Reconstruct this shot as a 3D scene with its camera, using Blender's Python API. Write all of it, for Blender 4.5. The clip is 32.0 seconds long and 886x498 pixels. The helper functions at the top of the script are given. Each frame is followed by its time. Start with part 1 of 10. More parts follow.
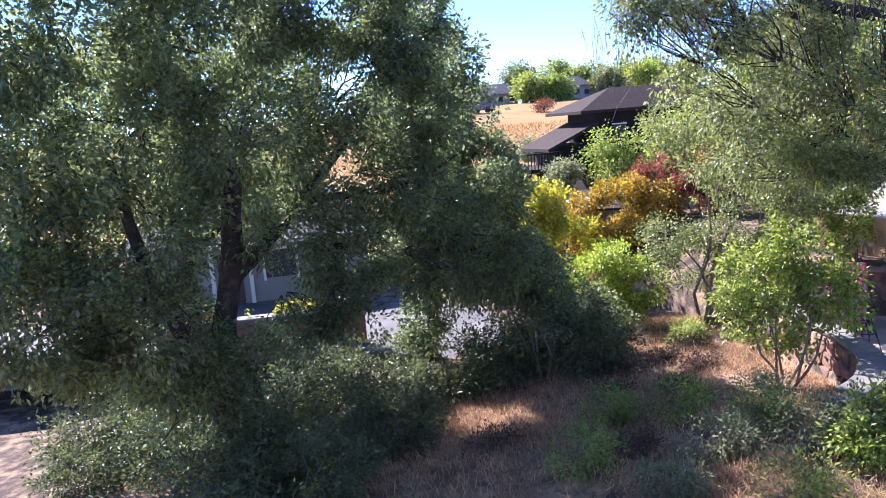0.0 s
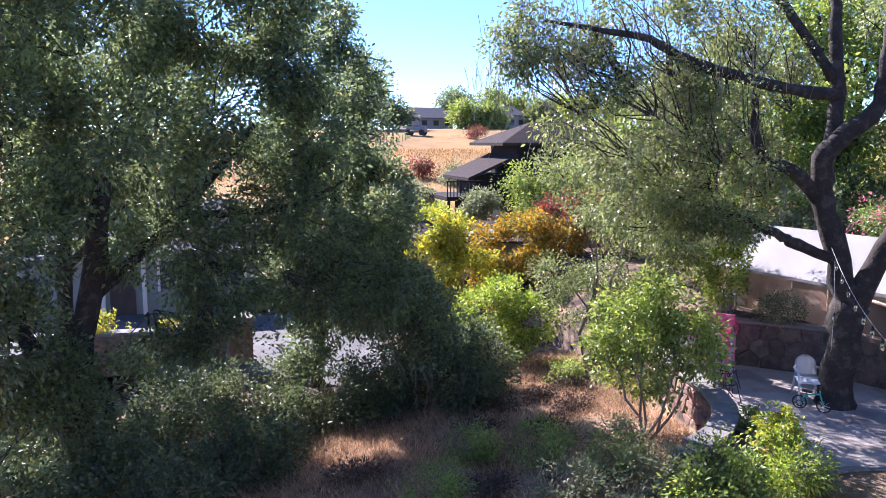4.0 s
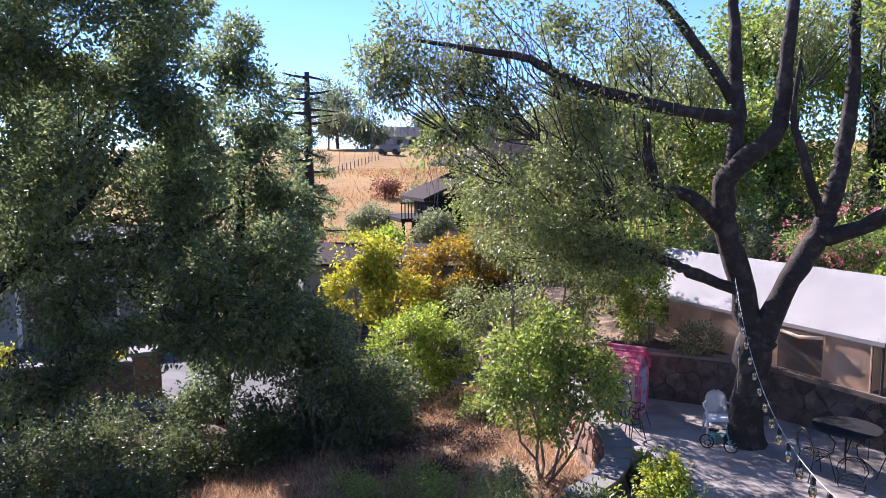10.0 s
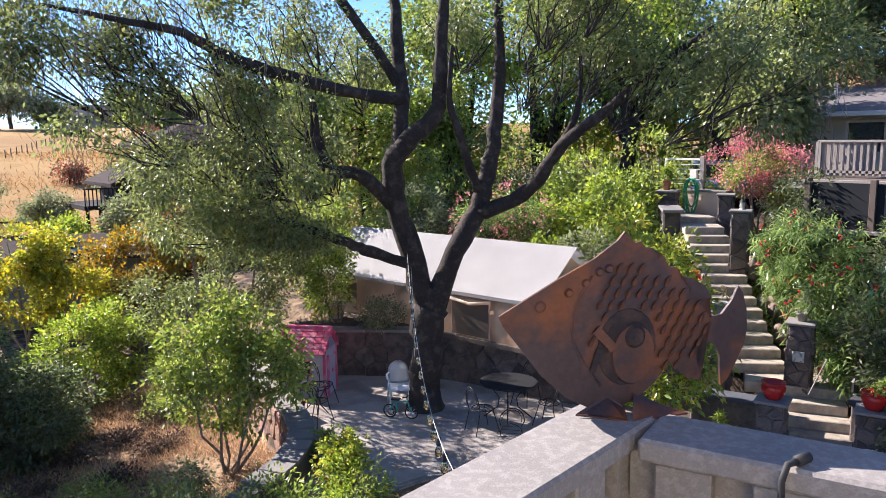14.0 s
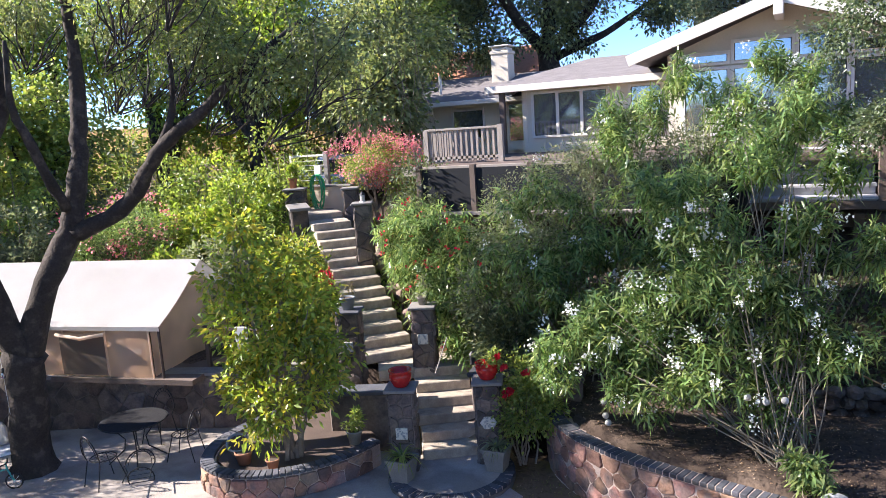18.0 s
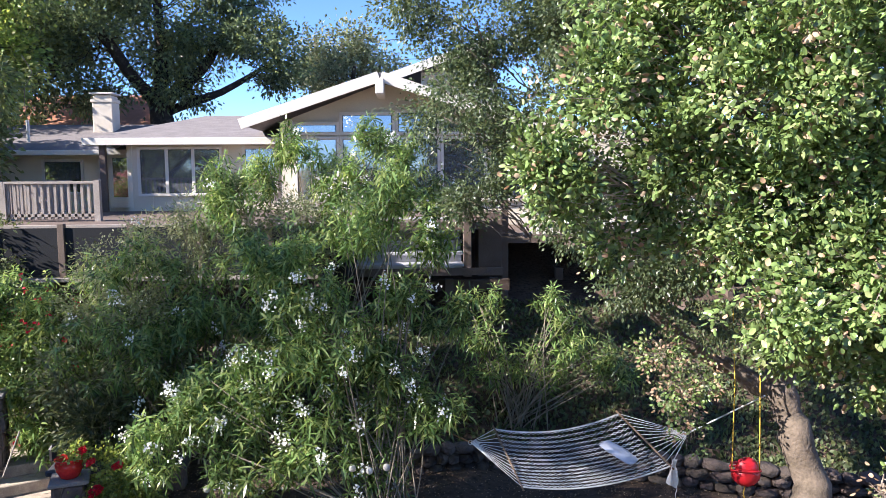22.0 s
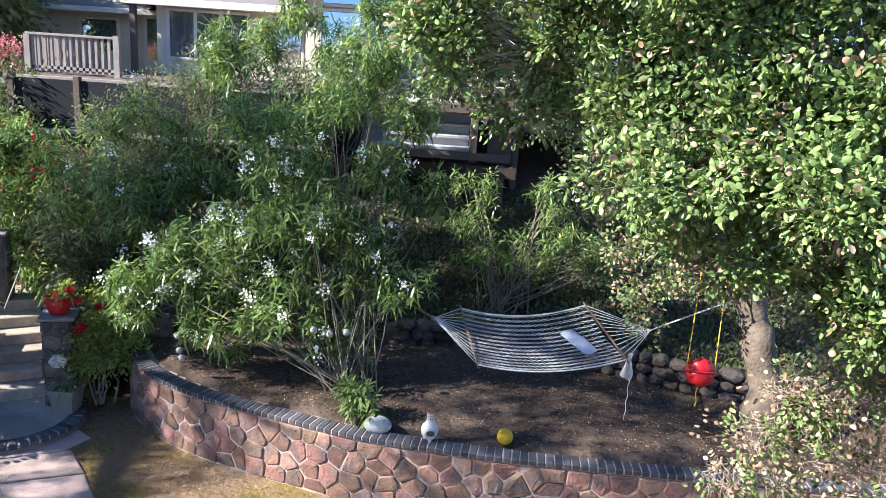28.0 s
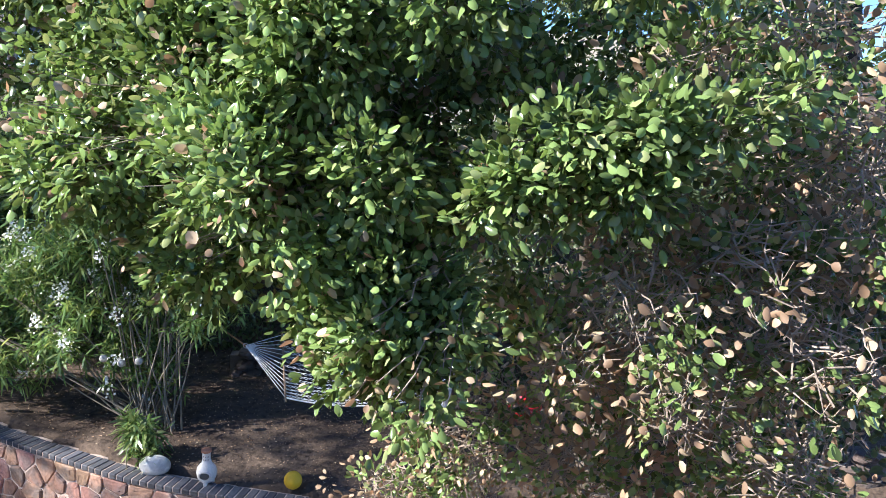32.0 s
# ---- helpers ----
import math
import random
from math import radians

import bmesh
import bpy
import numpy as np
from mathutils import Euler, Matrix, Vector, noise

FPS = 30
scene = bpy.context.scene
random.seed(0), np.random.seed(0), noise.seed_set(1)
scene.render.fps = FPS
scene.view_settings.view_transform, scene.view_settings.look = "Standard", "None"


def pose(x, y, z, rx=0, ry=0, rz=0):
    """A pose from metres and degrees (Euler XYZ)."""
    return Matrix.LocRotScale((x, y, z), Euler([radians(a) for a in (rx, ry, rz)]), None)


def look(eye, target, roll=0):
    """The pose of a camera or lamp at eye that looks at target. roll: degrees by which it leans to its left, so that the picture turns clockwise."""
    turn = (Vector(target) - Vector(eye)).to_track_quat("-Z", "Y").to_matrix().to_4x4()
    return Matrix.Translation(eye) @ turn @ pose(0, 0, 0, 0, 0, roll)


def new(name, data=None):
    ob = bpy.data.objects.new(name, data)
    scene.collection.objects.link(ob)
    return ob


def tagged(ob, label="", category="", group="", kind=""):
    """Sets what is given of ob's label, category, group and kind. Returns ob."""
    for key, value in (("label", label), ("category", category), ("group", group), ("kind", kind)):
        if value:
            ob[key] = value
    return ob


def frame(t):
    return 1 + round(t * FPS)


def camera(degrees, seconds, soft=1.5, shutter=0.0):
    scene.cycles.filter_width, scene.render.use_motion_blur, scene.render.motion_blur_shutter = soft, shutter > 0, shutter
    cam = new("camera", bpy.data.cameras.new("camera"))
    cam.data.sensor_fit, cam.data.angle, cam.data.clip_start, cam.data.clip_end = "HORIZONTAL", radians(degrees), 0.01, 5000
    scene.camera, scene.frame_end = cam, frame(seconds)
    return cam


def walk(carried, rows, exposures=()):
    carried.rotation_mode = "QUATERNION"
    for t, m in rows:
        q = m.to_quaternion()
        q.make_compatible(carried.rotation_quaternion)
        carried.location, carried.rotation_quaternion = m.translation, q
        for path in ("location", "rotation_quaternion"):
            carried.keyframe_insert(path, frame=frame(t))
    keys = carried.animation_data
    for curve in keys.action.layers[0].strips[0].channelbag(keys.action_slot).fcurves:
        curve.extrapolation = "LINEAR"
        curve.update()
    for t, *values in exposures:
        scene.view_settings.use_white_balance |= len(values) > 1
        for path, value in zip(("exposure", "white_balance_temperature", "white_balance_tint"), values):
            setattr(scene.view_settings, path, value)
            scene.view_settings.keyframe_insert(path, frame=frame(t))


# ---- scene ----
cam = camera(60.6, 32.0, 0.7)
PATH = [
    (0, (-0.113, -4.749, 5.094), (-2.047, -4.351, 4.772), -4.7),
    (0.5, (-0.054, -4.637, 5.091), (-1.967, -4.148, 4.772), -1.1),
    (1, (-0.005, -4.487, 5.113), (-1.913, -3.992, 4.773), 0.7),
    (1.5, (-0.046, -4.415, 5.122), (-1.941, -3.89, 4.757), 0.8),
    (2, (-0.072, -4.263, 5.137), (-1.971, -3.746, 4.78), 0.6),
    (2.5, (-0.02, -4.152, 5.15), (-1.924, -3.647, 4.807), -0.4),
    (3, (-0.062, -4.006, 5.162), (-1.938, -3.409, 4.813), -0.8),
    (3.5, (-0.067, -3.877, 5.166), (-1.959, -3.299, 4.871), 0.1),
    (5.5, (0.121, -3.038, 5.49), (-1.759, -2.399, 5.253), -1.8),
    (6, (0.006, -2.841, 5.472), (-1.842, -2.113, 5.238), -1.3),
    (6.5, (-0.038, -2.62, 5.457), (-1.885, -1.885, 5.234), -1.9),
    (7, (-0.075, -2.464, 5.428), (-1.938, -1.766, 5.227), -1.8),
    (7.5, (-0.127, -2.314, 5.397), (-1.99, -1.61, 5.217), -0.9),
    (8, (-0.165, -2.154, 5.389), (-2.033, -1.466, 5.195), -0.5),
    (8.5, (-0.169, -1.967, 5.398), (-2.067, -1.368, 5.199), 0.3),
    (9, (-0.235, -1.862, 5.373), (-2.145, -1.302, 5.18), 1.3),
    (9.5, (-0.293, -1.76, 5.35), (-2.194, -1.172, 5.155), 1.0),
    (10, (-0.369, -1.679, 5.351), (-2.256, -1.056, 5.122), -0.3),
    (10.5, (-0.324, -1.624, 5.337), (-2.21, -0.999, 5.107), 0.0),
    (11, (-0.257, -1.499, 5.368), (-2.132, -0.837, 5.146), 0.2),
    (11.5, (-0.267, -1.422, 5.358), (-2.114, -0.689, 5.132), 0.4),
    (12, (-0.314, -1.348, 5.32), (-2.135, -0.564, 5.057), -0.3),
    (12.5, (-0.342, -1.227, 5.315), (-2.091, -0.302, 5.023), -0.7),
    (13, (-0.309, -1.187, 5.358), (-1.941, -0.069, 5.064), -0.3),
    (13.5, (-0.239, -1.073, 5.353), (-1.825, 0.113, 5.073), 0.4),
    (14, (-0.184, -0.945, 5.336), (-1.711, 0.315, 5.053), -0.5),
    (14.5, (-0.221, -0.828, 5.305), (-1.623, 0.563, 4.993), -1.0),
    (15, (-0.285, -0.660, 5.290), (-1.514, 0.876, 4.930), -1.9),
    (15.5, (-0.246, -0.496, 5.276), (-1.400, 1.087, 4.871), -3.0),
    (17.5, (-0.058, 0.02, 5.313), (-0.903, 1.787, 4.913), -2.9),
    (18, (-0.028, 0.114, 5.328), (-0.872, 1.899, 5.009), -3.8),
    (18.5, (-0.086, 0.309, 5.341), (-0.779, 2.167, 5.076), -3.4),
    (19, (0.081, 0.478, 5.355), (-0.444, 2.39, 5.092), -1.6),
    (19.5, (0.157, 0.616, 5.372), (-0.197, 2.57, 5.133), -0.7),
    (20, (0.102, 0.661, 5.44), (-0.037, 2.647, 5.255), 0.0),
    (20.5, (0.123, 0.652, 5.505), (0.123, 2.646, 5.359), 0.3),
    (21, (0.127, 0.66, 5.511), (0.176, 2.656, 5.395), 0.9),
    (21.5, (0.118, 0.636, 5.514), (0.205, 2.63, 5.384), 0.5),
    (22, (0.129, 0.608, 5.447), (0.229, 2.595, 5.24), -0.4),
    (22.5, (0.193, 0.642, 5.363), (0.276, 2.603, 4.977), -1.2),
    (23, (0.207, 0.606, 5.302), (0.259, 2.541, 4.8), -1.2),
    (23.5, (0.277, 0.574, 5.248), (0.238, 2.496, 4.699), -1.1),
    (24, (0.25, 0.541, 5.221), (0.138, 2.455, 4.652), -1.6),
    (24.5, (0.228, 0.514, 5.23), (0.057, 2.434, 4.695), -2.1),
    (25, (0.341, 0.461, 5.217), (0.125, 2.384, 4.71), -1.0),
    (25.5, (0.489, 0.406, 5.174), (0.292, 2.334, 4.682), -0.9),
    (27.5, (1.046, 0.485, 5.221), (0.97, 2.419, 4.718), 1.4),
    (28, (1.25, 0.594, 5.229), (1.201, 2.535, 4.749), 3.8),
    (28.5, (1.521, 0.63, 5.254), (1.447, 2.579, 4.811), 4.7),
    (29, (1.773, 0.639, 5.248), (1.657, 2.59, 4.821), 4.7),
    (29.5, (1.963, 0.751, 5.22), (1.878, 2.705, 4.8), 5.1),
    (30, (2.21, 0.911, 5.269), (2.178, 2.863, 4.837), 5.4),
    (30.5, (2.535, 0.962, 5.266), (2.481, 2.911, 4.821), 5.6),
    (31, (2.88, 1.069, 5.185), (2.819, 3.024, 4.768), 5.7),
    (31.5, (3.432, 1.319, 5.109), (3.384, 3.282, 4.726), 4.7),
    (32, (3.895, 1.689, 5.02), (3.748, 3.642, 4.613), 2.9),
]
walk(cam, [(t, look(eye, target, roll)) for t, eye, target, roll in PATH],
     exposures=[(0, 1.75, 5850, 28), (3, 1.68, 5850, 28), (6, 1.48, 5980, 29), (11, 1.33, 6050, 28), (13, 1.34, 6250, 23), (15, 1.38, 6600, 17), (18, 1.64, 6550, 17), (22, 1.5, 6500, 17), (25, 1.6, 6280, 12), (30, 1.6, 6280, 13), (32, 1.55, 6200, 12)])

# ---------------------------------------------------------------- light
SUN_FROM = Vector((-0.79, -0.25, 0.56)).normalized()
world = bpy.data.worlds.new("sky")
scene.world = world
world.use_nodes = True
wn = world.node_tree
wn.nodes.clear()
sky = wn.nodes.new("ShaderNodeTexSky")
sky.sky_type, sky.sun_disc = "NISHITA", False
sky.sun_elevation = math.asin(SUN_FROM.z)
sky.sun_rotation = math.atan2(SUN_FROM.x, SUN_FROM.y)
sky.air_density, sky.dust_density, sky.ozone_density = 0.75, 0.0, 8.0
sky.altitude = 2000
bg = wn.nodes.new("ShaderNodeBackground")
bg.inputs["Strength"].default_value = 0.125
wo = wn.nodes.new("ShaderNodeOutputWorld")
wn.links.new(sky.outputs[0], bg.inputs[0])
wn.links.new(bg.outputs[0], wo.inputs[0])
sun_data = bpy.data.lights.new("sun", "SUN")
sun_data.energy, sun_data.angle, sun_data.color = 5.0, radians(0.53), (1.0, 0.95, 0.87)
sun = new("sun", sun_data)
sun.matrix_world = look((0, 0, 60), Vector((0, 0, 60)) - SUN_FROM)

# ---------------------------------------------------------------- materials
def mat(name, base, rough=0.8, vary=0.25, scale=4.0, fine=40.0, bump=0.3, metal=0.0, second=None, second_scale=1.2, amount=0.5,
        per_piece=0.0, spec=0.5, bump_scale=None, island=False):
    """Procedural surface: base colour with coarse patches, fine grain, bump and piece-to-piece variation."""
    m = bpy.data.materials.new(name)
    m.use_nodes = True
    nt = m.node_tree
    nd, lk = nt.nodes, nt.links
    p = nd["Principled BSDF"]
    p.inputs["Roughness"].default_value = rough
    p.inputs["Metallic"].default_value = metal
    p.inputs["Specular IOR Level"].default_value = spec
    tc = nd.new("ShaderNodeTexCoord")
    n1 = nd.new("ShaderNodeTexNoise")
    n1.inputs["Scale"].default_value, n1.inputs["Detail"].default_value = scale, 5
    n2 = nd.new("ShaderNodeTexNoise")
    n2.inputs["Scale"].default_value, n2.inputs["Detail"].default_value = fine, 4
    lk.new(tc.outputs["Object"], n1.inputs["Vector"])
    lk.new(tc.outputs["Object"], n2.inputs["Vector"])
    col = nd.new("ShaderNodeRGB")
    col.outputs[0].default_value = (*base, 1)
    out = col.outputs[0]
    if second:
        n3 = nd.new("ShaderNodeTexNoise")
        n3.inputs["Scale"].default_value, n3.inputs["Detail"].default_value = second_scale, 6
        lk.new(tc.outputs["Object"], n3.inputs["Vector"])
        r = nd.new("ShaderNodeValToRGB")
        r.color_ramp.elements[0].position, r.color_ramp.elements[1].position = 0.62 - 0.3 * amount, 0.72 - 0.2 * amount
        lk.new(n3.outputs["Fac"], r.inputs[0])
        mx = nd.new("ShaderNodeMix")
        mx.data_type = "RGBA"
        lk.new(r.outputs[0], mx.inputs["Factor"])
        lk.new(out, mx.inputs["A"])
        mx.inputs["B"].default_value = (*second, 1)
        out = mx.outputs["Result"]
    hsv = nd.new("ShaderNodeHueSaturation")
    lk.new(out, hsv.inputs["Color"])
    a = nd.new("ShaderNodeMath")
    a.operation = "ADD"
    lk.new(n1.outputs["Fac"], a.inputs[0])
    lk.new(n2.outputs["Fac"], a.inputs[1])
    rng = nd.new("ShaderNodeMapRange")
    rng.inputs["From Min"].default_value, rng.inputs["From Max"].default_value = 0.6, 1.4
    rng.inputs["To Min"].default_value, rng.inputs["To Max"].default_value = 1 - vary, 1 + vary
    lk.new(a.outputs[0], rng.inputs["Value"])
    val = rng.outputs[0]
    if per_piece:
        if island:
            info = nd.new("ShaderNodeNewGeometry")
            rnd = info.outputs["Random Per Island"]
        else:
            info = nd.new("ShaderNodeObjectInfo")
            rnd = info.outputs["Random"]
        r2 = nd.new("ShaderNodeMapRange")
        r2.inputs["To Min"].default_value, r2.inputs["To Max"].default_value = 1 - per_piece, 1 + per_piece
        lk.new(rnd, r2.inputs["Value"])
        mul = nd.new("ShaderNodeMath")
        mul.operation = "MULTIPLY"
        lk.new(val, mul.inputs[0])
        lk.new(r2.outputs[0], mul.inputs[1])
        val = mul.outputs[0]
        r3 = nd.new("ShaderNodeMapRange")
        r3.inputs["To Min"].default_value, r3.inputs["To Max"].default_value = 0.5 - 0.05 * per_piece, 0.5 + 0.05 * per_piece
        fr = nd.new("ShaderNodeMath")
        fr.operation = "FRACT"
        m7 = nd.new("ShaderNodeMath")
        m7.operation = "MULTIPLY"
        m7.inputs[1].default_value = 7.31
        lk.new(rnd, m7.inputs[0])
        lk.new(m7.outputs[0], fr.inputs[0])
        lk.new(fr.outputs[0], r3.inputs["Value"])
        lk.new(r3.outputs[0], hsv.inputs["Hue"])
    lk.new(val, hsv.inputs["Value"])
    lk.new(hsv.outputs[0], p.inputs["Base Color"])
    if bump:
        b = nd.new("ShaderNodeBump")
        b.inputs["Strength"].default_value = bump
        b.inputs["Distance"].default_value = 0.02
        if bump_scale:
            n4 = nd.new("ShaderNodeTexNoise")
            n4.inputs["Scale"].default_value, n4.inputs["Detail"].default_value = bump_scale, 6
            lk.new(tc.outputs["Object"], n4.inputs["Vector"])
            lk.new(n4.outputs["Fac"], b.inputs["Height"])
        else:
            lk.new(a.outputs[0], b.inputs["Height"])
        lk.new(b.outputs[0], p.inputs["Normal"])
    return m


def leaf_mat(name, base, other=None, share=0.2, rough=0.45, through_light=0.35, vary=0.45, tint=None):
    """Leaves: each one its own shade, some of another colour, light passing through."""
    m = bpy.data.materials.new(name)
    m.use_nodes = True
    nt = m.node_tree
    nd, lk = nt.nodes, nt.links
    p = nd["Principled BSDF"]
    p.inputs["Roughness"].default_value = rough
    p.inputs["Specular IOR Level"].default_value = 0.5
    g = nd.new("ShaderNodeNewGeometry")
    ramp = nd.new("ShaderNodeValToRGB")
    ramp.color_ramp.interpolation = "LINEAR"
    lo = tuple(c * (1 - vary) for c in base)
    hi = tuple(min(1, c * (1 + vary)) for c in base)
    e = ramp.color_ramp.elements
    e[0].position, e[0].color = 0.0, (*lo, 1)
    e[1].position, e[1].color = 1 - share - 0.02, (*hi, 1)
    if other:
        n = e.new(1 - share)
        n.color = (*other, 1)
        n = e.new(1.0)
        n.color = (*(c * 0.7 for c in other), 1)
    lk.new(g.outputs["Random Per Island"], ramp.inputs[0])
    tc = nd.new("ShaderNodeTexCoord")
    nz = nd.new("ShaderNodeTexNoise")
    nz.inputs["Scale"].default_value = 0.9
    lk.new(tc.outputs["Object"], nz.inputs["Vector"])
    mr = nd.new("ShaderNodeMapRange")
    mr.inputs["From Min"].default_value, mr.inputs["From Max"].default_value = 0.3, 0.7
    mr.inputs["To Min"].default_value, mr.inputs["To Max"].default_value = 0.85, 1.5
    lk.new(nz.outputs["Fac"], mr.inputs["Value"])
    hsv = nd.new("ShaderNodeHueSaturation")
    lk.new(ramp.outputs[0], hsv.inputs["Color"])
    lk.new(mr.outputs[0], hsv.inputs["Value"])
    lk.new(hsv.outputs[0], p.inputs["Base Color"])
    t = nd.new("ShaderNodeBsdfTranslucent")
    h2 = nd.new("ShaderNodeHueSaturation")
    h2.inputs["Saturation"].default_value, h2.inputs["Value"].default_value = 1.15, 1.7
    h2.inputs["Hue"].default_value = 0.485
    lk.new(hsv.outputs[0], h2.inputs["Color"])
    lk.new(h2.outputs[0], t.inputs["Color"])
    mix = nd.new("ShaderNodeMixShader")
    mix.inputs[0].default_value = through_light
    out = nd["Material Output"]
    lk.new(p.outputs[0], mix.inputs[1])
    lk.new(t.outputs[0], mix.inputs[2])
    lk.new(mix.outputs[0], out.inputs["Surface"])
    return m


def glass_mat(name, tint=(0.75, 0.82, 0.85), rough=0.02):
    m = bpy.data.materials.new(name)
    m.use_nodes = True
    p = m.node_tree.nodes["Principled BSDF"]
    p.inputs["Base Color"].default_value = (*tint, 1)
    p.inputs["Roughness"].default_value = rough
    p.inputs["Transmission Weight"].default_value = 1.0
    p.inputs["IOR"].default_value = 1.45
    return m


M = {}
M["bark"] = mat("dark_bark", (0.042, 0.033, 0.027), 0.95, 0.5, 3, 30, 1.0, second=(0.075, 0.06, 0.05), second_scale=6, amount=0.35, bump_scale=18)
M["bark_pale"] = mat("pale_bark", (0.15, 0.118, 0.09), 0.95, 0.4, 4, 30, 0.9, second=(0.12, 0.095, 0.07), second_scale=5, bump_scale=22)
M["twig"] = mat("grey_twig", (0.23, 0.19, 0.15), 0.9, 0.3, 5, 40, 0.3)
M["cane"] = mat("oleander_cane", (0.22, 0.19, 0.14), 0.85, 0.3, 5, 40, 0.3)
M["oak"] = leaf_mat("oak_leaf", (0.14, 0.175, 0.07), (0.25, 0.27, 0.10), 0.18, 0.4, 0.35)
M["oak_dark"] = leaf_mat("dark_oak_leaf", (0.11, 0.145, 0.075), (0.21, 0.25, 0.10), 0.2, 0.4, 0.45)
# darker copy for the hammock oak's back crown, shade put into the leaf colour
M["oak_shade"] = leaf_mat("shaded_oak_leaf", (0.075, 0.105, 0.05), (0.14, 0.17, 0.075), 0.18, 0.35, 0.3)
M["brush"] = leaf_mat("dead_brush", (0.075, 0.055, 0.045), (0.16, 0.115, 0.08), 0.3, 0.9, 0.1)
M["dead_twig"] = mat("pale_dead_twig", (0.33, 0.27, 0.22), 0.9, 0.3, 5, 40, 0.3)
M["timber_black"] = mat("black_stained_timber", (0.022, 0.018, 0.016), 0.85, 0.3, 3, 40, 0.3, spec=0.2)
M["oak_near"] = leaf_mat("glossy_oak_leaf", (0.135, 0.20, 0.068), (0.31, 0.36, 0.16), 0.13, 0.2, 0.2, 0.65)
M["oak_dry"] = leaf_mat("dry_oak_leaf", (0.31, 0.205, 0.13), (0.46, 0.355, 0.24), 0.4, 0.6, 0.2)
M["moss"] = leaf_mat("hanging_twig", (0.16, 0.14, 0.075), (0.09, 0.08, 0.045), 0.4, 0.9, 0.2)
M["oleander"] = leaf_mat("oleander_leaf", (0.12, 0.19, 0.066), (0.31, 0.38, 0.14), 0.28, 0.26, 0.35, 0.65)
M["flower_white"] = leaf_mat("white_petal", (0.78, 0.78, 0.74), None, 0.0, 0.6, 0.3, 0.1)
M["flower_pink"] = leaf_mat("pink_petal", (0.55, 0.16, 0.19), (0.64, 0.36, 0.32), 0.45, 0.6, 0.35, 0.3)
M["flower_red"] = leaf_mat("red_petal", (0.60, 0.015, 0.03), None, 0.0, 0.5, 0.2, 0.3)
M["yellow_green"] = leaf_mat("yellow_green_leaf", (0.25, 0.29, 0.06), (0.40, 0.34, 0.06), 0.35, 0.5, 0.45)
M["orange_leaf"] = leaf_mat("golden_leaf", (0.33, 0.23, 0.05), (0.18, 0.18, 0.05), 0.4, 0.5, 0.4)
M["red_leaf"] = leaf_mat("red_brown_leaf", (0.20, 0.065, 0.045), (0.12, 0.10, 0.05), 0.5, 0.5, 0.4)
M["bright_green"] = leaf_mat("bright_green_leaf", (0.165, 0.245, 0.05), (0.34, 0.38, 0.09), 0.3, 0.45, 0.4, 0.6)
M["lemon_leaf"] = leaf_mat("lemon_leaf", (0.20, 0.275, 0.055), (0.46, 0.43, 0.09), 0.28, 0.35, 0.4, 0.55)
M["mid_green"] = leaf_mat("mid_green_leaf", (0.16, 0.225, 0.06), (0.30, 0.34, 0.10), 0.3, 0.45, 0.4)
M["olive"] = leaf_mat("grey_green_leaf", (0.16, 0.19, 0.10), (0.26, 0.27, 0.15), 0.3, 0.55, 0.35)
M["shrub_dark"] = leaf_mat("dark_shrub_leaf", (0.075, 0.10, 0.045), (0.13, 0.15, 0.06), 0.2, 0.5, 0.3)
M["dry_grass"] = leaf_mat("dry_grass_blade", (0.42, 0.305, 0.185), (0.27, 0.185, 0.12), 0.4, 0.8, 0.3)
M["hill_straw"] = leaf_mat("far_grass_blade", (0.36, 0.22, 0.08), (0.26, 0.155, 0.06), 0.4, 0.9, 0.2)
M["grass"] = leaf_mat("grass_blade", (0.15, 0.17, 0.04), (0.35, 0.27, 0.11), 0.4, 0.7, 0.35)
M["litter"] = leaf_mat("fallen_leaf", (0.26, 0.17, 0.10), (0.42, 0.33, 0.22), 0.3, 0.8, 0.1)
M["stone"] = mat("pink_brown_fieldstone", (0.27, 0.155, 0.115), 0.9, 0.4, 5, 30, 0.8, second=(0.17, 0.125, 0.112), second_scale=4, per_piece=0.4, bump_scale=14)
M["stone_grey"] = mat("grey_brown_fieldstone", (0.15, 0.118, 0.10), 0.92, 0.35, 5, 30, 0.7, second=(0.085, 0.072, 0.067), second_scale=4, per_piece=0.35, bump_scale=14)
M["mortar"] = mat("sandy_mortar", (0.46, 0.37, 0.32), 0.95, 0.25, 6, 60, 0.5)
M["mortar_dark"] = mat("dark_mortar", (0.16, 0.14, 0.125), 0.95, 0.25, 6, 60, 0.5)
M["brick_dark"] = mat("dark_grey_brick", (0.068, 0.071, 0.084), 0.8, 0.3, 8, 60, 0.4, per_piece=0.35)
M["cap_grey"] = mat("grey_cement_cap", (0.22, 0.205, 0.19), 0.9, 0.25, 4, 50, 0.3)
M["concrete"] = mat("weathered_concrete", (0.38, 0.335, 0.295), 0.92, 0.2, 2, 50, 0.35, second=(0.26, 0.225, 0.20), second_scale=1.5)
M["flag_pink"] = mat("pink_grey_flagstone", (0.44, 0.335, 0.30), 0.9, 0.22, 3, 40, 0.3, per_piece=0.18)
M["step"] = mat("worn_cement_step", (0.42, 0.36, 0.285), 0.92, 0.25, 3, 50, 0.35, second=(0.29, 0.245, 0.20), second_scale=4, per_piece=0.14)
M["canvas_white"] = mat("white_canvas", (0.60, 0.585, 0.57), 0.85, 0.08, 1.5, 60, 0.15)
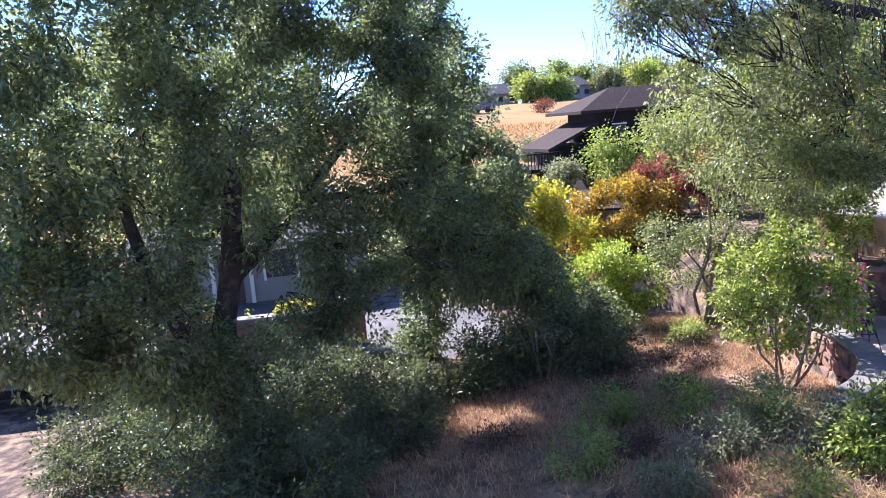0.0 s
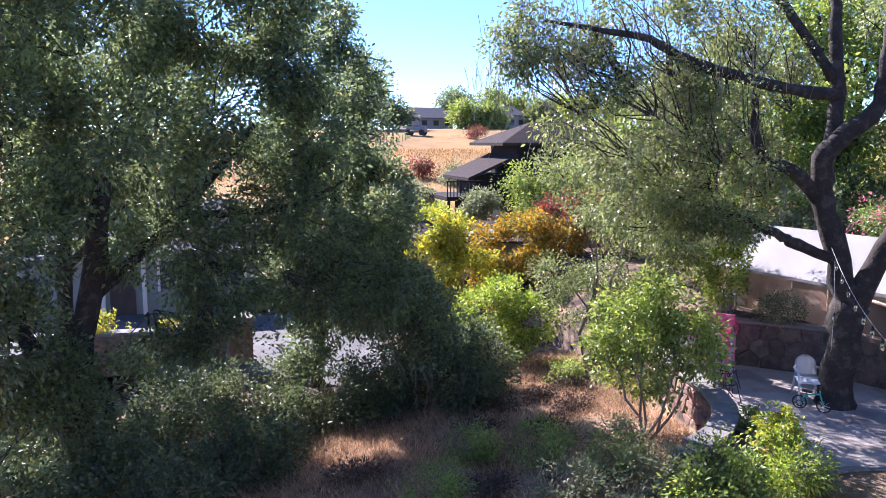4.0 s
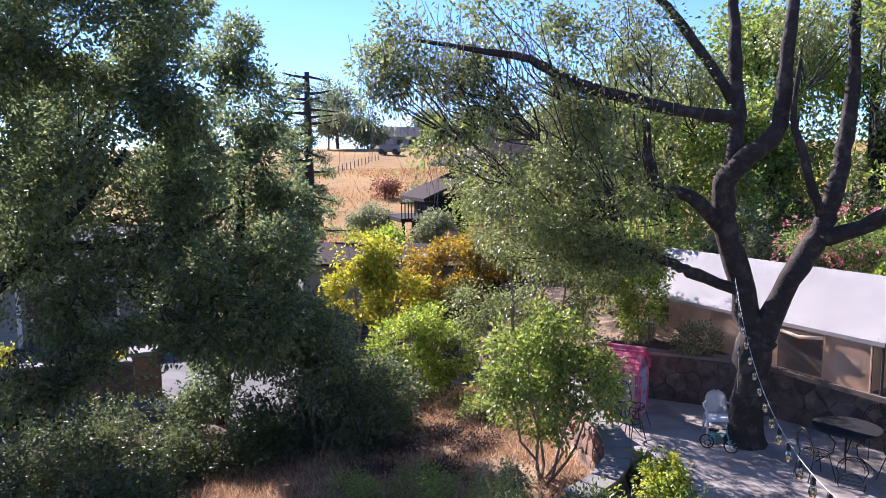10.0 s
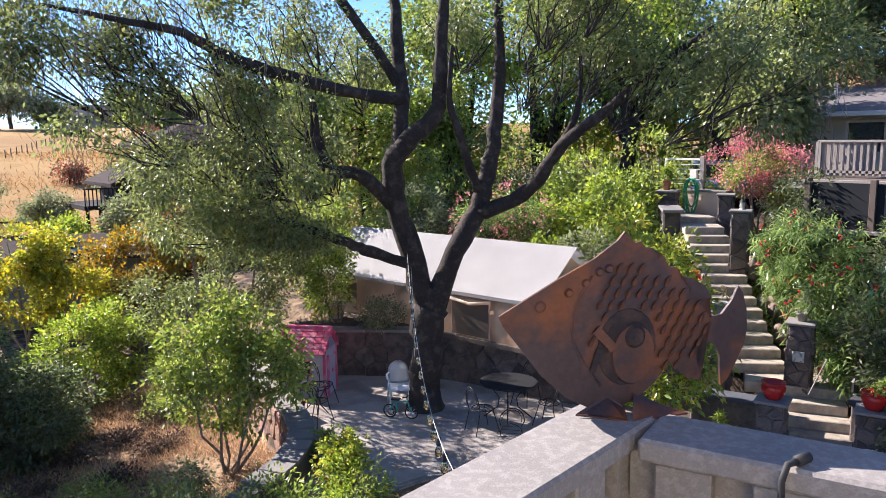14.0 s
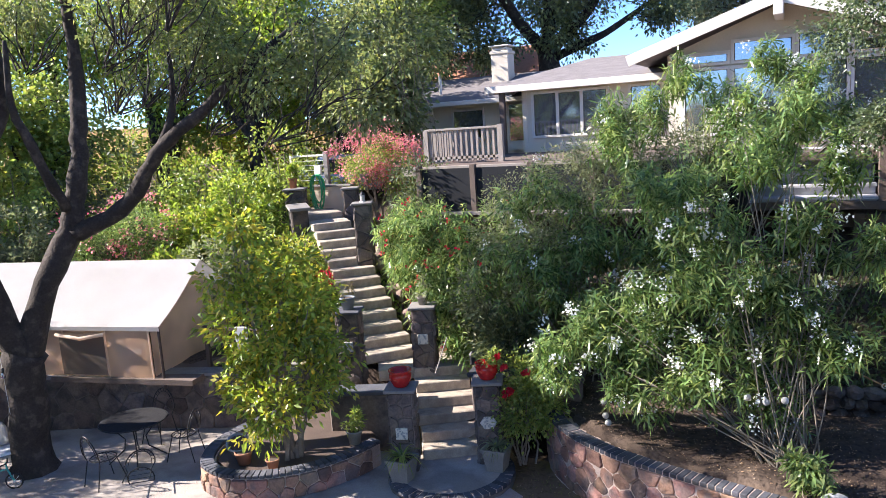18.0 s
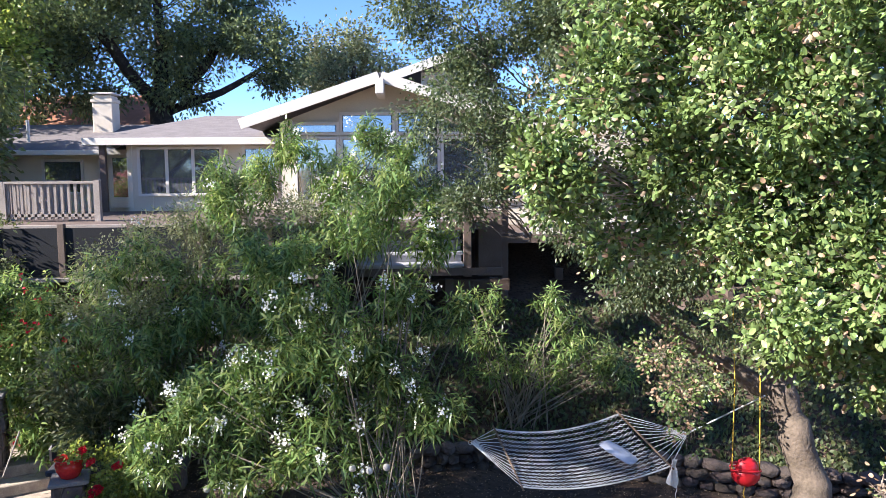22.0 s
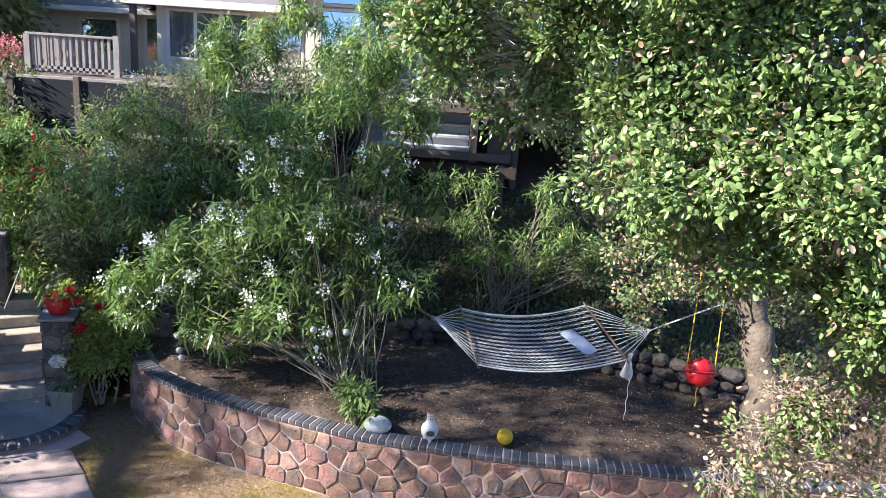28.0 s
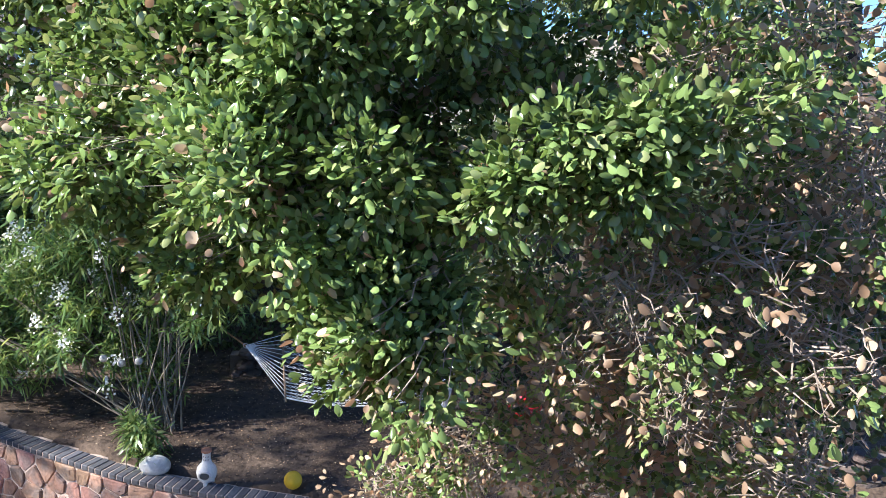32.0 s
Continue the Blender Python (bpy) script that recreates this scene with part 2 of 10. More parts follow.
M["canvas_tan"] = leaf_mat("tan_canvas", (0.62, 0.525, 0.43), None, 0.0, 0.9, 0.3, 0.06)
M["canvas_dark"] = mat("mesh_window", (0.27, 0.215, 0.175), 0.9, 0.12, 2, 90, 0.1)
M["wood_dark"] = mat("dark_brown_wood", (0.085, 0.058, 0.045), 0.8, 0.35, 3, 50, 0.3)
M["wood_grey"] = mat("weathered_grey_wood", (0.34, 0.30, 0.265), 0.9, 0.25, 3, 50, 0.35)
M["wood_brown"] = mat("brown_deck_wood", (0.135, 0.10, 0.082), 0.85, 0.3, 3, 50, 0.3)
M["wood_warm"] = mat("warm_wood", (0.34, 0.20, 0.095), 0.7, 0.3, 3, 50, 0.2)
M["rail_grey"] = mat("grey_painted_rail", (0.25, 0.228, 0.208), 0.85, 0.16, 9, 240, 0.14, second=(0.31, 0.285, 0.258), second_scale=60, amount=0.5, bump_scale=320)
M["deck_grey"] = mat("grey_deck_paint", (0.42, 0.42, 0.44), 0.75, 0.2, 3, 50, 0.2)
M["panel_dark"] = mat("dark_slate_panel", (0.022, 0.024, 0.028), 0.85, 0.25, 2, 40, 0.2, spec=0.2)
M["siding"] = mat("cream_siding", (0.70, 0.63, 0.50), 0.8, 0.1, 1.5, 40, 0.15)
M["trim"] = mat("white_trim", (0.74, 0.70, 0.62), 0.7, 0.08, 2, 40, 0.1)
M["roof_grey"] = mat("grey_shingle", (0.165, 0.15, 0.15), 0.95, 0.3, 3, 40, 0.4, per_piece=0.2)
M["roof_dark"] = mat("dark_shingle", (0.05, 0.036, 0.03), 0.95, 0.3, 3, 40, 0.4, spec=0.15)
M["chimney"] = mat("cream_stucco", (0.64, 0.58, 0.48), 0.9, 0.1, 3, 60, 0.3)
M["glass"] = mat("window_glass", (0.36, 0.40, 0.44), 0.04, 0.15, 1.5, 8, 0.0, metal=0.75, spec=1.0)
# flat dark colour standing in for the unlit inside of windows and openings
M["room_dark"] = mat("unlit_inside", (0.06, 0.06, 0.06), 0.9, 0.2, 1, 10, 0.0)
M["plastic_white"] = mat("white_plastic", (0.72, 0.73, 0.73), 0.4, 0.05, 3, 40, 0.03)
M["pink"] = mat("pink_painted_wood", (0.80, 0.10, 0.20), 0.6, 0.2, 4, 50, 0.2, second=(0.80, 0.28, 0.33), second_scale=6, amount=0.5, per_piece=0.12)
M["pink_pale"] = mat("pale_lilac_paint", (0.62, 0.52, 0.56), 0.75, 0.1, 3, 50, 0.1)
M["iron_top"] = mat("rough_black_table_iron", (0.018, 0.018, 0.02), 0.85, 0.3, 6, 50, 0.3, spec=0.2)
M["iron"] = mat("black_wrought_iron", (0.025, 0.025, 0.027), 0.5, 0.3, 6, 50, 0.15, metal=0.4)
M["rust"] = mat("rusty_steel", (0.055, 0.036, 0.036), 0.5, 0.3, 10, 90, 0.12, metal=0.3, second=(0.18, 0.062, 0.022), second_scale=7.0, amount=0.55, bump_scale=60)
# darker steel for the fish's belly and slot, recess shade in the colour
M["rust_dark"] = mat("shaded_steel", (0.022, 0.016, 0.017), 0.6, 0.4, 18, 90, 0.2, metal=0.3, second=(0.06, 0.034, 0.026), second_scale=20, amount=0.4)
M["galv"] = mat("galvanised_metal", (0.55, 0.55, 0.54), 0.4, 0.15, 6, 60, 0.1, metal=0.8)
M["red_glaze"] = mat("red_glazed_pot", (0.50, 0.022, 0.022), 0.2, 0.25, 5, 40, 0.08)
M["red_plastic"] = mat("red_plastic", (0.62, 0.02, 0.03), 0.35, 0.1, 5, 40, 0.02)
M["terracotta"] = mat("terracotta", (0.36, 0.16, 0.09), 0.85, 0.2, 6, 50, 0.2)
M["pot_grey"] = mat("grey_stone_pot", (0.24, 0.225, 0.20), 0.85, 0.2, 6, 50, 0.25)
M["pot_blue"] = mat("bluegrey_pot", (0.20, 0.23, 0.26), 0.6, 0.2, 6, 50, 0.1)
M["tile"] = mat("cream_ceramic_tile", (0.62, 0.60, 0.52), 0.35, 0.15, 12, 60, 0.05, second=(0.20, 0.24, 0.26), second_scale=22, amount=0.35)
M["clay_white"] = mat("whitewashed_clay", (0.66, 0.65, 0.62), 0.75, 0.18, 8, 60, 0.2)
M["rock_white"] = mat("pale_boulder", (0.60, 0.59, 0.56), 0.4, 0.15, 9, 60, 0.08, second=(0.40, 0.40, 0.39), second_scale=11)
# rock at about half its tone, the shade behind the hammock set in the colour
M["rock_shaded"] = mat("shaded_field_rock", (0.13, 0.10, 0.085), 0.95, 0.35, 6, 40, 0.7, second=(0.07, 0.06, 0.055), second_scale=5, per_piece=0.4)
M["rock"] = mat("brown_boulder", (0.26, 0.19, 0.15), 0.92, 0.3, 6, 40, 0.6, per_piece=0.3)
M["yellow"] = mat("yellow_ball", (0.78, 0.46, 0.02), 0.55, 0.08, 6, 40, 0.05)
M["lemon"] = mat("lemon_skin", (0.75, 0.50, 0.03), 0.5, 0.1, 6, 40, 0.05)
M["rope"] = mat("white_cotton_rope", (0.70, 0.70, 0.68), 0.9, 0.1, 6, 80, 0.1)
M["rope_yellow"] = mat("yellow_rope", (0.66, 0.43, 0.05), 0.8, 0.1, 6, 80, 0.1)
M["globe"] = mat("frosted_globe", (0.42, 0.41, 0.38), 0.6, 0.1, 6, 40, 0.02)
M["bar"] = mat("pale_brown_bar", (0.26, 0.17, 0.10), 0.7, 0.2, 4, 50, 0.1)
M["pillow"] = mat("pale_blue_cloth", (0.62, 0.66, 0.74), 0.9, 0.1, 4, 80, 0.15)
M["hose"] = mat("green_hose", (0.02, 0.34, 0.14), 0.45, 0.1, 6, 60, 0.05)
M["green_lid"] = mat("green_plastic", (0.10, 0.30, 0.19), 0.5, 0.2, 3, 40, 0.1, second=(0.28, 0.42, 0.33), second_scale=2)
M["teal"] = mat("teal_enamel", (0.06, 0.42, 0.34), 0.35, 0.1, 6, 50, 0.03)
M["rubber"] = mat("black_rubber", (0.02, 0.02, 0.02), 0.7, 0.2, 6, 50, 0.1)
M["car"] = mat("silver_blue_paint", (0.40, 0.47, 0.55), 0.25, 0.05, 2, 30, 0.0, metal=0.4)
M["pole"] = mat("grey_pole_wood", (0.17, 0.145, 0.125), 0.9, 0.25, 3, 50, 0.3)
M["asphalt"] = mat("grey_driveway", (0.10, 0.095, 0.09), 0.9, 0.2, 1.2, 50, 0.3, second=(0.15, 0.145, 0.14), second_scale=0.7)
M["house_grey"] = mat("grey_green_stucco", (0.27, 0.28, 0.25), 0.9, 0.15, 1, 50, 0.2)
M["house_far"] = mat("far_house_wall", (0.34, 0.31, 0.28), 0.9, 0.1, 0.5, 20, 0.0)
M["bulb"] = glass_mat("bulb_glass", (0.9, 0.9, 0.88))


def ground_material():
    m = bpy.data.materials.new("garden_ground")
    m.use_nodes = True
    nd, lk = m.node_tree.nodes, m.node_tree.links
    p = nd["Principled BSDF"]
    p.inputs["Roughness"].default_value = 0.97
    p.inputs["Specular IOR Level"].default_value = 0.15
    tc = nd.new("ShaderNodeTexCoord")
    at = nd.new("ShaderNodeAttribute")
    at.attribute_name = "cover"
    sep = nd.new("ShaderNodeSeparateColor")
    lk.new(at.outputs["Color"], sep.inputs[0])

    def noise_mix(a, b, s, lo=0.4, hi=0.62, detail=6):
        n = nd.new("ShaderNodeTexNoise")
        n.inputs["Scale"].default_value, n.inputs["Detail"].default_value = s, detail
        lk.new(tc.outputs["Object"], n.inputs["Vector"])
        r = nd.new("ShaderNodeMapRange")
        r.inputs["From Min"].default_value, r.inputs["From Max"].default_value = lo, hi
        lk.new(n.outputs["Fac"], r.inputs["Value"])
        mx = nd.new("ShaderNodeMix")
        mx.data_type = "RGBA"
        lk.new(r.outputs[0], mx.inputs["Factor"])
        for v, k in ((a, "A"), (b, "B")):
            if isinstance(v, tuple):
                mx.inputs[k].default_value = (*v, 1)
            else:
                lk.new(v, mx.inputs[k])
        return mx.outputs["Result"]

    def by_mask(a, b, mask):
        n = nd.new("ShaderNodeTexNoise")
        n.inputs["Scale"].default_value, n.inputs["Detail"].default_value = 2.2, 5
        lk.new(tc.outputs["Object"], n.inputs["Vector"])
        ad = nd.new("ShaderNodeMath")
        lk.new(mask, ad.inputs[0])
        lk.new(n.outputs["Fac"], ad.inputs[1])
        r = nd.new("ShaderNodeMapRange")
        r.inputs["From Min"].default_value, r.inputs["From Max"].default_value = 0.85, 1.1
        lk.new(ad.outputs[0], r.inputs["Value"])
        mx = nd.new("ShaderNodeMix")
        mx.data_type = "RGBA"
        lk.new(r.outputs[0], mx.inputs["Factor"])
        lk.new(a, mx.inputs["A"])
        lk.new(b, mx.inputs["B"])
        return mx.outputs["Result"]

    soil = noise_mix(noise_mix((0.075, 0.055, 0.043), (0.125, 0.092, 0.070), 1.1), (0.045, 0.034, 0.028), 14, 0.5, 0.7)
    straw = noise_mix(noise_mix((0.43, 0.30, 0.185), (0.29, 0.195, 0.125), 2.0), (0.16, 0.11, 0.075), 9, 0.5, 0.72)
    lawn = noise_mix(noise_mix(noise_mix((0.225, 0.15, 0.09), (0.185, 0.135, 0.042), 0.8, 0.46, 0.6), (0.36, 0.265, 0.18), 0.55, 0.5, 0.64), (0.13, 0.09, 0.05), 10, 0.52, 0.72)
    hill = noise_mix(noise_mix((0.39, 0.24, 0.085), (0.30, 0.178, 0.068), 0.05), (0.24, 0.14, 0.06), 0.35, 0.55, 0.75)
    c = by_mask(soil, straw, sep.outputs[0])
    c = by_mask(c, lawn, sep.outputs[1])
    c = by_mask(c, hill, sep.outputs[2])
    lk.new(c, p.inputs["Base Color"])
    nb = nd.new("ShaderNodeTexNoise")
    nb.inputs["Scale"].default_value, nb.inputs["Detail"].default_value = 16, 7
    lk.new(tc.outputs["Object"], nb.inputs["Vector"])
    b = nd.new("ShaderNodeBump")
    b.inputs["Strength"].default_value, b.inputs["Distance"].default_value = 0.8, 0.04
    lk.new(nb.outputs["Fac"], b.inputs["Height"])
    lk.new(b.outputs[0], p.inputs["Normal"])
    return m


M["ground"] = ground_material()

# ---------------------------------------------------------------- builders
def obj(name, bm, material, parent=None, label="", smooth=False):
    me = bpy.data.meshes.new(name)
    bm.normal_update()
    bm.to_mesh(me)
    bm.free()
    if smooth:
        me.polygons.foreach_set("use_smooth", [True] * len(me.polygons))
    if material:
        me.materials.append(M[material] if isinstance(material, str) else material)
    ob = new(name, me)
    if parent is not None:
        ob.parent = parent
    if label:
        ob["label"] = label
    return ob


def part(name, bm, material, parent, label="", smooth=False):
    return obj(name, bm, material, parent, label, smooth)


def thing(name, label, category, m=None, group="", kind=""):
    e = new(name)
    e.empty_display_size = 0.1
    if m is not None:
        e.matrix_basis = m
    return tagged(e, label, category, group, kind)


def box(x0, y0, z0, x1, y1, z1, bev=0.0, m=None, bm=None):
    bm = bm or bmesh.new()
    r = bmesh.ops.create_cube(bm, size=1)
    vs = r["verts"]
    for v in vs:
        v.co = Vector(((x0 + x1) / 2 + v.co.x * (x1 - x0), (y0 + y1) / 2 + v.co.y * (y1 - y0), (z0 + z1) / 2 + v.co.z * (z1 - z0)))
    if bev:
        es = list({e for v in vs for e in v.link_edges})
        r2 = bmesh.ops.bevel(bm, geom=es, offset=bev, segments=1, affect="EDGES")
        vs = list({v for f in r2["faces"] for v in f.verts} | {v for v in vs if v.is_valid})
    if m is not None:
        bmesh.ops.transform(bm, matrix=m, verts=[v for v in vs if v.is_valid])
    return bm


def beam(p, q, w, h, bm=None, bev=0.0, up=(0, 0, 1)):
    """A bar of width w and height h from p to q."""
    p, q = Vector(p), Vector(q)
    d = q - p
    x = d.normalized()
    u = Vector(up)
    if abs(x.dot(u)) > 0.98:
        u = Vector((0, 1, 0))
    y = u.cross(x).normalized()
    z = x.cross(y)
    m = Matrix((x, y, z)).transposed().to_4x4()
    m.translation = p
    return box(0, -w / 2, -h / 2, d.length, w / 2, h / 2, bev, m, bm)


def tube(pts, rad, bm=None, seg=8, cap=True):
    """A tapered round tube along points."""
    bm = bm or bmesh.new()
    pts = [Vector(p) for p in pts]
    n = len(pts)
    rad = rad if isinstance(rad, (list, tuple)) else [rad] * n
    side = None
    rings = []
    for i, p in enumerate(pts):
        d = (pts[min(i + 1, n - 1)] - pts[max(i - 1, 0)]).normalized()
        if side is None:
            side = d.orthogonal().normalized()
        side = (side - d * side.dot(d))
        side = side.normalized() if side.length > 1e-5 else d.orthogonal().normalized()
        o = d.cross(side)
        rings.append([bm.verts.new(p + (side * math.cos(a) + o * math.sin(a)) * rad[i]) for a in (2 * math.pi * k / seg for k in range(seg))])
    for a, b in zip(rings, rings[1:]):
        for k in range(seg):
            bm.faces.new((a[k], a[(k + 1) % seg], b[(k + 1) % seg], b[k]))
    if cap:
        bm.faces.new(rings[0][::-1])
        bm.faces.new(rings[-1])
    return bm


def lathe(profile, seg=24, bm=None, m=None, square=False):
    """A turned body from (radius, height) pairs."""
    bm = bm or bmesh.new()
    rings = []
    for r, z in profile:
        ring = []
        for k in range(seg):
            a = 2 * math.pi * (k + 0.5) / seg
            ring.append(bm.verts.new((r * math.cos(a), r * math.sin(a), z)))
        rings.append(ring)
    for a, b in zip(rings, rings[1:]):
        for k in range(seg):
            bm.faces.new((a[k], a[(k + 1) % seg], b[(k + 1) % seg], b[k]))
    bm.faces.new(rings[0][::-1])
    bm.faces.new(rings[-1])
    if m is not None:
        bmesh.ops.transform(bm, matrix=m, verts=[v for r in rings for v in r])
    return bm


def prism(poly, z0, z1, bm=None, m=None, inset=0.0, drop=0.0):
    """A flat polygon given thickness; inset and drop round its top edge."""
    bm = bm or bmesh.new()
    c = Vector((sum(p[0] for p in poly) / len(poly), sum(p[1] for p in poly) / len(poly)))
    lo = [bm.verts.new((p[0], p[1], z0)) for p in poly]
    hi = [bm.verts.new((p[0], p[1], z1 - drop)) for p in poly]
    n = len(poly)
    made = lo + hi
    for k in range(n):
        bm.faces.new((lo[k], lo[(k + 1) % n], hi[(k + 1) % n], hi[k]))
    if inset:
        top = []
        for p in poly:
            v = Vector((p[0], p[1])) - c
            v = v * max(0.2, 1 - inset / max(v.length, 1e-4))
            top.append(bm.verts.new((c.x + v.x, c.y + v.y, z1)))
        for k in range(n):
            bm.faces.new((hi[k], hi[(k + 1) % n], top[(k + 1) % n], top[k]))
        bm.faces.new(top)
        made += top
    else:
        bm.faces.new(hi)
    bm.faces.new(lo[::-1])
    if m is not None:
        bmesh.ops.transform(bm, matrix=m, verts=made)
    return bm


def fast_mesh(name, verts, faces, material, parent=None, label="", smooth=False):
    """A mesh from arrays: verts (n, 3), faces (m, 3) or (m, 4)."""
    me = bpy.data.meshes.new(name)
    verts, faces = np.asarray(verts, np.float32), np.asarray(faces, np.int32)
    k = faces.shape[1]
    me.vertices.add(len(verts))
    me.vertices.foreach_set("co", verts.ravel())
    me.loops.add(faces.size)
    me.loops.foreach_set("vertex_index", faces.ravel())
    me.polygons.add(len(faces))
    me.polygons.foreach_set("loop_start", np.arange(0, faces.size, k, dtype=np.int32))
    me.polygons.foreach_set("loop_total", np.full(len(faces), k, np.int32))
    if smooth:
        me.polygons.foreach_set("use_smooth", np.ones(len(faces), bool))
    me.update()
    me.validate()
    me.materials.append(M[material] if isinstance(material, str) else material)
    ob = new(name, me)
    if parent is not None:
        ob.parent = parent
    if label:
        ob["label"] = label
    return ob


def unit(v):
    return v / np.maximum(np.linalg.norm(v, axis=-1, keepdims=True), 1e-6)


def leaf_arrays(rng, pos, along, length, width, fold=0.25, broad=False, droop=0.0):
    """Leaves at pos, growing along; each is a folded blade."""
    n = len(pos)
    along = unit(along)
    r = rng.normal(size=(n, 3)) * 0.9 + np.array([-0.3, -0.2, 0.8])
    side = unit(np.cross(along, r))
    up = np.cross(side, along)
    L = length * rng.uniform(0.65, 1.25, (n, 1))
    W = width * rng.uniform(0.7, 1.2, (n, 1))
    tip = pos + along * L - np.array([0, 0, 1]) * droop * L
    if broad:
        def at(a, b, c):
            return pos + along * L * a + side * W * b - up * W * fold * c
        q = [pos, at(0.18, 0.36, 0.5), at(0.5, 0.5, 0.9), at(0.82, 0.34, 0.8), at(1.0, 0.0, 0.9), at(0.82, -0.34, 0.8), at(0.5, -0.5, 0.9), at(0.18, -0.36, 0.5), at(0.5, 0.0, 0.0)]
        f = [(k, (k + 1) % 8, 8) for k in range(8)]
        k = 9
    else:
        mid = pos + along * L * 0.45 - np.array([0, 0, 1]) * droop * L * 0.25
        q = [pos, mid + side * W * 0.5 + up * W * fold, tip, mid - side * W * 0.5 + up * W * fold]
        f = [(0, 1, 2), (0, 2, 3)]
        k = 4
    v = np.stack(q, 1).reshape(-1, 3)
    base = (np.arange(n) * k)[:, None, None]
    return v, (base + np.array(f)[None]).reshape(-1, 3)


def crown_points(rng, lobes, n, shell=0.55, clump=0.0, per=10, gaps=0.4):
    """Points in the outer part of several ellipsoids, gathered in sprays that radiate from twig ends, with holes between the boughs.
    lobes: (x, y, z, rx, ry, rz)."""
    lobes = np.array(lobes, float)
    vol = lobes[:, 3] * lobes[:, 4] * lobes[:, 5]
    area = vol ** (2 / 3)
    want = max(1, n // per)
    m = int(want / (1 - gaps)) + 1
    pick = rng.choice(len(lobes), m, p=area / area.sum())
    d = unit(rng.normal(size=(m, 3)))
    rad = shell + (1.06 - shell) * rng.uniform(size=(m, 1)) ** 0.6
    rad *= 1 + 0.16 * np.sin(d[:, :1] * 5 + pick[:, None]) * np.cos(d[:, 1:2] * 6 - pick[:, None] * 2) + 0.10 * np.sin(d[:, 2:] * 11 + d[:, :1] * 9)
    c = lobes[pick, :3] + d * rad * lobes[pick, 3:]
    out = unit(d / lobes[pick, 3:])
    # boughs and the gaps between them, at the size of a third of a lobe
    w = 2.6 / np.mean(lobes[:, 3:])
    a = c @ np.array([[0.8, -0.5, 0.3], [0.4, 0.9, -0.35], [-0.3, 0.4, 1.25]]) * w
    g = np.sin(a[:, 0]) * np.sin(a[:, 1] + 0.7) + np.sin(a[:, 1] * 0.8 + 2.0) * np.sin(a[:, 2]) + np.sin(a[:, 2] * 0.9) * np.sin(a[:, 0] * 1.2 + 1.0) + rng.normal(size=m) * 0.35
    keep = np.argsort(-g)[:want]
    keep.sort()
    c, out = c[keep], out[keep]
    c, out = np.repeat(c, per, 0), np.repeat(out, per, 0)
    off = rng.normal(size=c.shape)
    along = unit(out * 0.55 + unit(off) * 0.75 + rng.normal(size=c.shape) * 0.35)
    return c + off * clump * 0.72, along


def crown(name, rng, lobes, n, size, width, material, parent, clump=0.12, shell=0.55, per=10, broad=False, fold=0.25, droop=0.15, label="", gaps=0.4):
    pos, along = crown_points(rng, lobes, n, shell, clump, per, gaps)
    v, f = leaf_arrays(rng, pos, along, size, width, fold, broad, droop)
    return fast_mesh(name, v, f, material, parent, label)


def limb_path(rng, p, q, bend=0.12, n=6):
    p, q = np.array(p, float), np.array(q, float)
    ts = np.linspace(0, 1, n)
    d = np.linalg.norm(q - p)
    off = rng.normal(size=(n, 3)) * bend * d / n
    off[0] = off[-1] = 0
    off = np.cumsum(off, 0)
    off -= np.linspace(0, 1, n)[:, None] * off[-1]
    return [tuple(p + (q - p) * t + o) for t, o in zip(ts, off)]


def twigs(rng, lobes, root, n, r0=0.02, inner=0.25, pull=0.2):
    """Thin branches from inside a crown out to its surface."""
    lobes = np.array(lobes, float)
    bm = bmesh.new()
    for _ in range(n):
        l = lobes[rng.integers(len(lobes))]
        d = unit(rng.normal(size=3))
        a = l[:3] + d * l[3:] * inner * rng.uniform(0, 1)
        b = l[:3] + d * l[3:] * rng.uniform(0.8, 1.0)
        if pull < 0.1:
            a = l[:3] + unit(rng.normal(size=3)) * l[3:] * inner
        a = a * (1 - pull) + np.array(root) * pull
        tube(limb_path(rng, a, b, 0.35, 5), [r0, r0 * 0.8, r0 * 0.6, r0 * 0.45, r0 * 0.25], bm, 4, False)
    return bm


def shrub(name, label, category, at, lobes, n, size, width, material, seed, stems=7, stem_mat="twig", group="", clump=0.1, shell=0.45, per=8, broad=False, droop=0.15, stem_r=0.015, twig_n=20):
    rng = np.random.default_rng(seed)
    t = thing(name, label, category, pose(*at), group)
    bm = bmesh.new()
    for k in range(stems):
        l = lobes[k % len(lobes)]
        q = np.array(l[:3]) + rng.normal(size=3) * 0.3 * np.array(l[3:])
        tube(limb_path(rng, (rng.normal() * 0.08, rng.normal() * 0.08, -0.08), q, 0.3, 6), [stem_r * s for s in (1.3, 1.1, 0.9, 0.7, 0.5, 0.3)], bm, 5)
    tagged(part("branchwork", bm, stem_mat, t), kind="stuff")
    if twig_n:
        tagged(part("twig_tangle", twigs(rng, lobes, (0, 0, 0), twig_n, stem_r * 0.5), stem_mat, t), kind="stuff")
    crown("foliage", rng, lobes, n, size, width, material, t, clump, shell, per, broad, 0.25, droop)
    return t

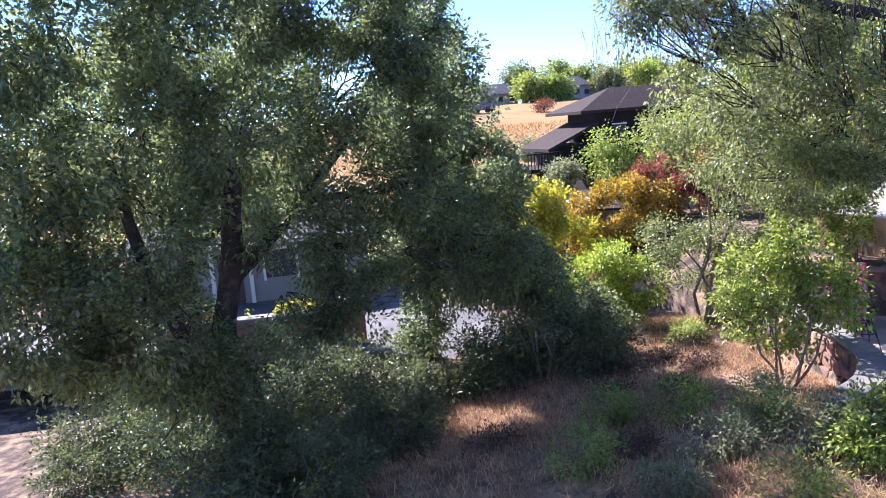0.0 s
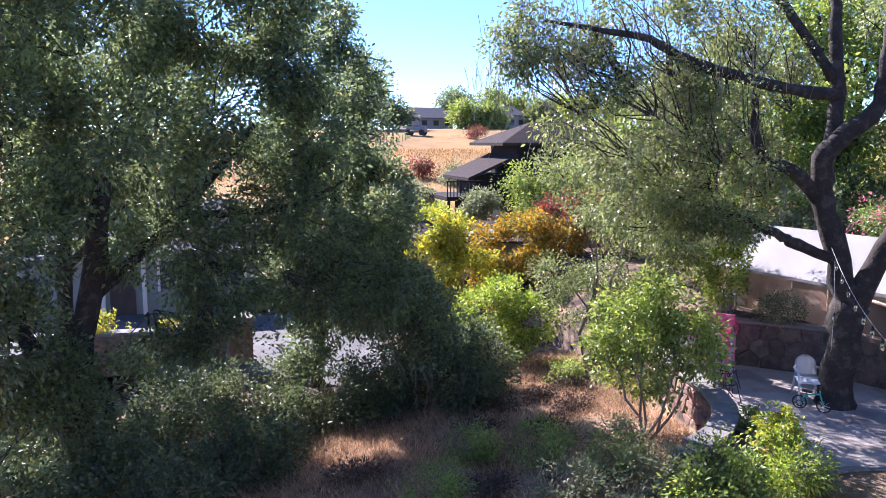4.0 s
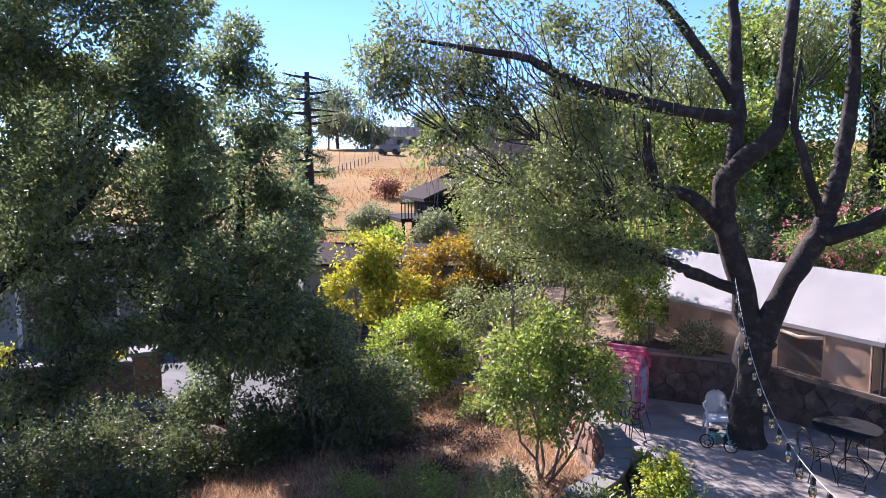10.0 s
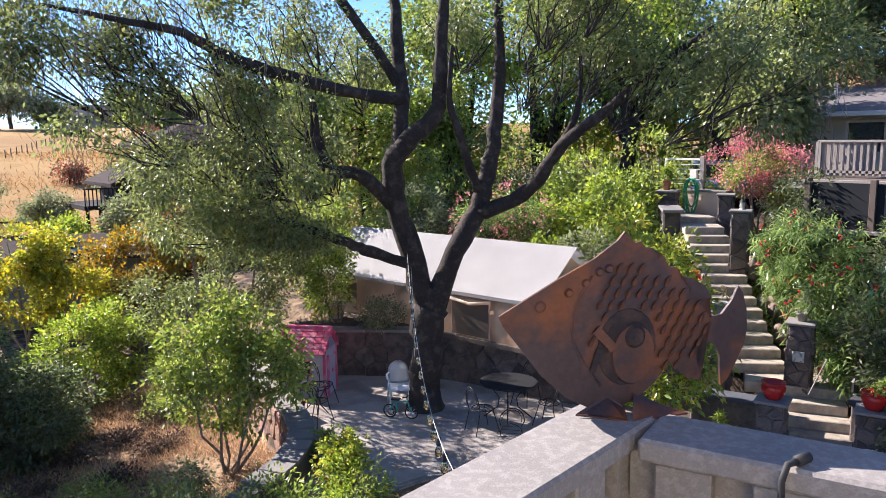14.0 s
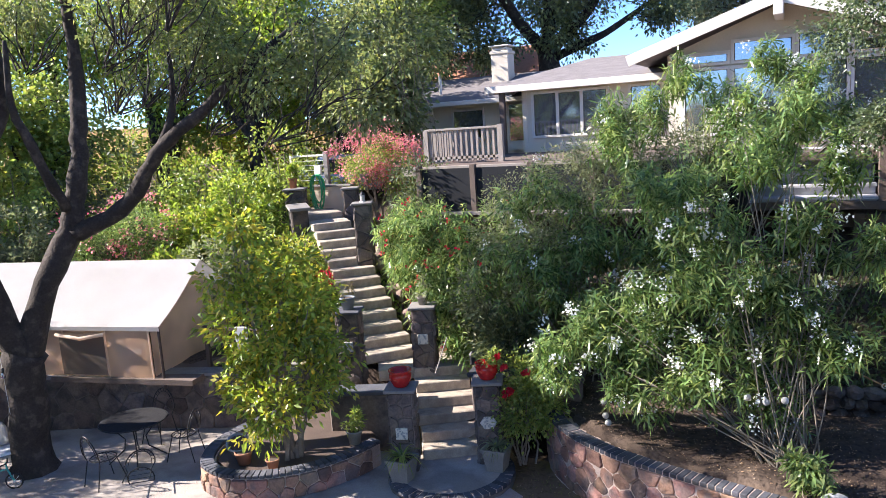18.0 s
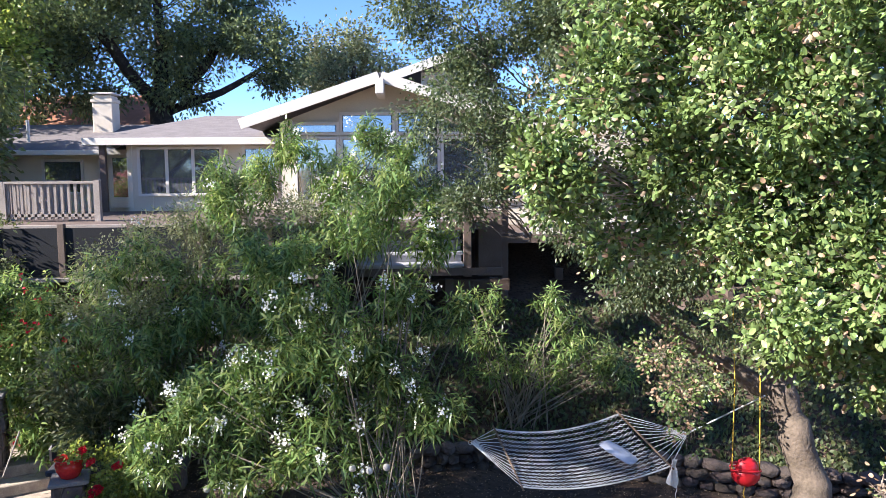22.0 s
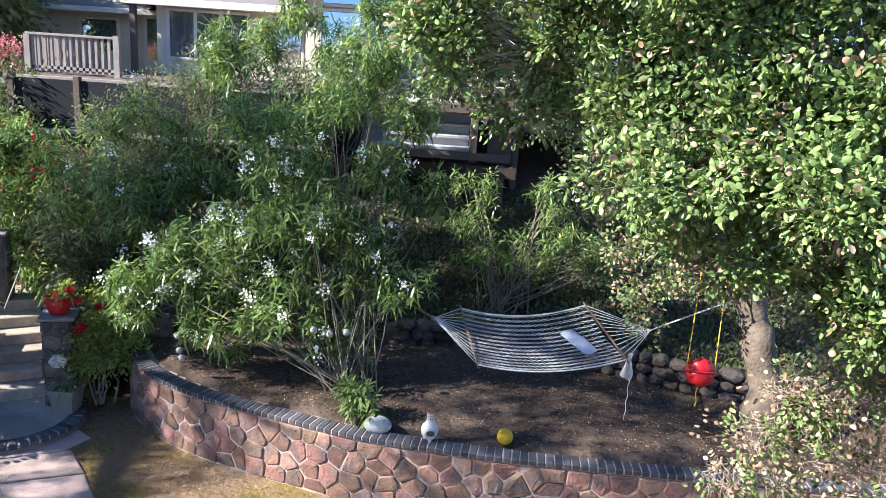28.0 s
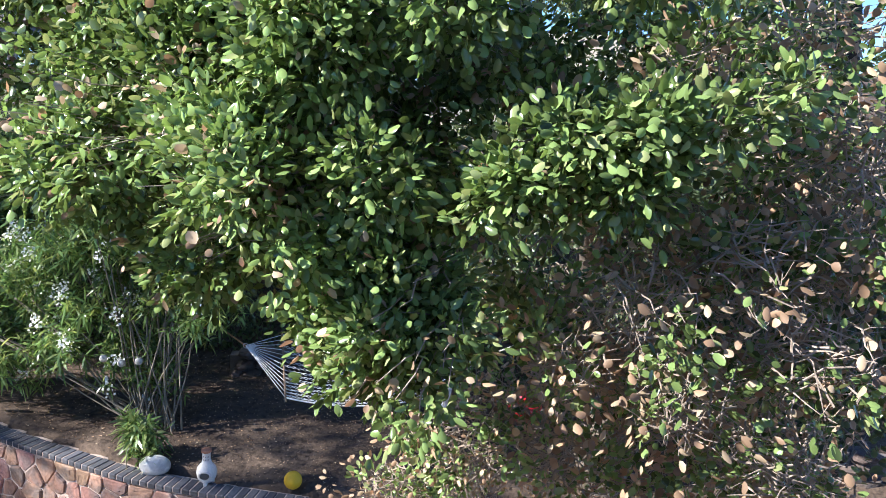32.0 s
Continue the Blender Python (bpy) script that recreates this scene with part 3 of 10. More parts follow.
# ---------------------------------------------------------------- ground
WALL = [(-3.75, 11.9), (-3.62, 11.2), (-3.3, 10.5), (-2.85, 10.0), (-2.2, 9.55), (-1.5, 9.25), (-0.7, 8.97), (0.2, 8.68), (1.1, 8.53), (2.1, 8.42), (3.3, 8.37), (4.6, 8.33), (6.5, 8.3), (9.0, 8.35)]
BACK = [(-15.6, 6.9), (-14.6, 8.0), (-13.6, 9.05), (-12.9, 9.55), (-11.8, 9.9), (-10.65, 10.25), (-9.5, 10.6), (-8.75, 11.0), (-7.6, 11.5)]
LEFT = [(-15.8, 6.2), (-14.2, 5.6), (-12.9, 5.3), (-11.8, 5.05), (-10.95, 4.65), (-10.2, 3.9), (-9.75, 3.0)]


def sdist(P, line):
    """Distance of points to a polyline, positive on the left of its run."""
    P = np.asarray(P, float)
    best = np.full(len(P), 1e9)
    sgn = np.ones(len(P))
    L = np.array(line, float)
    for a, b in zip(L[:-1], L[1:]):
        d = b - a
        t = np.clip(((P - a) @ d) / (d @ d), 0, 1)
        q = a + t[:, None] * d
        r = np.hypot(*(P - q).T)
        c = d[0] * (P[:, 1] - a[1]) - d[1] * (P[:, 0] - a[0])
        s = r < best - 1e-9
        best[s], sgn[s] = r[s], np.sign(c[s])
    return best * sgn


def step01(x, a, b):
    t = np.clip((x - a) / (b - a), 0, 1)
    return t * t * (3 - 2 * t)


def ground_height(x, y):
    x, y = np.asarray(x, float), np.asarray(y, float)
    P = np.stack([x, y], 1)
    z = np.zeros(len(x))
    # slope rising to the house
    up = np.clip(y - 11.6, 0, 60)
    rise = 0.92 + 0.40 * np.clip(up, 0, 7) + 0.10 * np.clip(up - 7, 0, 40)
    dw = sdist(P, WALL)
    terrace = step01(dw, 0.12, 0.24) * (x > -5.2)
    z = np.where(x > -4.2, terrace * rise, z)
    # land behind the patio wall and the tent
    db = sdist(P, BACK)
    tb = step01(db, 0.12, 0.24)
    r2 = 1.08 + 0.32 * np.clip(y - 13.6 - 0.25 * np.clip(-x - 12, 0, 20), 0, 9) + 0.05 * np.clip(y - 23, 0, 60)
    z = np.where(x <= -7.5, np.where(x > -16, tb * r2, r2 * step01(y, 6.5, 9.0) - 0.35 * (1 - step01(y, 6.5, 9.0))), z)
    # the stair bank between both
    bank = step01(y, 10.3, 10.9) * (0.1 + 0.44 * np.clip(y - 10.2, 0, 7.5) + 0.1 * np.clip(y - 17.7, 0, 40))
    z = np.where((x > -7.5) & (x <= -4.2), bank, z)
    # the bank that carries the upper flight and its head
    u, v = (-(x + 6.75) + (y - 11.8)) * 0.7071, ((x + 6.75) + (y - 11.8)) * 0.7071
    carry = 0.98 + 0.472 * np.clip(u, 0, 4.25) - 0.8 * np.clip(np.abs(v) - 0.6, 0, 9) - 2.0 * np.clip(-u, 0, 9) - 0.8 * np.clip(u - 6.6, 0, 9)
    z = np.where((x > -13) & (x < -5.6) & (y > 11.5), np.maximum(z, carry), z)
    # the straw slope falling away on the low side
    dl = sdist(P, LEFT)
    low = step01(-dl, -0.05, 0.1) * 0
    side = (x < -9.6) & (dl < 0.0)
    fall = -0.30 - 0.075 * np.clip(-x - 11, 0, 14) - 0.085 * np.clip(3.0 - y, 0, 16)
    near = -0.45 - 0.10 * np.clip(2.2 - y, 0, 9)
    z = np.where((y < 6.4) & side, np.maximum(fall, -2.4), z)
    z = np.where((x >= -9.6) & (y < 2.6), -0.0 + (near - 0.0) * step01(-x, 2.0, 9.0) * step01(2.6 - y, 0, 2.5) - 0.0, z)
    z = np.where((x < -9.6) & (y < 6.4) & (dl >= 0) & (x > -16), 0, z)
    z = np.where((x < -16) & (y < 6.5), np.maximum(fall, -2.4), z)
    # valley and the far hill
    far = np.clip(-x - 26, 0, None)
    hill = -1.6 + 1.9 * step01(far, 0, 60) + 8.2 * step01(far, 30, 165) + 4 * step01(y, 0, 260) * step01(far, 60, 200) - 7 * step01(-y, -20, 300) * step01(far, 40, 400)
    w = step01(far, 0, 14)
    z = z * (1 - w) + hill * w
    rough = np.where(x < -17, 0.3, 1.0) * 0.05 * np.sin(x * 1.7 + y * 0.6) * np.sin(y * 1.3 - x * 0.5) + 0.03 * np.sin(x * 4.1) * np.sin(y * 3.7 + 1)
    flat = (db < 0.1) & (dl > -0.1) & (dw < 0.1) & (y > 2.2) & (x > -16)
    z = z + np.where(flat, 0.12, 1.0) * rough
    z = np.where((x > -9.5) & (y < 0.2), np.minimum(z, 0.3), z)
    return z


def gz(x, y):
    return float(ground_height([x], [y])[0])


def axis(lo, hi, step, reach_lo, reach_hi):
    a = list(np.arange(lo, hi, step))
    s, v = step * 1.25, lo
    left = []
    while v > -reach_lo:
        v -= s
        s *= 1.22
        left.append(v)
    s, v = step * 1.25, a[-1]
    right = []
    while v < reach_hi:
        v += s
        s *= 1.22
        right.append(v)
    return np.array(left[::-1] + a + right)


def build_ground():
    xs, ys = axis(-17, 8, 0.14, 3000, 2500), axis(-2, 15, 0.14, 2500, 3000)
    X, Y = np.meshgrid(xs, ys, indexing="ij")
    x, y = X.ravel(), Y.ravel()
    z = ground_height(x, y)
    nx, ny = len(xs), len(ys)
    i, j = np.meshgrid(np.arange(nx - 1), np.arange(ny - 1), indexing="ij")
    a = (i * ny + j).ravel()
    f = np.stack([a, a + ny, a + ny + 1, a + 1], 1)
    ob = fast_mesh("ground", np.stack([x, y, z], 1), f, "ground", smooth=True)
    P = np.stack([x, y], 1)
    dl, dw, db = sdist(P, LEFT), sdist(P, WALL), sdist(P, BACK)
    straw = np.where((x < -9.3) & (dl < 0) & (y < 7), 0.66, 0.0)
    straw = np.where((x < -8.5) & (y < 3) & (dl < 0), 0.56, straw)
    straw = np.where((x < -16), 0.4, straw)
    lawn = np.where((dw < 0.15) & (y > 1.5) & (y < 11) & (x > -9.6) & (dl > 0), 0.9, 0.0)
    lawn = np.where((x > -9.6) & (y <= 1.5), 0.3, lawn)
    hill = step01(-x, 30, 44)
    hill = np.where(y > 25, np.maximum(hill, 0.3), hill)
    col = np.stack([straw, lawn, hill, np.ones_like(x)], 1).astype(np.float32)
    at = ob.data.color_attributes.new("cover", "FLOAT_COLOR", "POINT")
    at.data.foreach_set("color", col.ravel())
    return tagged(ob, "garden soil, dry lawn and straw slope reaching the golden hills", "ground", kind="structure")


build_ground()


def along(line, s):
    """Point and left normal at length s of a polyline."""
    L = [Vector(p) for p in line]
    for a, b in zip(L, L[1:]):
        d = (b - a).length
        if s <= d or b is L[-1]:
            u = (b - a) / d
            return a + u * s, Vector((-u.y, u.x)), u
        s -= d
    return None


def smooth_line(line, n=6):
    out = []
    L = [Vector(p) for p in line]
    for i in range(len(L) - 1):
        p0, p1, p2, p3 = L[max(i - 1, 0)], L[i], L[i + 1], L[min(i + 2, len(L) - 1)]
        for k in range(n):
            t = k / n
            out.append(0.5 * ((2 * p1) + (p2 - p0) * t + (2 * p0 - 5 * p1 + 4 * p2 - p3) * t * t + (3 * p1 - p0 - 3 * p2 + p3) * t ** 3))
    out.append(L[-1])
    return [tuple(p) for p in out]


def length(line):
    return sum((Vector(b) - Vector(a)).length for a, b in zip(line, line[1:]))


def wall_core(name, line, z0, z1, thick, material, parent, front=0.0):
    """The solid body of a curved wall; its face lies on the line, its body on the left."""
    bm = bmesh.new()
    ring = []
    s, total = 0.0, length(line)
    n = max(2, int(total / 0.25))
    for k in range(n + 1):
        p, nn, u = along(line, total * k / n - (1e-4 if k == n else 0))
        a, b = p + nn * front, p + nn * (front + thick)
        zz = z1(total * k / n) if callable(z1) else z1
        ring.append([bm.verts.new((a.x, a.y, z0)), bm.verts.new((a.x, a.y, zz)), bm.verts.new((b.x, b.y, zz)), bm.verts.new((b.x, b.y, z0))])
    for a, b in zip(ring, ring[1:]):
        for k in range(4):
            bm.faces.new((a[k], b[k], b[(k + 1) % 4], a[(k + 1) % 4]))
    bm.faces.new(ring[0])
    bm.faces.new(ring[-1][::-1])
    bmesh.ops.recalc_face_normals(bm, faces=bm.faces)
    return part(name, bm, material, parent)


def clipped(poly, px, py, nx, ny):
    """The part of a polygon on the inner side of a line through (px, py) with outward normal (nx, ny)."""
    out = []
    for k, p in enumerate(poly):
        q = poly[(k + 1) % len(poly)]
        a, b = (p[0] - px) * nx + (p[1] - py) * ny, (q[0] - px) * nx + (q[1] - py) * ny
        if a <= 0:
            out.append(p)
        if (a < 0 < b) or (b < 0 < a):
            t = a / (a - b)
            out.append((p[0] + (q[0] - p[0]) * t, p[1] + (q[1] - p[1]) * t))
    return out


def stone_face(line, s0, s1, z0, z1, size, parent, material, seed, proud=0.035, gap=0.018, flip=1, base=0.0):
    """Irregular flat stones fitted into a wall's face, each with its own outline and depth, joints recessed."""
    rng = random.Random(seed)
    W, H = s1 - s0, z1 - z0
    nu, nv = max(1, round(W / size)), max(1, round(H / (size * 0.85)))
    du, dv = W / nu, H / nv
    seeds = []
    for j in range(nv):
        for i in range(nu):
            u = (i + 0.5 + (0.25 if j % 2 else -0.25) + rng.uniform(-0.34, 0.34)) * du
            seeds.append((u, (j + 0.5 + rng.uniform(-0.3, 0.3)) * dv))
    total = length(line)
    for (u, v) in seeds:
        poly = [(gap / 2, gap / 2), (W - gap / 2, gap / 2), (W - gap / 2, H - gap / 2), (gap / 2, H - gap / 2)]
        for (a, b) in seeds:
            d = math.hypot(a - u, b - v)
            if 1e-6 < d < 3 * size:
                nx, ny = (a - u) / d, (b - v) / d
                poly = clipped(poly, (a + u) / 2 - nx * gap / 2, (b + v) / 2 - ny * gap / 2, nx, ny)
                if len(poly) < 3:
                    break
        if len(poly) < 3:
            continue
        cx, cy = sum(p[0] for p in poly) / len(poly), sum(p[1] for p in poly) / len(poly)
        if max(math.hypot(p[0] - cx, p[1] - cy) for p in poly) < 0.05:
            continue
        # cut the sharp corners a little
        cut = []
        for k, p in enumerate(poly):
            a, b = poly[k - 1], poly[(k + 1) % len(poly)]
            for q in (a, b):
                L = math.hypot(q[0] - p[0], q[1] - p[1])
                t = min(0.3, 0.018 / max(L, 1e-4))
                cut.append((p[0] + (q[0] - p[0]) * t, p[1] + (q[1] - p[1]) * t))
        poly = cut
        n = len(poly)
        pr = proud * rng.uniform(0.5, 1.3)
        tu, tv = rng.uniform(-0.09, 0.09), rng.uniform(-0.09, 0.09)
        bm = bmesh.new()
        rings = []
        for shrink, out in ((1.0, -0.02), (1.0, pr * 0.45), (0.90, pr), (0.5, pr * 1.12)):
            ring = []
            for p in poly:
                x, y = cx + (p[0] - cx) * shrink, cy + (p[1] - cy) * shrink
                o = out + (tu * (x - cx) + tv * (y - cy) + rng.uniform(-0.004, 0.004) if out > 0 else 0) - base
                q, nn, uu = along(line, min(max(s0 + x, 0.001), total - 0.001))
                ring.append(bm.verts.new((q.x - nn.x * o * flip, q.y - nn.y * o * flip, z0 + y)))
            rings.append(ring)
        for a, b in zip(rings, rings[1:]):
            for k in range(n):
                bm.faces.new((a[k], a[(k + 1) % n], b[(k + 1) % n], b[k]))
        bm.faces.new(rings[-1])
        bmesh.ops.recalc_face_normals(bm, faces=bm.faces)
        part("stone", bm, material, parent)


BRICK_MESH = {}


def brick_row(line, z, parent, width=0.085, depth=0.21, high=0.06, gap=0.012, material="brick_dark", inward=-0.03, limit=None, seed=3):
    """Bricks laid side by side across the top of a wall."""
    key = (width, depth, high, material)
    if key not in BRICK_MESH:
        bm = box(-width / 2, 0, 0, width / 2, depth, high, 0.008)
        me = bpy.data.meshes.new("brick")
        bm.to_mesh(me)
        bm.free()
        me.materials.append(M[material])
        BRICK_MESH[key] = me
    rng = random.Random(seed)
    total = length(line)
    n = int(total / (width + gap))
    for k in range(n):
        s = (k + 0.5) * total / n
        p, nn, u = along(line, s)
        ob = new("brick", BRICK_MESH[key])
        ob.parent = parent
        zz = z(s) if callable(z) else z
        q = p + nn * inward
        ob.matrix_basis = pose(q.x, q.y, zz + rng.uniform(-0.002, 0.002), rng.uniform(-0.8, 0.8), rng.uniform(-0.6, 0.6), math.degrees(math.atan2(u.y, u.x)) + rng.uniform(-0.8, 0.8))


# main retaining wall of the terrace
wl = smooth_line(WALL, 4)
terrace_wall = thing("wall_terrace", "curved pink-brown fieldstone retaining wall with a dark brick cap", "wall", kind="structure")
wall_core("core", wl, -0.15, 0.855, 0.30, "mortar", terrace_wall, -0.006)
wall_core("cap_mortar", wl, 0.856, 0.909, 0.205, "mortar", terrace_wall, -0.028)

# wall behind the patio
bl = smooth_line(BACK, 4)
patio_wall = thing("wall_patio", "dark fieldstone retaining wall behind the patio with a pale uneven cap", "wall", kind="structure")
wall_core("core", bl, -0.15, 1.05, 0.30, "mortar_dark", patio_wall, 0.0)
wall_core("cap", bl, 1.05, 1.11, 0.36, "cap_grey", patio_wall, -0.04)

# wall on the low side of the patio
ll = smooth_line(LEFT, 4)
slope_wall = thing("wall_slope", "rough brown stone wall dropping to the straw slope, flat grey cap", "wall", kind="structure")
wall_core("core", ll, -1.0, 0.50, 0.34, "mortar_dark", slope_wall, 0.0)

# ---------------------------------------------------------------- patio, path, steps
PATIO = [(-9.75, 3.1), (-9.2, 5.1), (-9.15, 5.9), (-8.95, 6.6), (-8.3, 7.1), (-7.6, 7.35), (-6.8, 7.75), (-6.0, 8.0), (-5.55, 8.35), (-5.15, 8.7), (-4.9, 9.3), (-5.6, 10.4), (-7.5, 11.3), (-9.6, 10.55), (-11.8, 9.9), (-12.9, 9.55), (-14.6, 8.0), (-15.5, 6.6), (-14.2, 5.95), (-12.0, 5.3), (-10.5, 4.5)]
patio = obj("patio", prism(smooth_line(PATIO + PATIO[:1], 2)[:-1], -0.1, 0.03), "concrete")
tagged(patio, "weathered pinkish concrete patio dappled with tree shade", "patio", kind="structure")
curb_line = smooth_line([(-9.72, 3.0), (-9.2, 5.1), (-9.15, 5.9), (-8.95, 6.6), (-8.3, 7.1), (-7.6, 7.35), (-6.8, 7.75), (-6.0, 8.0), (-5.5, 8.35)], 5)
kerb = thing("patio_kerb", "low dark cement kerb along the patio edge", "kerb", kind="structure")
wall_core("kerb_run", curb_line, -0.1, 0.06, 0.09, "cap_grey", kerb)


def flag(poly, parent, z=0.025):
    return part("flagstone", prism(poly, -0.05, z, inset=0.02, drop=0.01), "flag_pink", parent)


path = thing("flagstone_path", "pink-grey cracked slabs leading from the round step to the lawn", "path", kind="structure")
for poly in ([(-5.5, 8.52), (-5.05, 8.68), (-5.2, 9.9), (-6.0, 9.9), (-6.1, 9.2)], [(-5.0, 8.70), (-4.72, 8.84), (-3.72, 9.32), (-3.55, 9.7), (-3.9, 9.95), (-5.15, 9.9)],
             [(-4.67, 8.82), (-3.62, 9.34), (-3.2, 8.85), (-4.25, 8.4)], [(-4.23, 8.37), (-3.18, 8.82), (-2.55, 7.97), (-3.87, 7.92)], [(-3.85, 7.89), (-2.53, 7.94), (-1.9, 6.8), (-3.1, 6.6)]):
    flag(poly, path)

STAIR_C = Vector((-4.72, 10.0))
STAIR_D = Vector((-0.5, 0.866)).normalized()
STAIR_L = Vector((-STAIR_D.y, STAIR_D.x))


def stair_m(f, s, z):
    """Pose on the stair line: f metres up the run, s metres to its left."""
    p = STAIR_C + STAIR_D * f + STAIR_L * s
    return pose(p.x, p.y, z, 0, 0, math.degrees(math.atan2(STAIR_D.y, STAIR_D.x)) - 90)


landing = thing("round_step", "half-round concrete step edged with dark brick", "step", kind="structure")
cc = Vector((-4.78, 9.95))
circ = [(cc.x + 0.82 * math.cos(a), cc.y + 0.82 * math.sin(a)) for a in np.linspace(radians(-205), radians(75), 30)]
part("slab", prism(circ, -0.05, 0.13), "concrete", landing)
edge = [(cc.x + 0.78 * math.cos(a), cc.y + 0.78 * math.sin(a)) for a in np.linspace(radians(75), radians(-205), 40)]
brick_row(edge, 0.075, landing, 0.098, 0.21, 0.065, gap=0.004, inward=-0.02)
wall_core("edge_base", edge, -0.05, 0.078, 0.2, "mortar_dark", landing, -0.0)
wall_core("edge_mortar", edge, 0.079, 0.128, 0.195, "mortar", landing, -0.012)

stairs = thing("garden_stairs", "long flight of worn cement garden steps up the bank", "stairs", kind="structure")
stair_rng = random.Random(5)
STEPS = []
for k in range(6):
    STEPS.append((0.42 + 0.30 * k, 0.13 + 0.172 * (k + 1), 0.48))
for k in range(13):
    STEPS.append((2.75 + 0.29 * k, 1.16 + 0.165 * (k + 1), 0.49 - 0.004 * k))
UP_C, UP_D = Vector((-6.75, 11.80)), Vector((-0.7071, 0.7071))


def up_m(f, s, z):
    p = UP_C + UP_D * f + Vector((-UP_D.y, UP_D.x)) * s
    return pose(p.x, p.y, z, 0, 0, math.degrees(math.atan2(UP_D.y, UP_D.x)) - 90)


for f, z, w in STEPS:
    bm = box(-w + stair_rng.uniform(-0.02, 0.02), 0, -0.18, w + stair_rng.uniform(-0.02, 0.02), 0.40, 0, 0.015)
    ob = part("step", bm, "step", stairs)
    turn = pose(0, 0, 0, 0, 0, stair_rng.uniform(-1, 1))
    ob.matrix_basis = (stair_m(f, 0.0, z) if f < 2.4 else up_m((f - 2.75) / 0.29 * 0.353, 0.0, z)) @ turn
bm = box(-0.85, 0, -0.2, 0.95, 0.85, 0, 0.015)
ob = part("middle_landing", bm, "step", stairs)
ob.matrix_basis = stair_m(2.0, 0.25, 1.16)
part("top_landing", box(-0.46, 0, -0.3, 0.46, 0.42, 0, 0.015), "step", stairs).matrix_basis = up_m(4.59, 0.0, 3.31)
part("top_step", box(-0.42, 0, -0.3, 0.42, 1.7, 0, 0.015), "step", stairs).matrix_basis = up_m(5.0, 0.0, 3.46)


def pillar(at, base, top, w, tile, label, cap="cap_grey", seed=1, turn=0.0):
    t = thing("stone_pillar", label, "pillar", pose(at[0], at[1], base, 0, 0, turn), "pillars of the garden stairs")
    h = top - base
    part("core", box(-w / 2 + 0.03, -w / 2 + 0.03, -0.4, w / 2 - 0.03, w / 2 - 0.03, h - 0.05), "mortar_dark", t)
    a = w / 2 - 0.03
    for k, (p, q) in enumerate((((-a, -a), (a, -a)), ((a, -a), (a, a)), ((a, a), (-a, a)), ((-a, a), (-a, -a)))):
        stone_face([p, q], 0.0, 2 * a, -0.05, h - 0.05, 0.24, t, "stone_grey", seed * 10 + k, 0.03, 0.012)
    part("cap", box(-w / 2 - 0.03, -w / 2 - 0.03, h - 0.05, w / 2 + 0.03, w / 2 + 0.03, h, 0.012), cap, t)
    if tile == "square":
        part("tile", box(-0.09, -w / 2 - 0.035, h * 0.45, 0.09, -w / 2 - 0.002, h * 0.45 + 0.18, 0.006), "tile", t, "cream ceramic picture tile")
    elif tile == "hex":
        hexa = [(0.13 * math.cos(a), 0.13 * math.sin(a) * 0.85) for a in np.linspace(0, 2 * math.pi, 7)[:-1]]
        part("tile", prism(hexa, 0, 0.03, m=Matrix.Translation((0, -w / 2 - 0.005, h * 0.55)) @ pose(0, 0, 0, 90, 0, 0)), "tile", t, "cream six-sided picture tile")
    return t


pillar((-5.50, 9.86), 0.05, 1.45, 0.42, "square", "square fieldstone pillar with a picture tile beside the lower steps", seed=1, turn=18)
pillar((-4.33, 10.5), 0.05, 1.45, 0.42, "hex", "square fieldstone pillar with a six-sided tile beside the lower steps", seed=2, turn=18)
pillar((-7.2, 11.2), 0.95, 2.25, 0.42, "square", "tall dark fieldstone pillar on the landing", cap="brick_dark", seed=3, turn=18)
pillar((-6.0, 11.75), 1.05, 2.25, 0.42, "square", "tall fieldstone pillar lit along one side", seed=4, turn=18)
pillar((-11.5, 15.9), 3.0, 4.03, 0.5, "", "short fieldstone pillar at the top of the stairs", seed=5, turn=25)
pillar((-10.0, 16.1), 3.2, 4.0, 0.38, "", "short fieldstone pillar at the top of the stairs", seed=6, turn=25)
pillar((-8.52, 14.15), 2.3, 3.83, 0.40, "", "dark fieldstone pillar beside the upper steps", seed=7, turn=25)

# ---------------------------------------------------------------- house on the bank
house = thing("house", "cream-sided hillside house with white trim and grey shingle roof", "house")
FY = 20.5
DECK_Z = 4.45


def window(parent, x0, z0, x1, z1, y, panes=1, deep=0.1):
    # solid dark box behind the panes, painted as the room's shade
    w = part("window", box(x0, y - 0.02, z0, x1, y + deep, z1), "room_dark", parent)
    t = 0.07
    for b in ((x0 - t, z0 - t, x0, z1 + t), (x1, z0 - t, x1 + t, z1 + t), (x0, z1, x1, z1 + t), (x0, z0 - t, x1, z0)):
        part("frame", box(b[0], y - 0.07, b[1], b[2], y - 0.005, b[3], 0.006), "trim", w)
    for k in range(panes):
        a, b = x0 + (x1 - x0) * k / panes, x0 + (x1 - x0) * (k + 1) / panes
        g = part("pane", box(a + 0.02, y - 0.045, z0 + 0.01, b - 0.02, y - 0.035, z1 - 0.01), "glass", w)
        if k:
            part("mullion", box(a - 0.04, y - 0.07, z0, a + 0.04, y - 0.025, z1, 0.005), "trim", w)
    return w


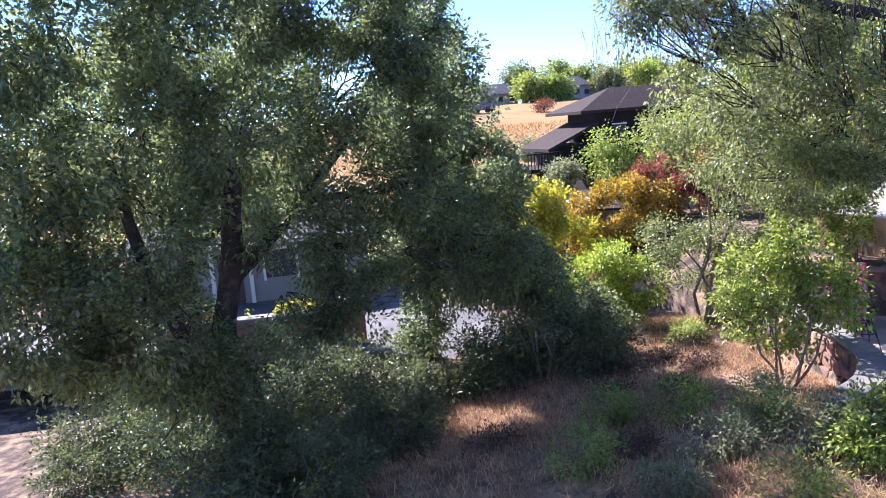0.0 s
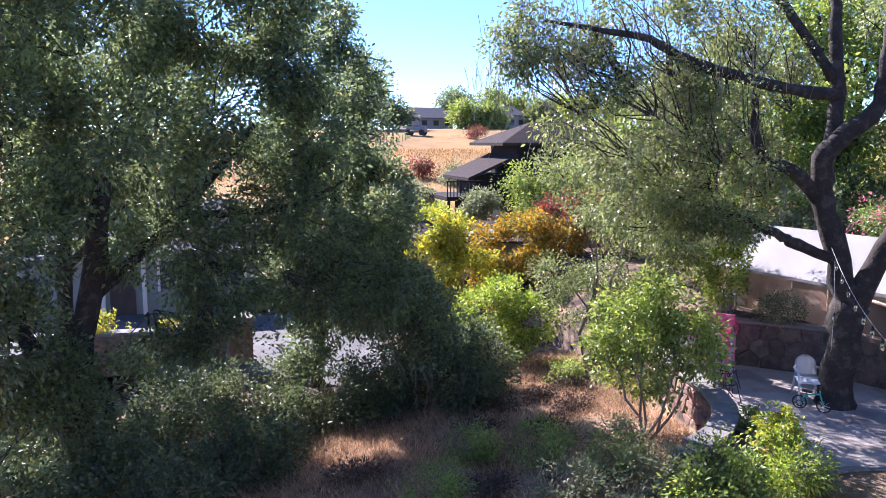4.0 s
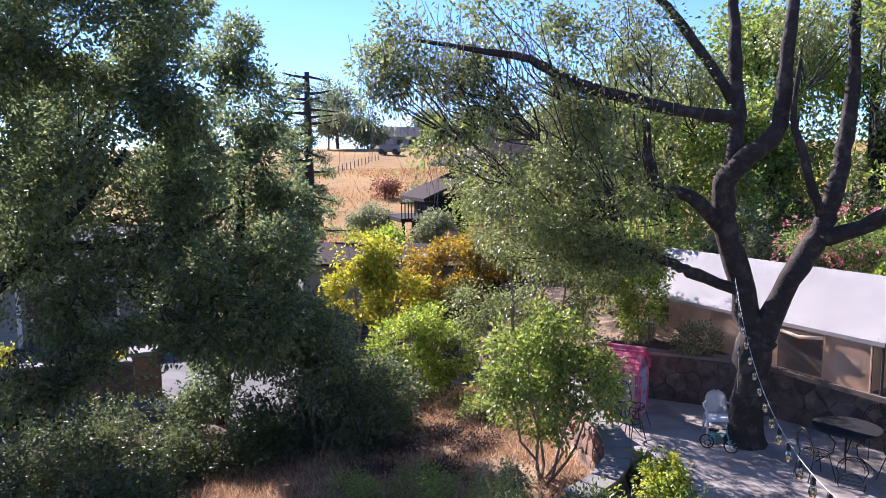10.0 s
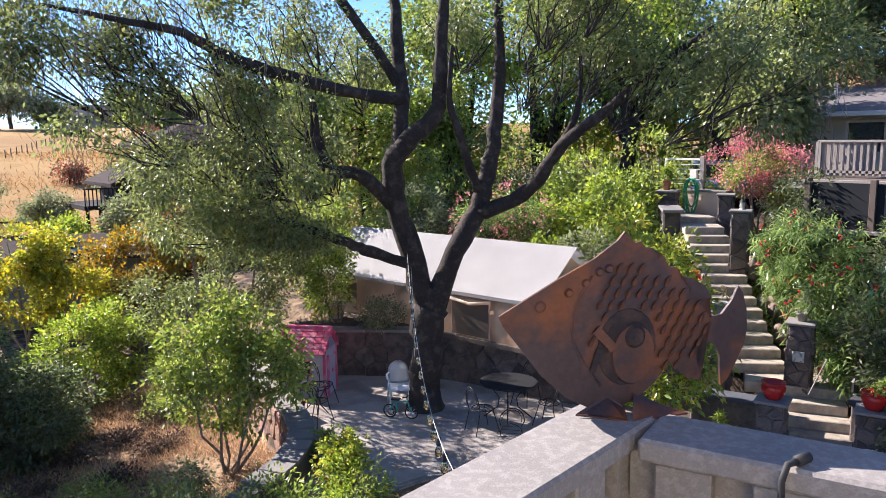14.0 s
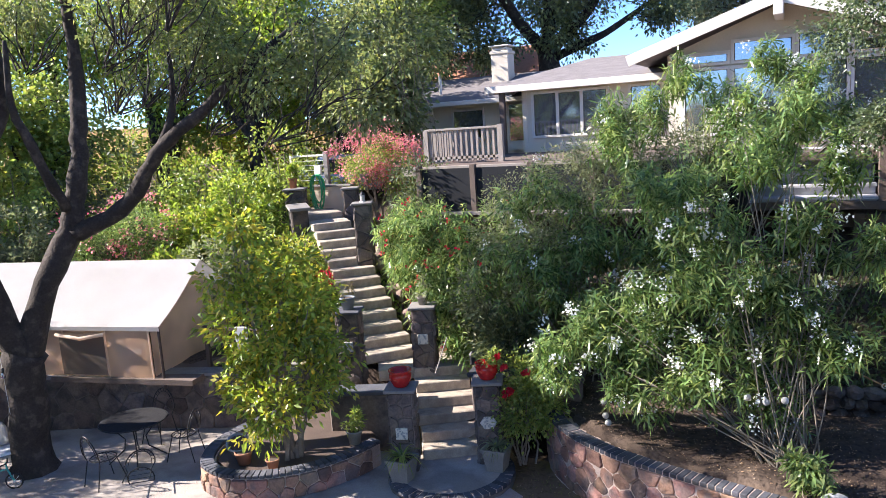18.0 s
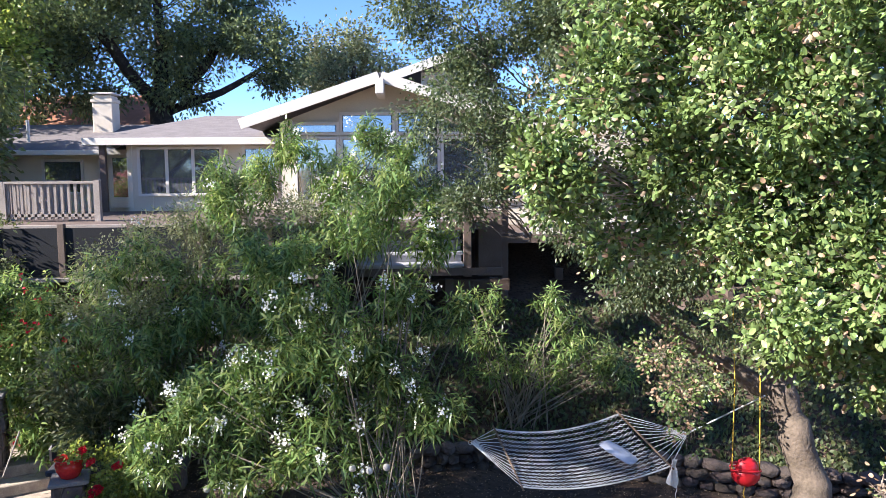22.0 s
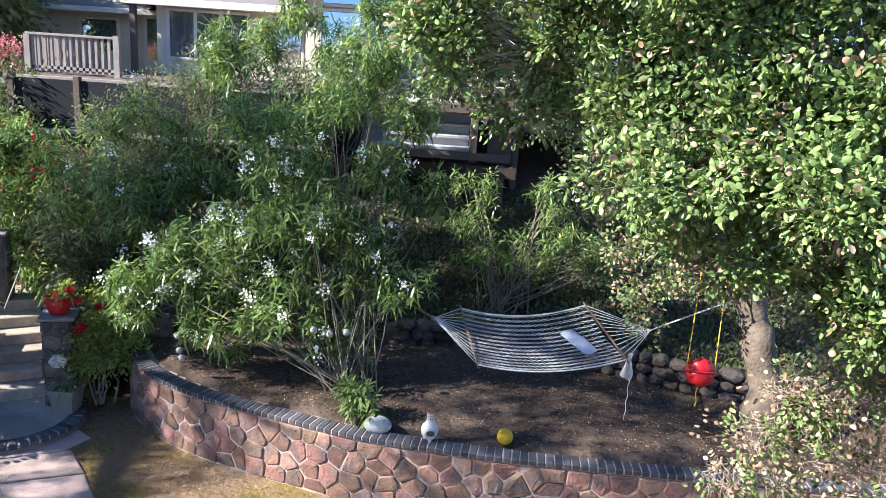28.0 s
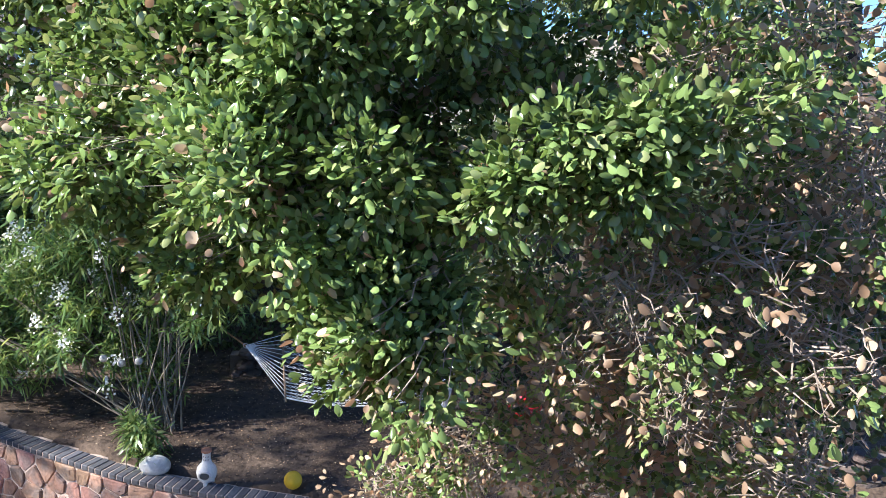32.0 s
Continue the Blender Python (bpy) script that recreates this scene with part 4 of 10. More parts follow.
# walls
part("wall", box(-6.95, FY, 3.9, -2.9, FY + 0.2, 6.2), "siding", house)
part("wall", box(-6.95, FY + 0.2, 3.9, -6.75, FY + 3.2, 6.2), "siding", house)
part("wall", box(-12.5, FY + 2.2, 3.9, -6.95, FY + 2.4, 6.03), "siding", house)
part("wall", box(-12.5, FY + 2.4, 3.9, -12.3, FY + 8, 6.03), "siding", house)
part("wall", box(-12.5, FY + 7.8, 3.9, 6.0, FY + 8, 6.03), "siding", house)
for k in range(9):
    x = -6.85 + k * 0.49
    part("batten", box(x, FY - 0.025, 4.45, x + 0.04, FY - 0.001, 6.16), "siding", house)
window(house, -6.6, 4.9, -4.6, 6.02, FY, 3)
window(house, -3.95, 4.9, -3.2, 6.02, FY, 1)
door = part("door", box(-8.2, FY + 2.08, 4.45, -7.35, FY + 2.19, 5.98, 0.01), "trim", house, "white glazed patio door")
part("pane", box(-8.08, FY + 2.06, 4.75, -7.47, FY + 2.075, 5.85), "glass", door)
part("door", box(-7.15, FY + 1.6, 4.45, -7.0, FY + 2.1, 5.98, 0.01), "trim", house, "white door ajar")
window(house, -10.0, 4.9, -9.0, 5.75, FY + 2.2, 1)
# main roof over the window wall, hipped to the west
def slab(pts, thick=0.1):
    bm = bmesh.new()
    up = [bm.verts.new(p) for p in pts]
    dn = [bm.verts.new((p[0], p[1], p[2] - thick)) for p in pts]
    n = len(pts)
    bm.faces.new(up)
    bm.faces.new(dn[::-1])
    for k in range(n):
        bm.faces.new((up[k], dn[k], dn[(k + 1) % n], up[(k + 1) % n]))
    bmesh.ops.recalc_face_normals(bm, faces=bm.faces)
    return bm


part("roof", slab([(-7.8, FY - 0.42, 6.30), (-2.6, FY - 0.42, 6.32), (-2.6, FY + 4.2, 7.16), (-6.0, FY + 4.2, 7.16)]), "roof_grey", house)
part("roof", slab([(-7.8, FY - 0.42, 6.30), (-6.0, FY + 4.2, 7.16), (-7.8, FY + 8.4, 6.30)]), "roof_grey", house)
part("roof", slab([(-13.2, FY + 1.6, 6.07), (-7.2, FY + 1.6, 6.08), (-6.2, FY + 4.9, 6.95), (-12.0, FY + 4.9, 6.95)]), "roof_grey", house)
part("roof", slab([(-12.0, FY + 4.9, 6.95), (-6.2, FY + 4.9, 6.95), (-6.2, FY + 8.4, 6.08), (-13.2, FY + 8.4, 6.08)]), "roof_grey", house)
part("fascia", box(-7.86, FY - 0.48, 6.12, -2.6, FY - 0.42, 6.30, 0.01), "trim", house, "white gutter board")
part("fascia", box(-7.86, FY - 0.42, 6.12, -7.80, FY + 2.0, 6.30, 0.01), "trim", house, "white gutter board")
part("fascia", box(-13.2, FY + 1.54, 5.93, -7.2, FY + 1.6, 6.07, 0.01), "trim", house, "white gutter board")
part("soffit", box(-7.8, FY - 0.42, 6.15, -2.7, FY, 6.19), "trim", house)
part("post", beam((-7.42, FY - 0.3, DECK_Z), (-7.42, FY - 0.3, 6.15), 0.14, 0.14), "wood_brown", house)
ch = part("chimney", box(-9.25, 24.3, 6.0, -8.65, 24.9, 7.56, 0.02), "chimney", house, "cream stucco chimney")
part("crown", box(-9.28, 24.27, 7.55, -8.62, 24.93, 7.66, 0.02), "chimney", ch)
part("crown", box(-9.22, 24.33, 7.66, -8.68, 24.87, 7.76, 0.02), "chimney", ch)
part("cap", box(-9.3, 24.25, 7.8, -8.6, 24.95, 7.84, 0.01), "trim", ch)
for sx in (-9.15, -8.8):
    part("cap_leg", box(sx, 24.45, 7.75, sx + 0.05, 24.5, 7.81), "trim", ch)
part("vent_pipe", tube([(-10.6, FY + 2.6, 6.2), (-10.6, FY + 2.6, 6.95)], 0.05), "galv", house)
# gabled wing with tall windows
GY = 19.3
def gable_poly(x0, x1, px, zb, ze, zp, y0, y1):
    bm = bmesh.new()
    prof = [(x0, zb), (x1, zb), (x1, ze), (px, zp), (x0, ze)]
    a = [bm.verts.new((x, y0, z)) for x, z in prof]
    b = [bm.verts.new((x, y1, z)) for x, z in prof]
    bm.faces.new(a)
    bm.faces.new(b[::-1])
    for k in range(5):
        bm.faces.new((a[k], b[k], b[(k + 1) % 5], a[(k + 1) % 5]))
    bmesh.ops.recalc_face_normals(bm, faces=bm.faces)
    return bm


part("gable_wall", gable_poly(-2.85, 4.2, -0.4, 3.9, 6.62, 7.54, GY + 0.02, GY + 0.2), "siding", house)
for x0, x1 in ((-2.45, -1.5), (-1.35, -0.15), (0.0, 0.95), (1.1, 2.1), (2.25, 3.2)):
    window(house, x0, 4.75, x1, 6.2, GY, 1)
    zt = 6.9 - 0.22 * (abs((x0 + x1) / 2) - 0.2)
    w = window(house, x0, 6.38, x1, max(6.55, zt), GY, 1)
part("roof", slab([(-3.6, GY - 1.0, 6.62), (-0.4, GY - 1.0, 7.68), (-0.4, GY + 9, 7.68), (-3.6, GY + 9, 6.62)], 0.12), "roof_grey", house)
part("roof", slab([(-0.4, GY - 1.0, 7.68), (4.4, GY - 1.0, 6.12), (4.4, GY + 9, 6.12), (-0.4, GY + 9, 7.68)], 0.12), "roof_grey", house)
part("rake_board", beam((-3.6, GY - 1.03, 6.52), (-0.42, GY - 1.03, 7.58), 0.06, 0.24), "trim", house, "white rake board")
part("rake_board", beam((-0.38, GY - 1.03, 7.58), (4.4, GY - 1.03, 6.02), 0.06, 0.24), "trim", house, "white rake board")
part("ridge_beam", box(-0.5, GY - 1.2, 7.18, -0.3, GY + 0.1, 7.53, 0.02), "trim", house, "white ridge beam end")
part("floodlight", box(-2.75, GY - 0.35, 6.52, -2.5, GY - 0.15, 6.64, 0.02), "trim", house)
part("upper_roof", slab([(-0.8, GY + 1.2, 7.72), (2.4, GY + 1.2, 8.85), (5.6, GY + 1.2, 7.72), (5.6, GY + 10, 7.72), (2.4, GY + 10, 8.85), (-0.8, GY + 10, 7.72)][:2] + [(2.4, GY + 10, 8.85), (-0.8, GY + 10, 7.72)], 0.15), "roof_grey", house)
part("upper_rake", beam((-0.8, GY + 1.18, 7.62), (2.4, GY + 1.18, 8.75), 0.06, 0.22), "trim", house, "white rake board")
part("upper_wall", box(0.6, GY + 1.6, 6.8, 2.6, GY + 1.8, 8.0), "siding", house)
part("lower_wall", box(-7.0, FY + 0.05, 2.4, 6.0, FY + 0.25, 4.3), "wood_dark", house)

# house deck
deck = thing("house_deck", "timber house deck with slatted railing and dark slate panels", "deck")
part("floor", box(-8.0, 15.2, 4.30, 1.9, FY, DECK_Z), "wood_brown", deck)
part("rim", box(-8.03, 15.16, 4.26, -0.95, 15.2, 4.47, 0.006), "wood_grey", deck, "sun-bleached rim board")
for k in range(6):
    x = -7.55 + k * 1.28
    part("post", box(x - 0.06, 15.0, 3.42, x + 0.06, 15.12, 4.5, 0.006), "wood_brown", deck)
    if k < 5:
        part("panel", box(x + 0.07, 15.05, 3.5, x + 1.2, 15.1, 4.42), "panel_dark", deck, "dark slate-coloured board panel")
part("panel", box(-7.66, 15.12, 3.5, -7.60, 16.6, 4.42), "panel_dark", deck, "dark slate-coloured board panel")
part("ledge", box(-7.7, 14.9, 3.42, -0.9, 15.2, 3.49, 0.006), "wood_grey", deck, "pale ledge under the panels")
for k in range(14):
    x = -7.6 + k * 0.5
    part("joist", box(x, 14.95, 3.27, x + 0.09, 17.4, 3.42), "wood_brown", deck)
part("under_beam", box(-7.7, 15.5, 3.05, 2.2, 15.65, 3.27), "wood_dark", deck)
for x, y in ((-6.6, 15.5), (-4.0, 15.5), (-1.2, 15.5), (1.0, 15.5), (1.9, 15.6), (-6.6, 18), (-1.2, 18), (3.5, 17)):
    part("support_post", beam((x, y, gz(x, y) - 0.2), (x, y, 3.3), 0.16, 0.16), "wood_brown", deck)
# slatted railing round the porch
rail = part("railing", box(-8.05, 16.45, 5.22, -6.2, 16.55, 5.27, 0.006), "wood_grey", deck)
part("bottom_rail", box(-8.0, 16.48, 4.55, -6.2, 16.52, 4.61), "wood_grey", rail)
for k in range(14):
    x = -7.95 + k * 0.134
    part("baluster", box(x, 16.48, 4.5, x + 0.05, 16.53, 5.22), "wood_grey", rail)
part("corner_post", box(-8.08, 16.44, 4.4, -7.96, 16.56, 5.24), "wood_grey", rail)
part("corner_post", box(-6.2, 16.43, 4.4, -6.08, 16.55, 5.3), "wood_grey", rail)
part("side_rail", box(-8.05, 16.5, 5.22, -7.95, 19.6, 5.27), "wood_grey", rail)
for k in range(18):
    y = 16.7 + k * 0.16
    part("baluster", box(-8.02, y, 4.5, -7.97, y + 0.05, 5.22), "wood_grey", rail)
# broad grey steps of the deck
for k in range(5):
    part("deck_step", box(-0.95, 15.0 - 0.02 + 0.28 * k, 3.60 + 0.2 * k, 1.25, 15.45 + 0.28 * k, 3.66 + 0.2 * k, 0.01), "deck_grey", deck, "broad grey painted step")
    part("riser", box(-0.93, 15.06 + 0.28 * k, 3.45 + 0.2 * k, 1.23, 15.1 + 0.28 * k, 3.6 + 0.2 * k), "deck_grey", deck)
part("step_rim", box(-1.0, 14.95, 3.44, 2.0, 15.0, 3.58), "wood_brown", deck)
part("step_post", box(1.25, 15.0, 3.4, 1.4, 15.15, 5.0, 0.01), "wood_brown", deck)
# side deck with pale pickets
side = thing("side_deck", "side deck with pale pickets over a dark crawl space", "deck")
part("floor", box(2.0, 16.0, 3.95, 9.0, 19.2, 4.1), "wood_brown", side)
part("top_rail", box(2.5, 16.0, 4.98, 9.0, 16.1, 5.04), "wood_grey", side)
for k in range(46):
    x = 2.55 + k * 0.14
    part("picket", box(x, 16.02, 4.12, x + 0.06, 16.06, 4.98), "trim", side)
for x in (2.2, 4.6, 7.0, 9.0):
    part("post", beam((x, 16.2, gz(x, 16.2) - 0.2), (x, 16.2, 5.0), 0.13, 0.13), "wood_brown", side)
part("corner_pier", box(1.6, 15.8, 3.3, 2.1, 16.5, 4.6, 0.02), "wood_brown", side)
part("side_wall", box(4.2, 19.2, 2.5, 9.5, 19.4, 6.4), "siding", side)
part("stringer", beam((3.4, 15.7, 4.05), (5.4, 14.4, 2.9), 0.06, 0.25), "wood_brown", side)
for k in range(12):
    q = k / 11
    part("picket", box(3.4 + 2 * q, 15.66 - 1.3 * q, 4.1 - 1.15 * q, 3.45 + 2 * q, 15.7 - 1.3 * q, 4.8 - 1.15 * q), "wood_brown", side)

# ---------------------------------------------------------------- trees
def tree(name, label, limbs, lobes, n, size, width, leaf, bark, seed, clump=0.14, shell=0.5, per=12, broad=False, droop=0.15, twig_n=120, twig_r=0.018, category="tree", seg=9, trunk_n=1, gaps=0.4):
    """limbs: (points, radii) with the first as the trunk."""
    rng = np.random.default_rng(seed)
    t = thing(name, label, category)
    for k, (pts, rad) in enumerate(limbs):
        line = smooth_line(pts, 4)
        m = len(line)
        rr = np.interp(np.linspace(0, 1, m), np.linspace(0, 1, len(rad)), rad)
        rr = [float(r * (1 + 0.06 * rng.normal())) for r in rr]
        line = [tuple(np.array(p) + rng.normal(size=3) * r * 0.12) for p, r in zip(line, rr)]
        part("trunk" if k < trunk_n else "limb", tube(line, rr, None, seg), bark, t, smooth=True)
    if twig_n:
        root = limbs[0][0][-1]
        tagged(part("twig_tangle", twigs(rng, lobes, root, twig_n, twig_r), bark, t), kind="stuff")
    crown("crown", rng, lobes, n, size, width, leaf, t, clump, shell, per, broad, 0.25, droop, gaps=gaps)
    return t


# the oak of the patio
OAK = [
    ([(-11.75, 8.1, -0.1), (-11.72, 8.1, 0.4), (-11.6, 8.05, 1.2), (-11.45, 8.02, 2.1)], [0.42, 0.33, 0.31, 0.34]),
    ([(-11.45, 8.0, 1.9), (-11.67, 7.69, 3.38), (-11.77, 7.41, 4.33), (-11.65, 7.4, 5.06), (-11.28, 7.7, 5.52), (-11.06, 7.96, 5.96), (-10.97, 7.91, 6.93), (-10.88, 8.01, 8.15), (-10.93, 8.1, 9.6)], [0.25, 0.22, 0.21, 0.2, 0.17, 0.14, 0.12, 0.09, 0.04]),
    ([(-11.65, 7.4, 5.0), (-11.73, 7.62, 5.88), (-11.92, 7.7, 7.12), (-12.14, 7.75, 8.37), (-12.31, 7.69, 9.8)], [0.15, 0.14, 0.12, 0.09, 0.04]),
    ([(-11.8, 7.5, 4.05), (-11.78, 6.72, 4.7), (-11.67, 5.98, 4.86), (-11.59, 5.74, 5.26), (-11.48, 5.54, 6.1)], [0.13, 0.12, 0.11, 0.1, 0.05]),
    ([(-11.62, 7.7, 3.0), (-11.62, 6.78, 3.33), (-11.52, 6.22, 3.57), (-11.69, 5.39, 3.89), (-11.98, 4.44, 4.25)], [0.11, 0.1, 0.09, 0.07, 0.03]),
    ([(-11.7, 7.6, 6.1), (-11.73, 6.26, 6.25), (-11.74, 4.91, 6.49), (-11.63, 4.01, 6.72), (-11.64, 3.51, 6.96), (-11.63, 2.74, 7.05), (-11.73, 1.6, 7.2)], [0.12, 0.11, 0.1, 0.09, 0.07, 0.05, 0.02]),
    ([(-11.8, 7.6, 6.4), (-12.31, 6.84, 7.73), (-12.12, 6.22, 8.14), (-12.01, 5.2, 8.9)], [0.1, 0.09, 0.07, 0.03]),
    ([(-11.45, 8.0, 1.95), (-11.17, 8.44, 3.21), (-10.97, 8.8, 4.05), (-10.86, 8.91, 4.67), (-10.8, 9.12, 5.48), (-10.81, 9.25, 6.58), (-10.9, 9.3, 8.26), (-10.96, 9.38, 9.8)], [0.25, 0.2, 0.19, 0.16, 0.14, 0.12, 0.08, 0.03]),
    ([(-10.98, 8.8, 3.95), (-10.15, 9.19, 4.31), (-9.59, 9.29, 4.92), (-9.11, 9.4, 5.39), (-8.5, 9.75, 5.95), (-7.88, 10.02, 6.5), (-7.0, 10.3, 7.1)], [0.15, 0.14, 0.12, 0.11, 0.09, 0.07, 0.03]),
    ([(-10.87, 8.75, 4.4), (-10.77, 8.28, 5.28), (-10.77, 7.98, 6.05), (-10.6, 7.9, 7.0)], [0.09, 0.08, 0.06, 0.03]),
    ([(-9.6, 9.29, 4.9), (-9.2, 9.6, 5.8), (-9.3, 9.8, 6.8)], [0.07, 0.06, 0.03]),
]
OAK_LOBES = [(-12.09, 1.4, 6.75, 0.8, 0.8, 0.6), (-11.92, 1.9, 7.4, 0.9, 0.9, 0.6), (-11.77, 2.6, 6.6, 0.8, 0.9, 0.7), (-12.0, 3.2, 7.45, 1.0, 1.0, 0.7), (-11.67, 3.5, 6.1, 0.8, 0.8, 0.8), (-12.0, 4.4, 7.0, 1.1, 1.0, 0.8),
             (-11.72, 4.3, 5.5, 0.9, 0.8, 0.9), (-11.73, 4.95, 6.2, 1.0, 0.9, 0.8), (-12.85, 5.98, 7.75, 1.2, 1.2, 0.9), (-11.7, 5.5, 5.0, 0.9, 0.7, 0.9), (-12.9, 7.15, 6.9, 1.0, 1.1, 0.9), (-12.33, 6.81, 8.9, 1.4, 1.4, 0.9),
             (-11.45, 7.97, 9.2, 1.6, 1.6, 1.0), (-11.9, 9.4, 7.9, 1.1, 1.1, 0.9), (-10.51, 9.2, 8.8, 1.4, 1.4, 0.9), (-9.97, 9.6, 7.75, 1.1, 1.0, 0.8), (-10.6, 10.4, 6.9, 1.0, 0.9, 0.8), (-8.92, 9.3, 8.1, 1.2, 1.2, 0.8),
             (-9.1, 9.8, 6.9, 0.9, 0.8, 0.7), (-11.94, 3.33, 8.5, 1.3, 1.4, 0.8), (-8.25, 9.9, 7.0, 1.0, 0.8, 0.7), (-7.6, 10.0, 6.3, 0.8, 0.7, 0.6), (-6.8, 10.1, 6.9, 1.1, 0.9, 0.7), (-6.2, 9.95, 6.05, 0.9, 0.8, 0.6),
             (-5.3, 9.9, 6.5, 0.9, 0.8, 0.6), (-13.5, 5.3, 6.2, 1.0, 0.9, 0.9), (-12.6, 4.9, 4.9, 0.8, 0.8, 0.7), (-13.0, 2.6, 6.9, 0.9, 0.9, 0.7), (-10.6, 6.4, 8.9, 1.3, 1.3, 0.8), (-9.5, 8.4, 9.2, 1.3, 1.2, 0.8), (-7.7, 9.2, 8.2, 1.1, 1.0, 0.7),
             (-11.5, 7.5, 10.9, 1.6, 1.6, 0.9), (-12.1, 5.4, 10.2, 1.4, 1.3, 0.8), (-11.9, 3.6, 9.7, 1.3, 1.2, 0.7), (-10.4, 8.9, 10.6, 1.4, 1.4, 0.8), (-12.3, 2.0, 8.6, 1.1, 1.0, 0.7),
             (-12.0, 0.95, 6.6, 0.5, 0.5, 0.5), (-12.1, 2.2, 5.7, 0.6, 0.6, 0.5), (-12.2, 3.2, 5.0, 0.9, 0.8, 0.8), (-12.3, 4.4, 4.9, 0.9, 0.9, 0.7), (-12.6, 3.5, 4.1, 0.7, 0.7, 0.5), (-12.8, 5.2, 4.4, 0.8, 0.8, 0.6), (-13.6, 4.2, 4.9, 0.9, 0.9, 0.8)]
OAK_LOBES = [l for l in OAK_LOBES if l[2] < 8.3]
oak = tree("oak_tree", "large dark-trunked oak rising through the concrete patio", OAK, OAK_LOBES, 50000, 0.084, 0.048, "oak", "bark", 11, clump=0.16, shell=0.2, per=44, gaps=0.66, twig_n=300, twig_r=0.016)
rng = np.random.default_rng(77)
bm = bmesh.new()
for _ in range(900):
    l = OAK_LOBES[rng.integers(10)] if rng.uniform() < 0.45 else OAK_LOBES[rng.integers(len(OAK_LOBES))]
    p = np.array(l[:3]) + rng.normal(size=3) * np.array(l[3:]) * 0.55
    L = rng.uniform(0.4, 1.3)
    q = p + np.array([rng.normal() * 0.15, rng.normal() * 0.15, -L])
    tube(limb_path(rng, p, q, 0.3, 5), [0.006, 0.005, 0.004, 0.003, 0.002], bm, 3, False)
tagged(part("hanging_moss", bm, "twig", oak, "thin bare twigs hanging under the crown"), kind="stuff")
crown("lower_crown", rng, [(-11.62, 4.1, 4.35, 0.6, 0.6, 0.4), (-11.62, 4.95, 3.95, 0.6, 0.6, 0.35), (-11.7, 5.5, 3.75, 0.5, 0.5, 0.3), (-12.2, 4.4, 3.8, 0.7, 0.7, 0.4)], 9000, 0.07, 0.04, "oak", oak, 0.12, 0.2, 12)

# the oak's dome high over the patio, unseen, added to cast dappled shade
DOME = []
for k in range(34):
    a, q = rng.uniform(0, 2 * math.pi), math.sqrt(rng.uniform(0, 1))
    DOME.append((-11.9 + 3.4 * q * math.cos(a), 5.8 + 5.4 * q * math.sin(a), 9.6 + 3.0 * math.sqrt(max(0, 1 - q * q)) * rng.uniform(0.5, 1.0), 1.25, 1.25, 0.7))
# extra unseen lobes on the sun's path, shading terrace wall and soil
DOME += [(-11.0 + 0.9 * ((3 * k) % 5 - 2), 3.3 + 0.42 * k, 9.5 + 0.5 * ((2 * k) % 3), 1.0, 0.8, 0.5) for k in range(8)]
crown("upper_crown", rng, DOME, 11000, 0.12, 0.07, "oak", oak, 0.2, 0.2, 34, gaps=0.55)
tagged(part("upper_branchwork", twigs(rng, DOME, (-11.6, 7.6, 8.6), 120, 0.03), "bark", oak), kind="stuff")

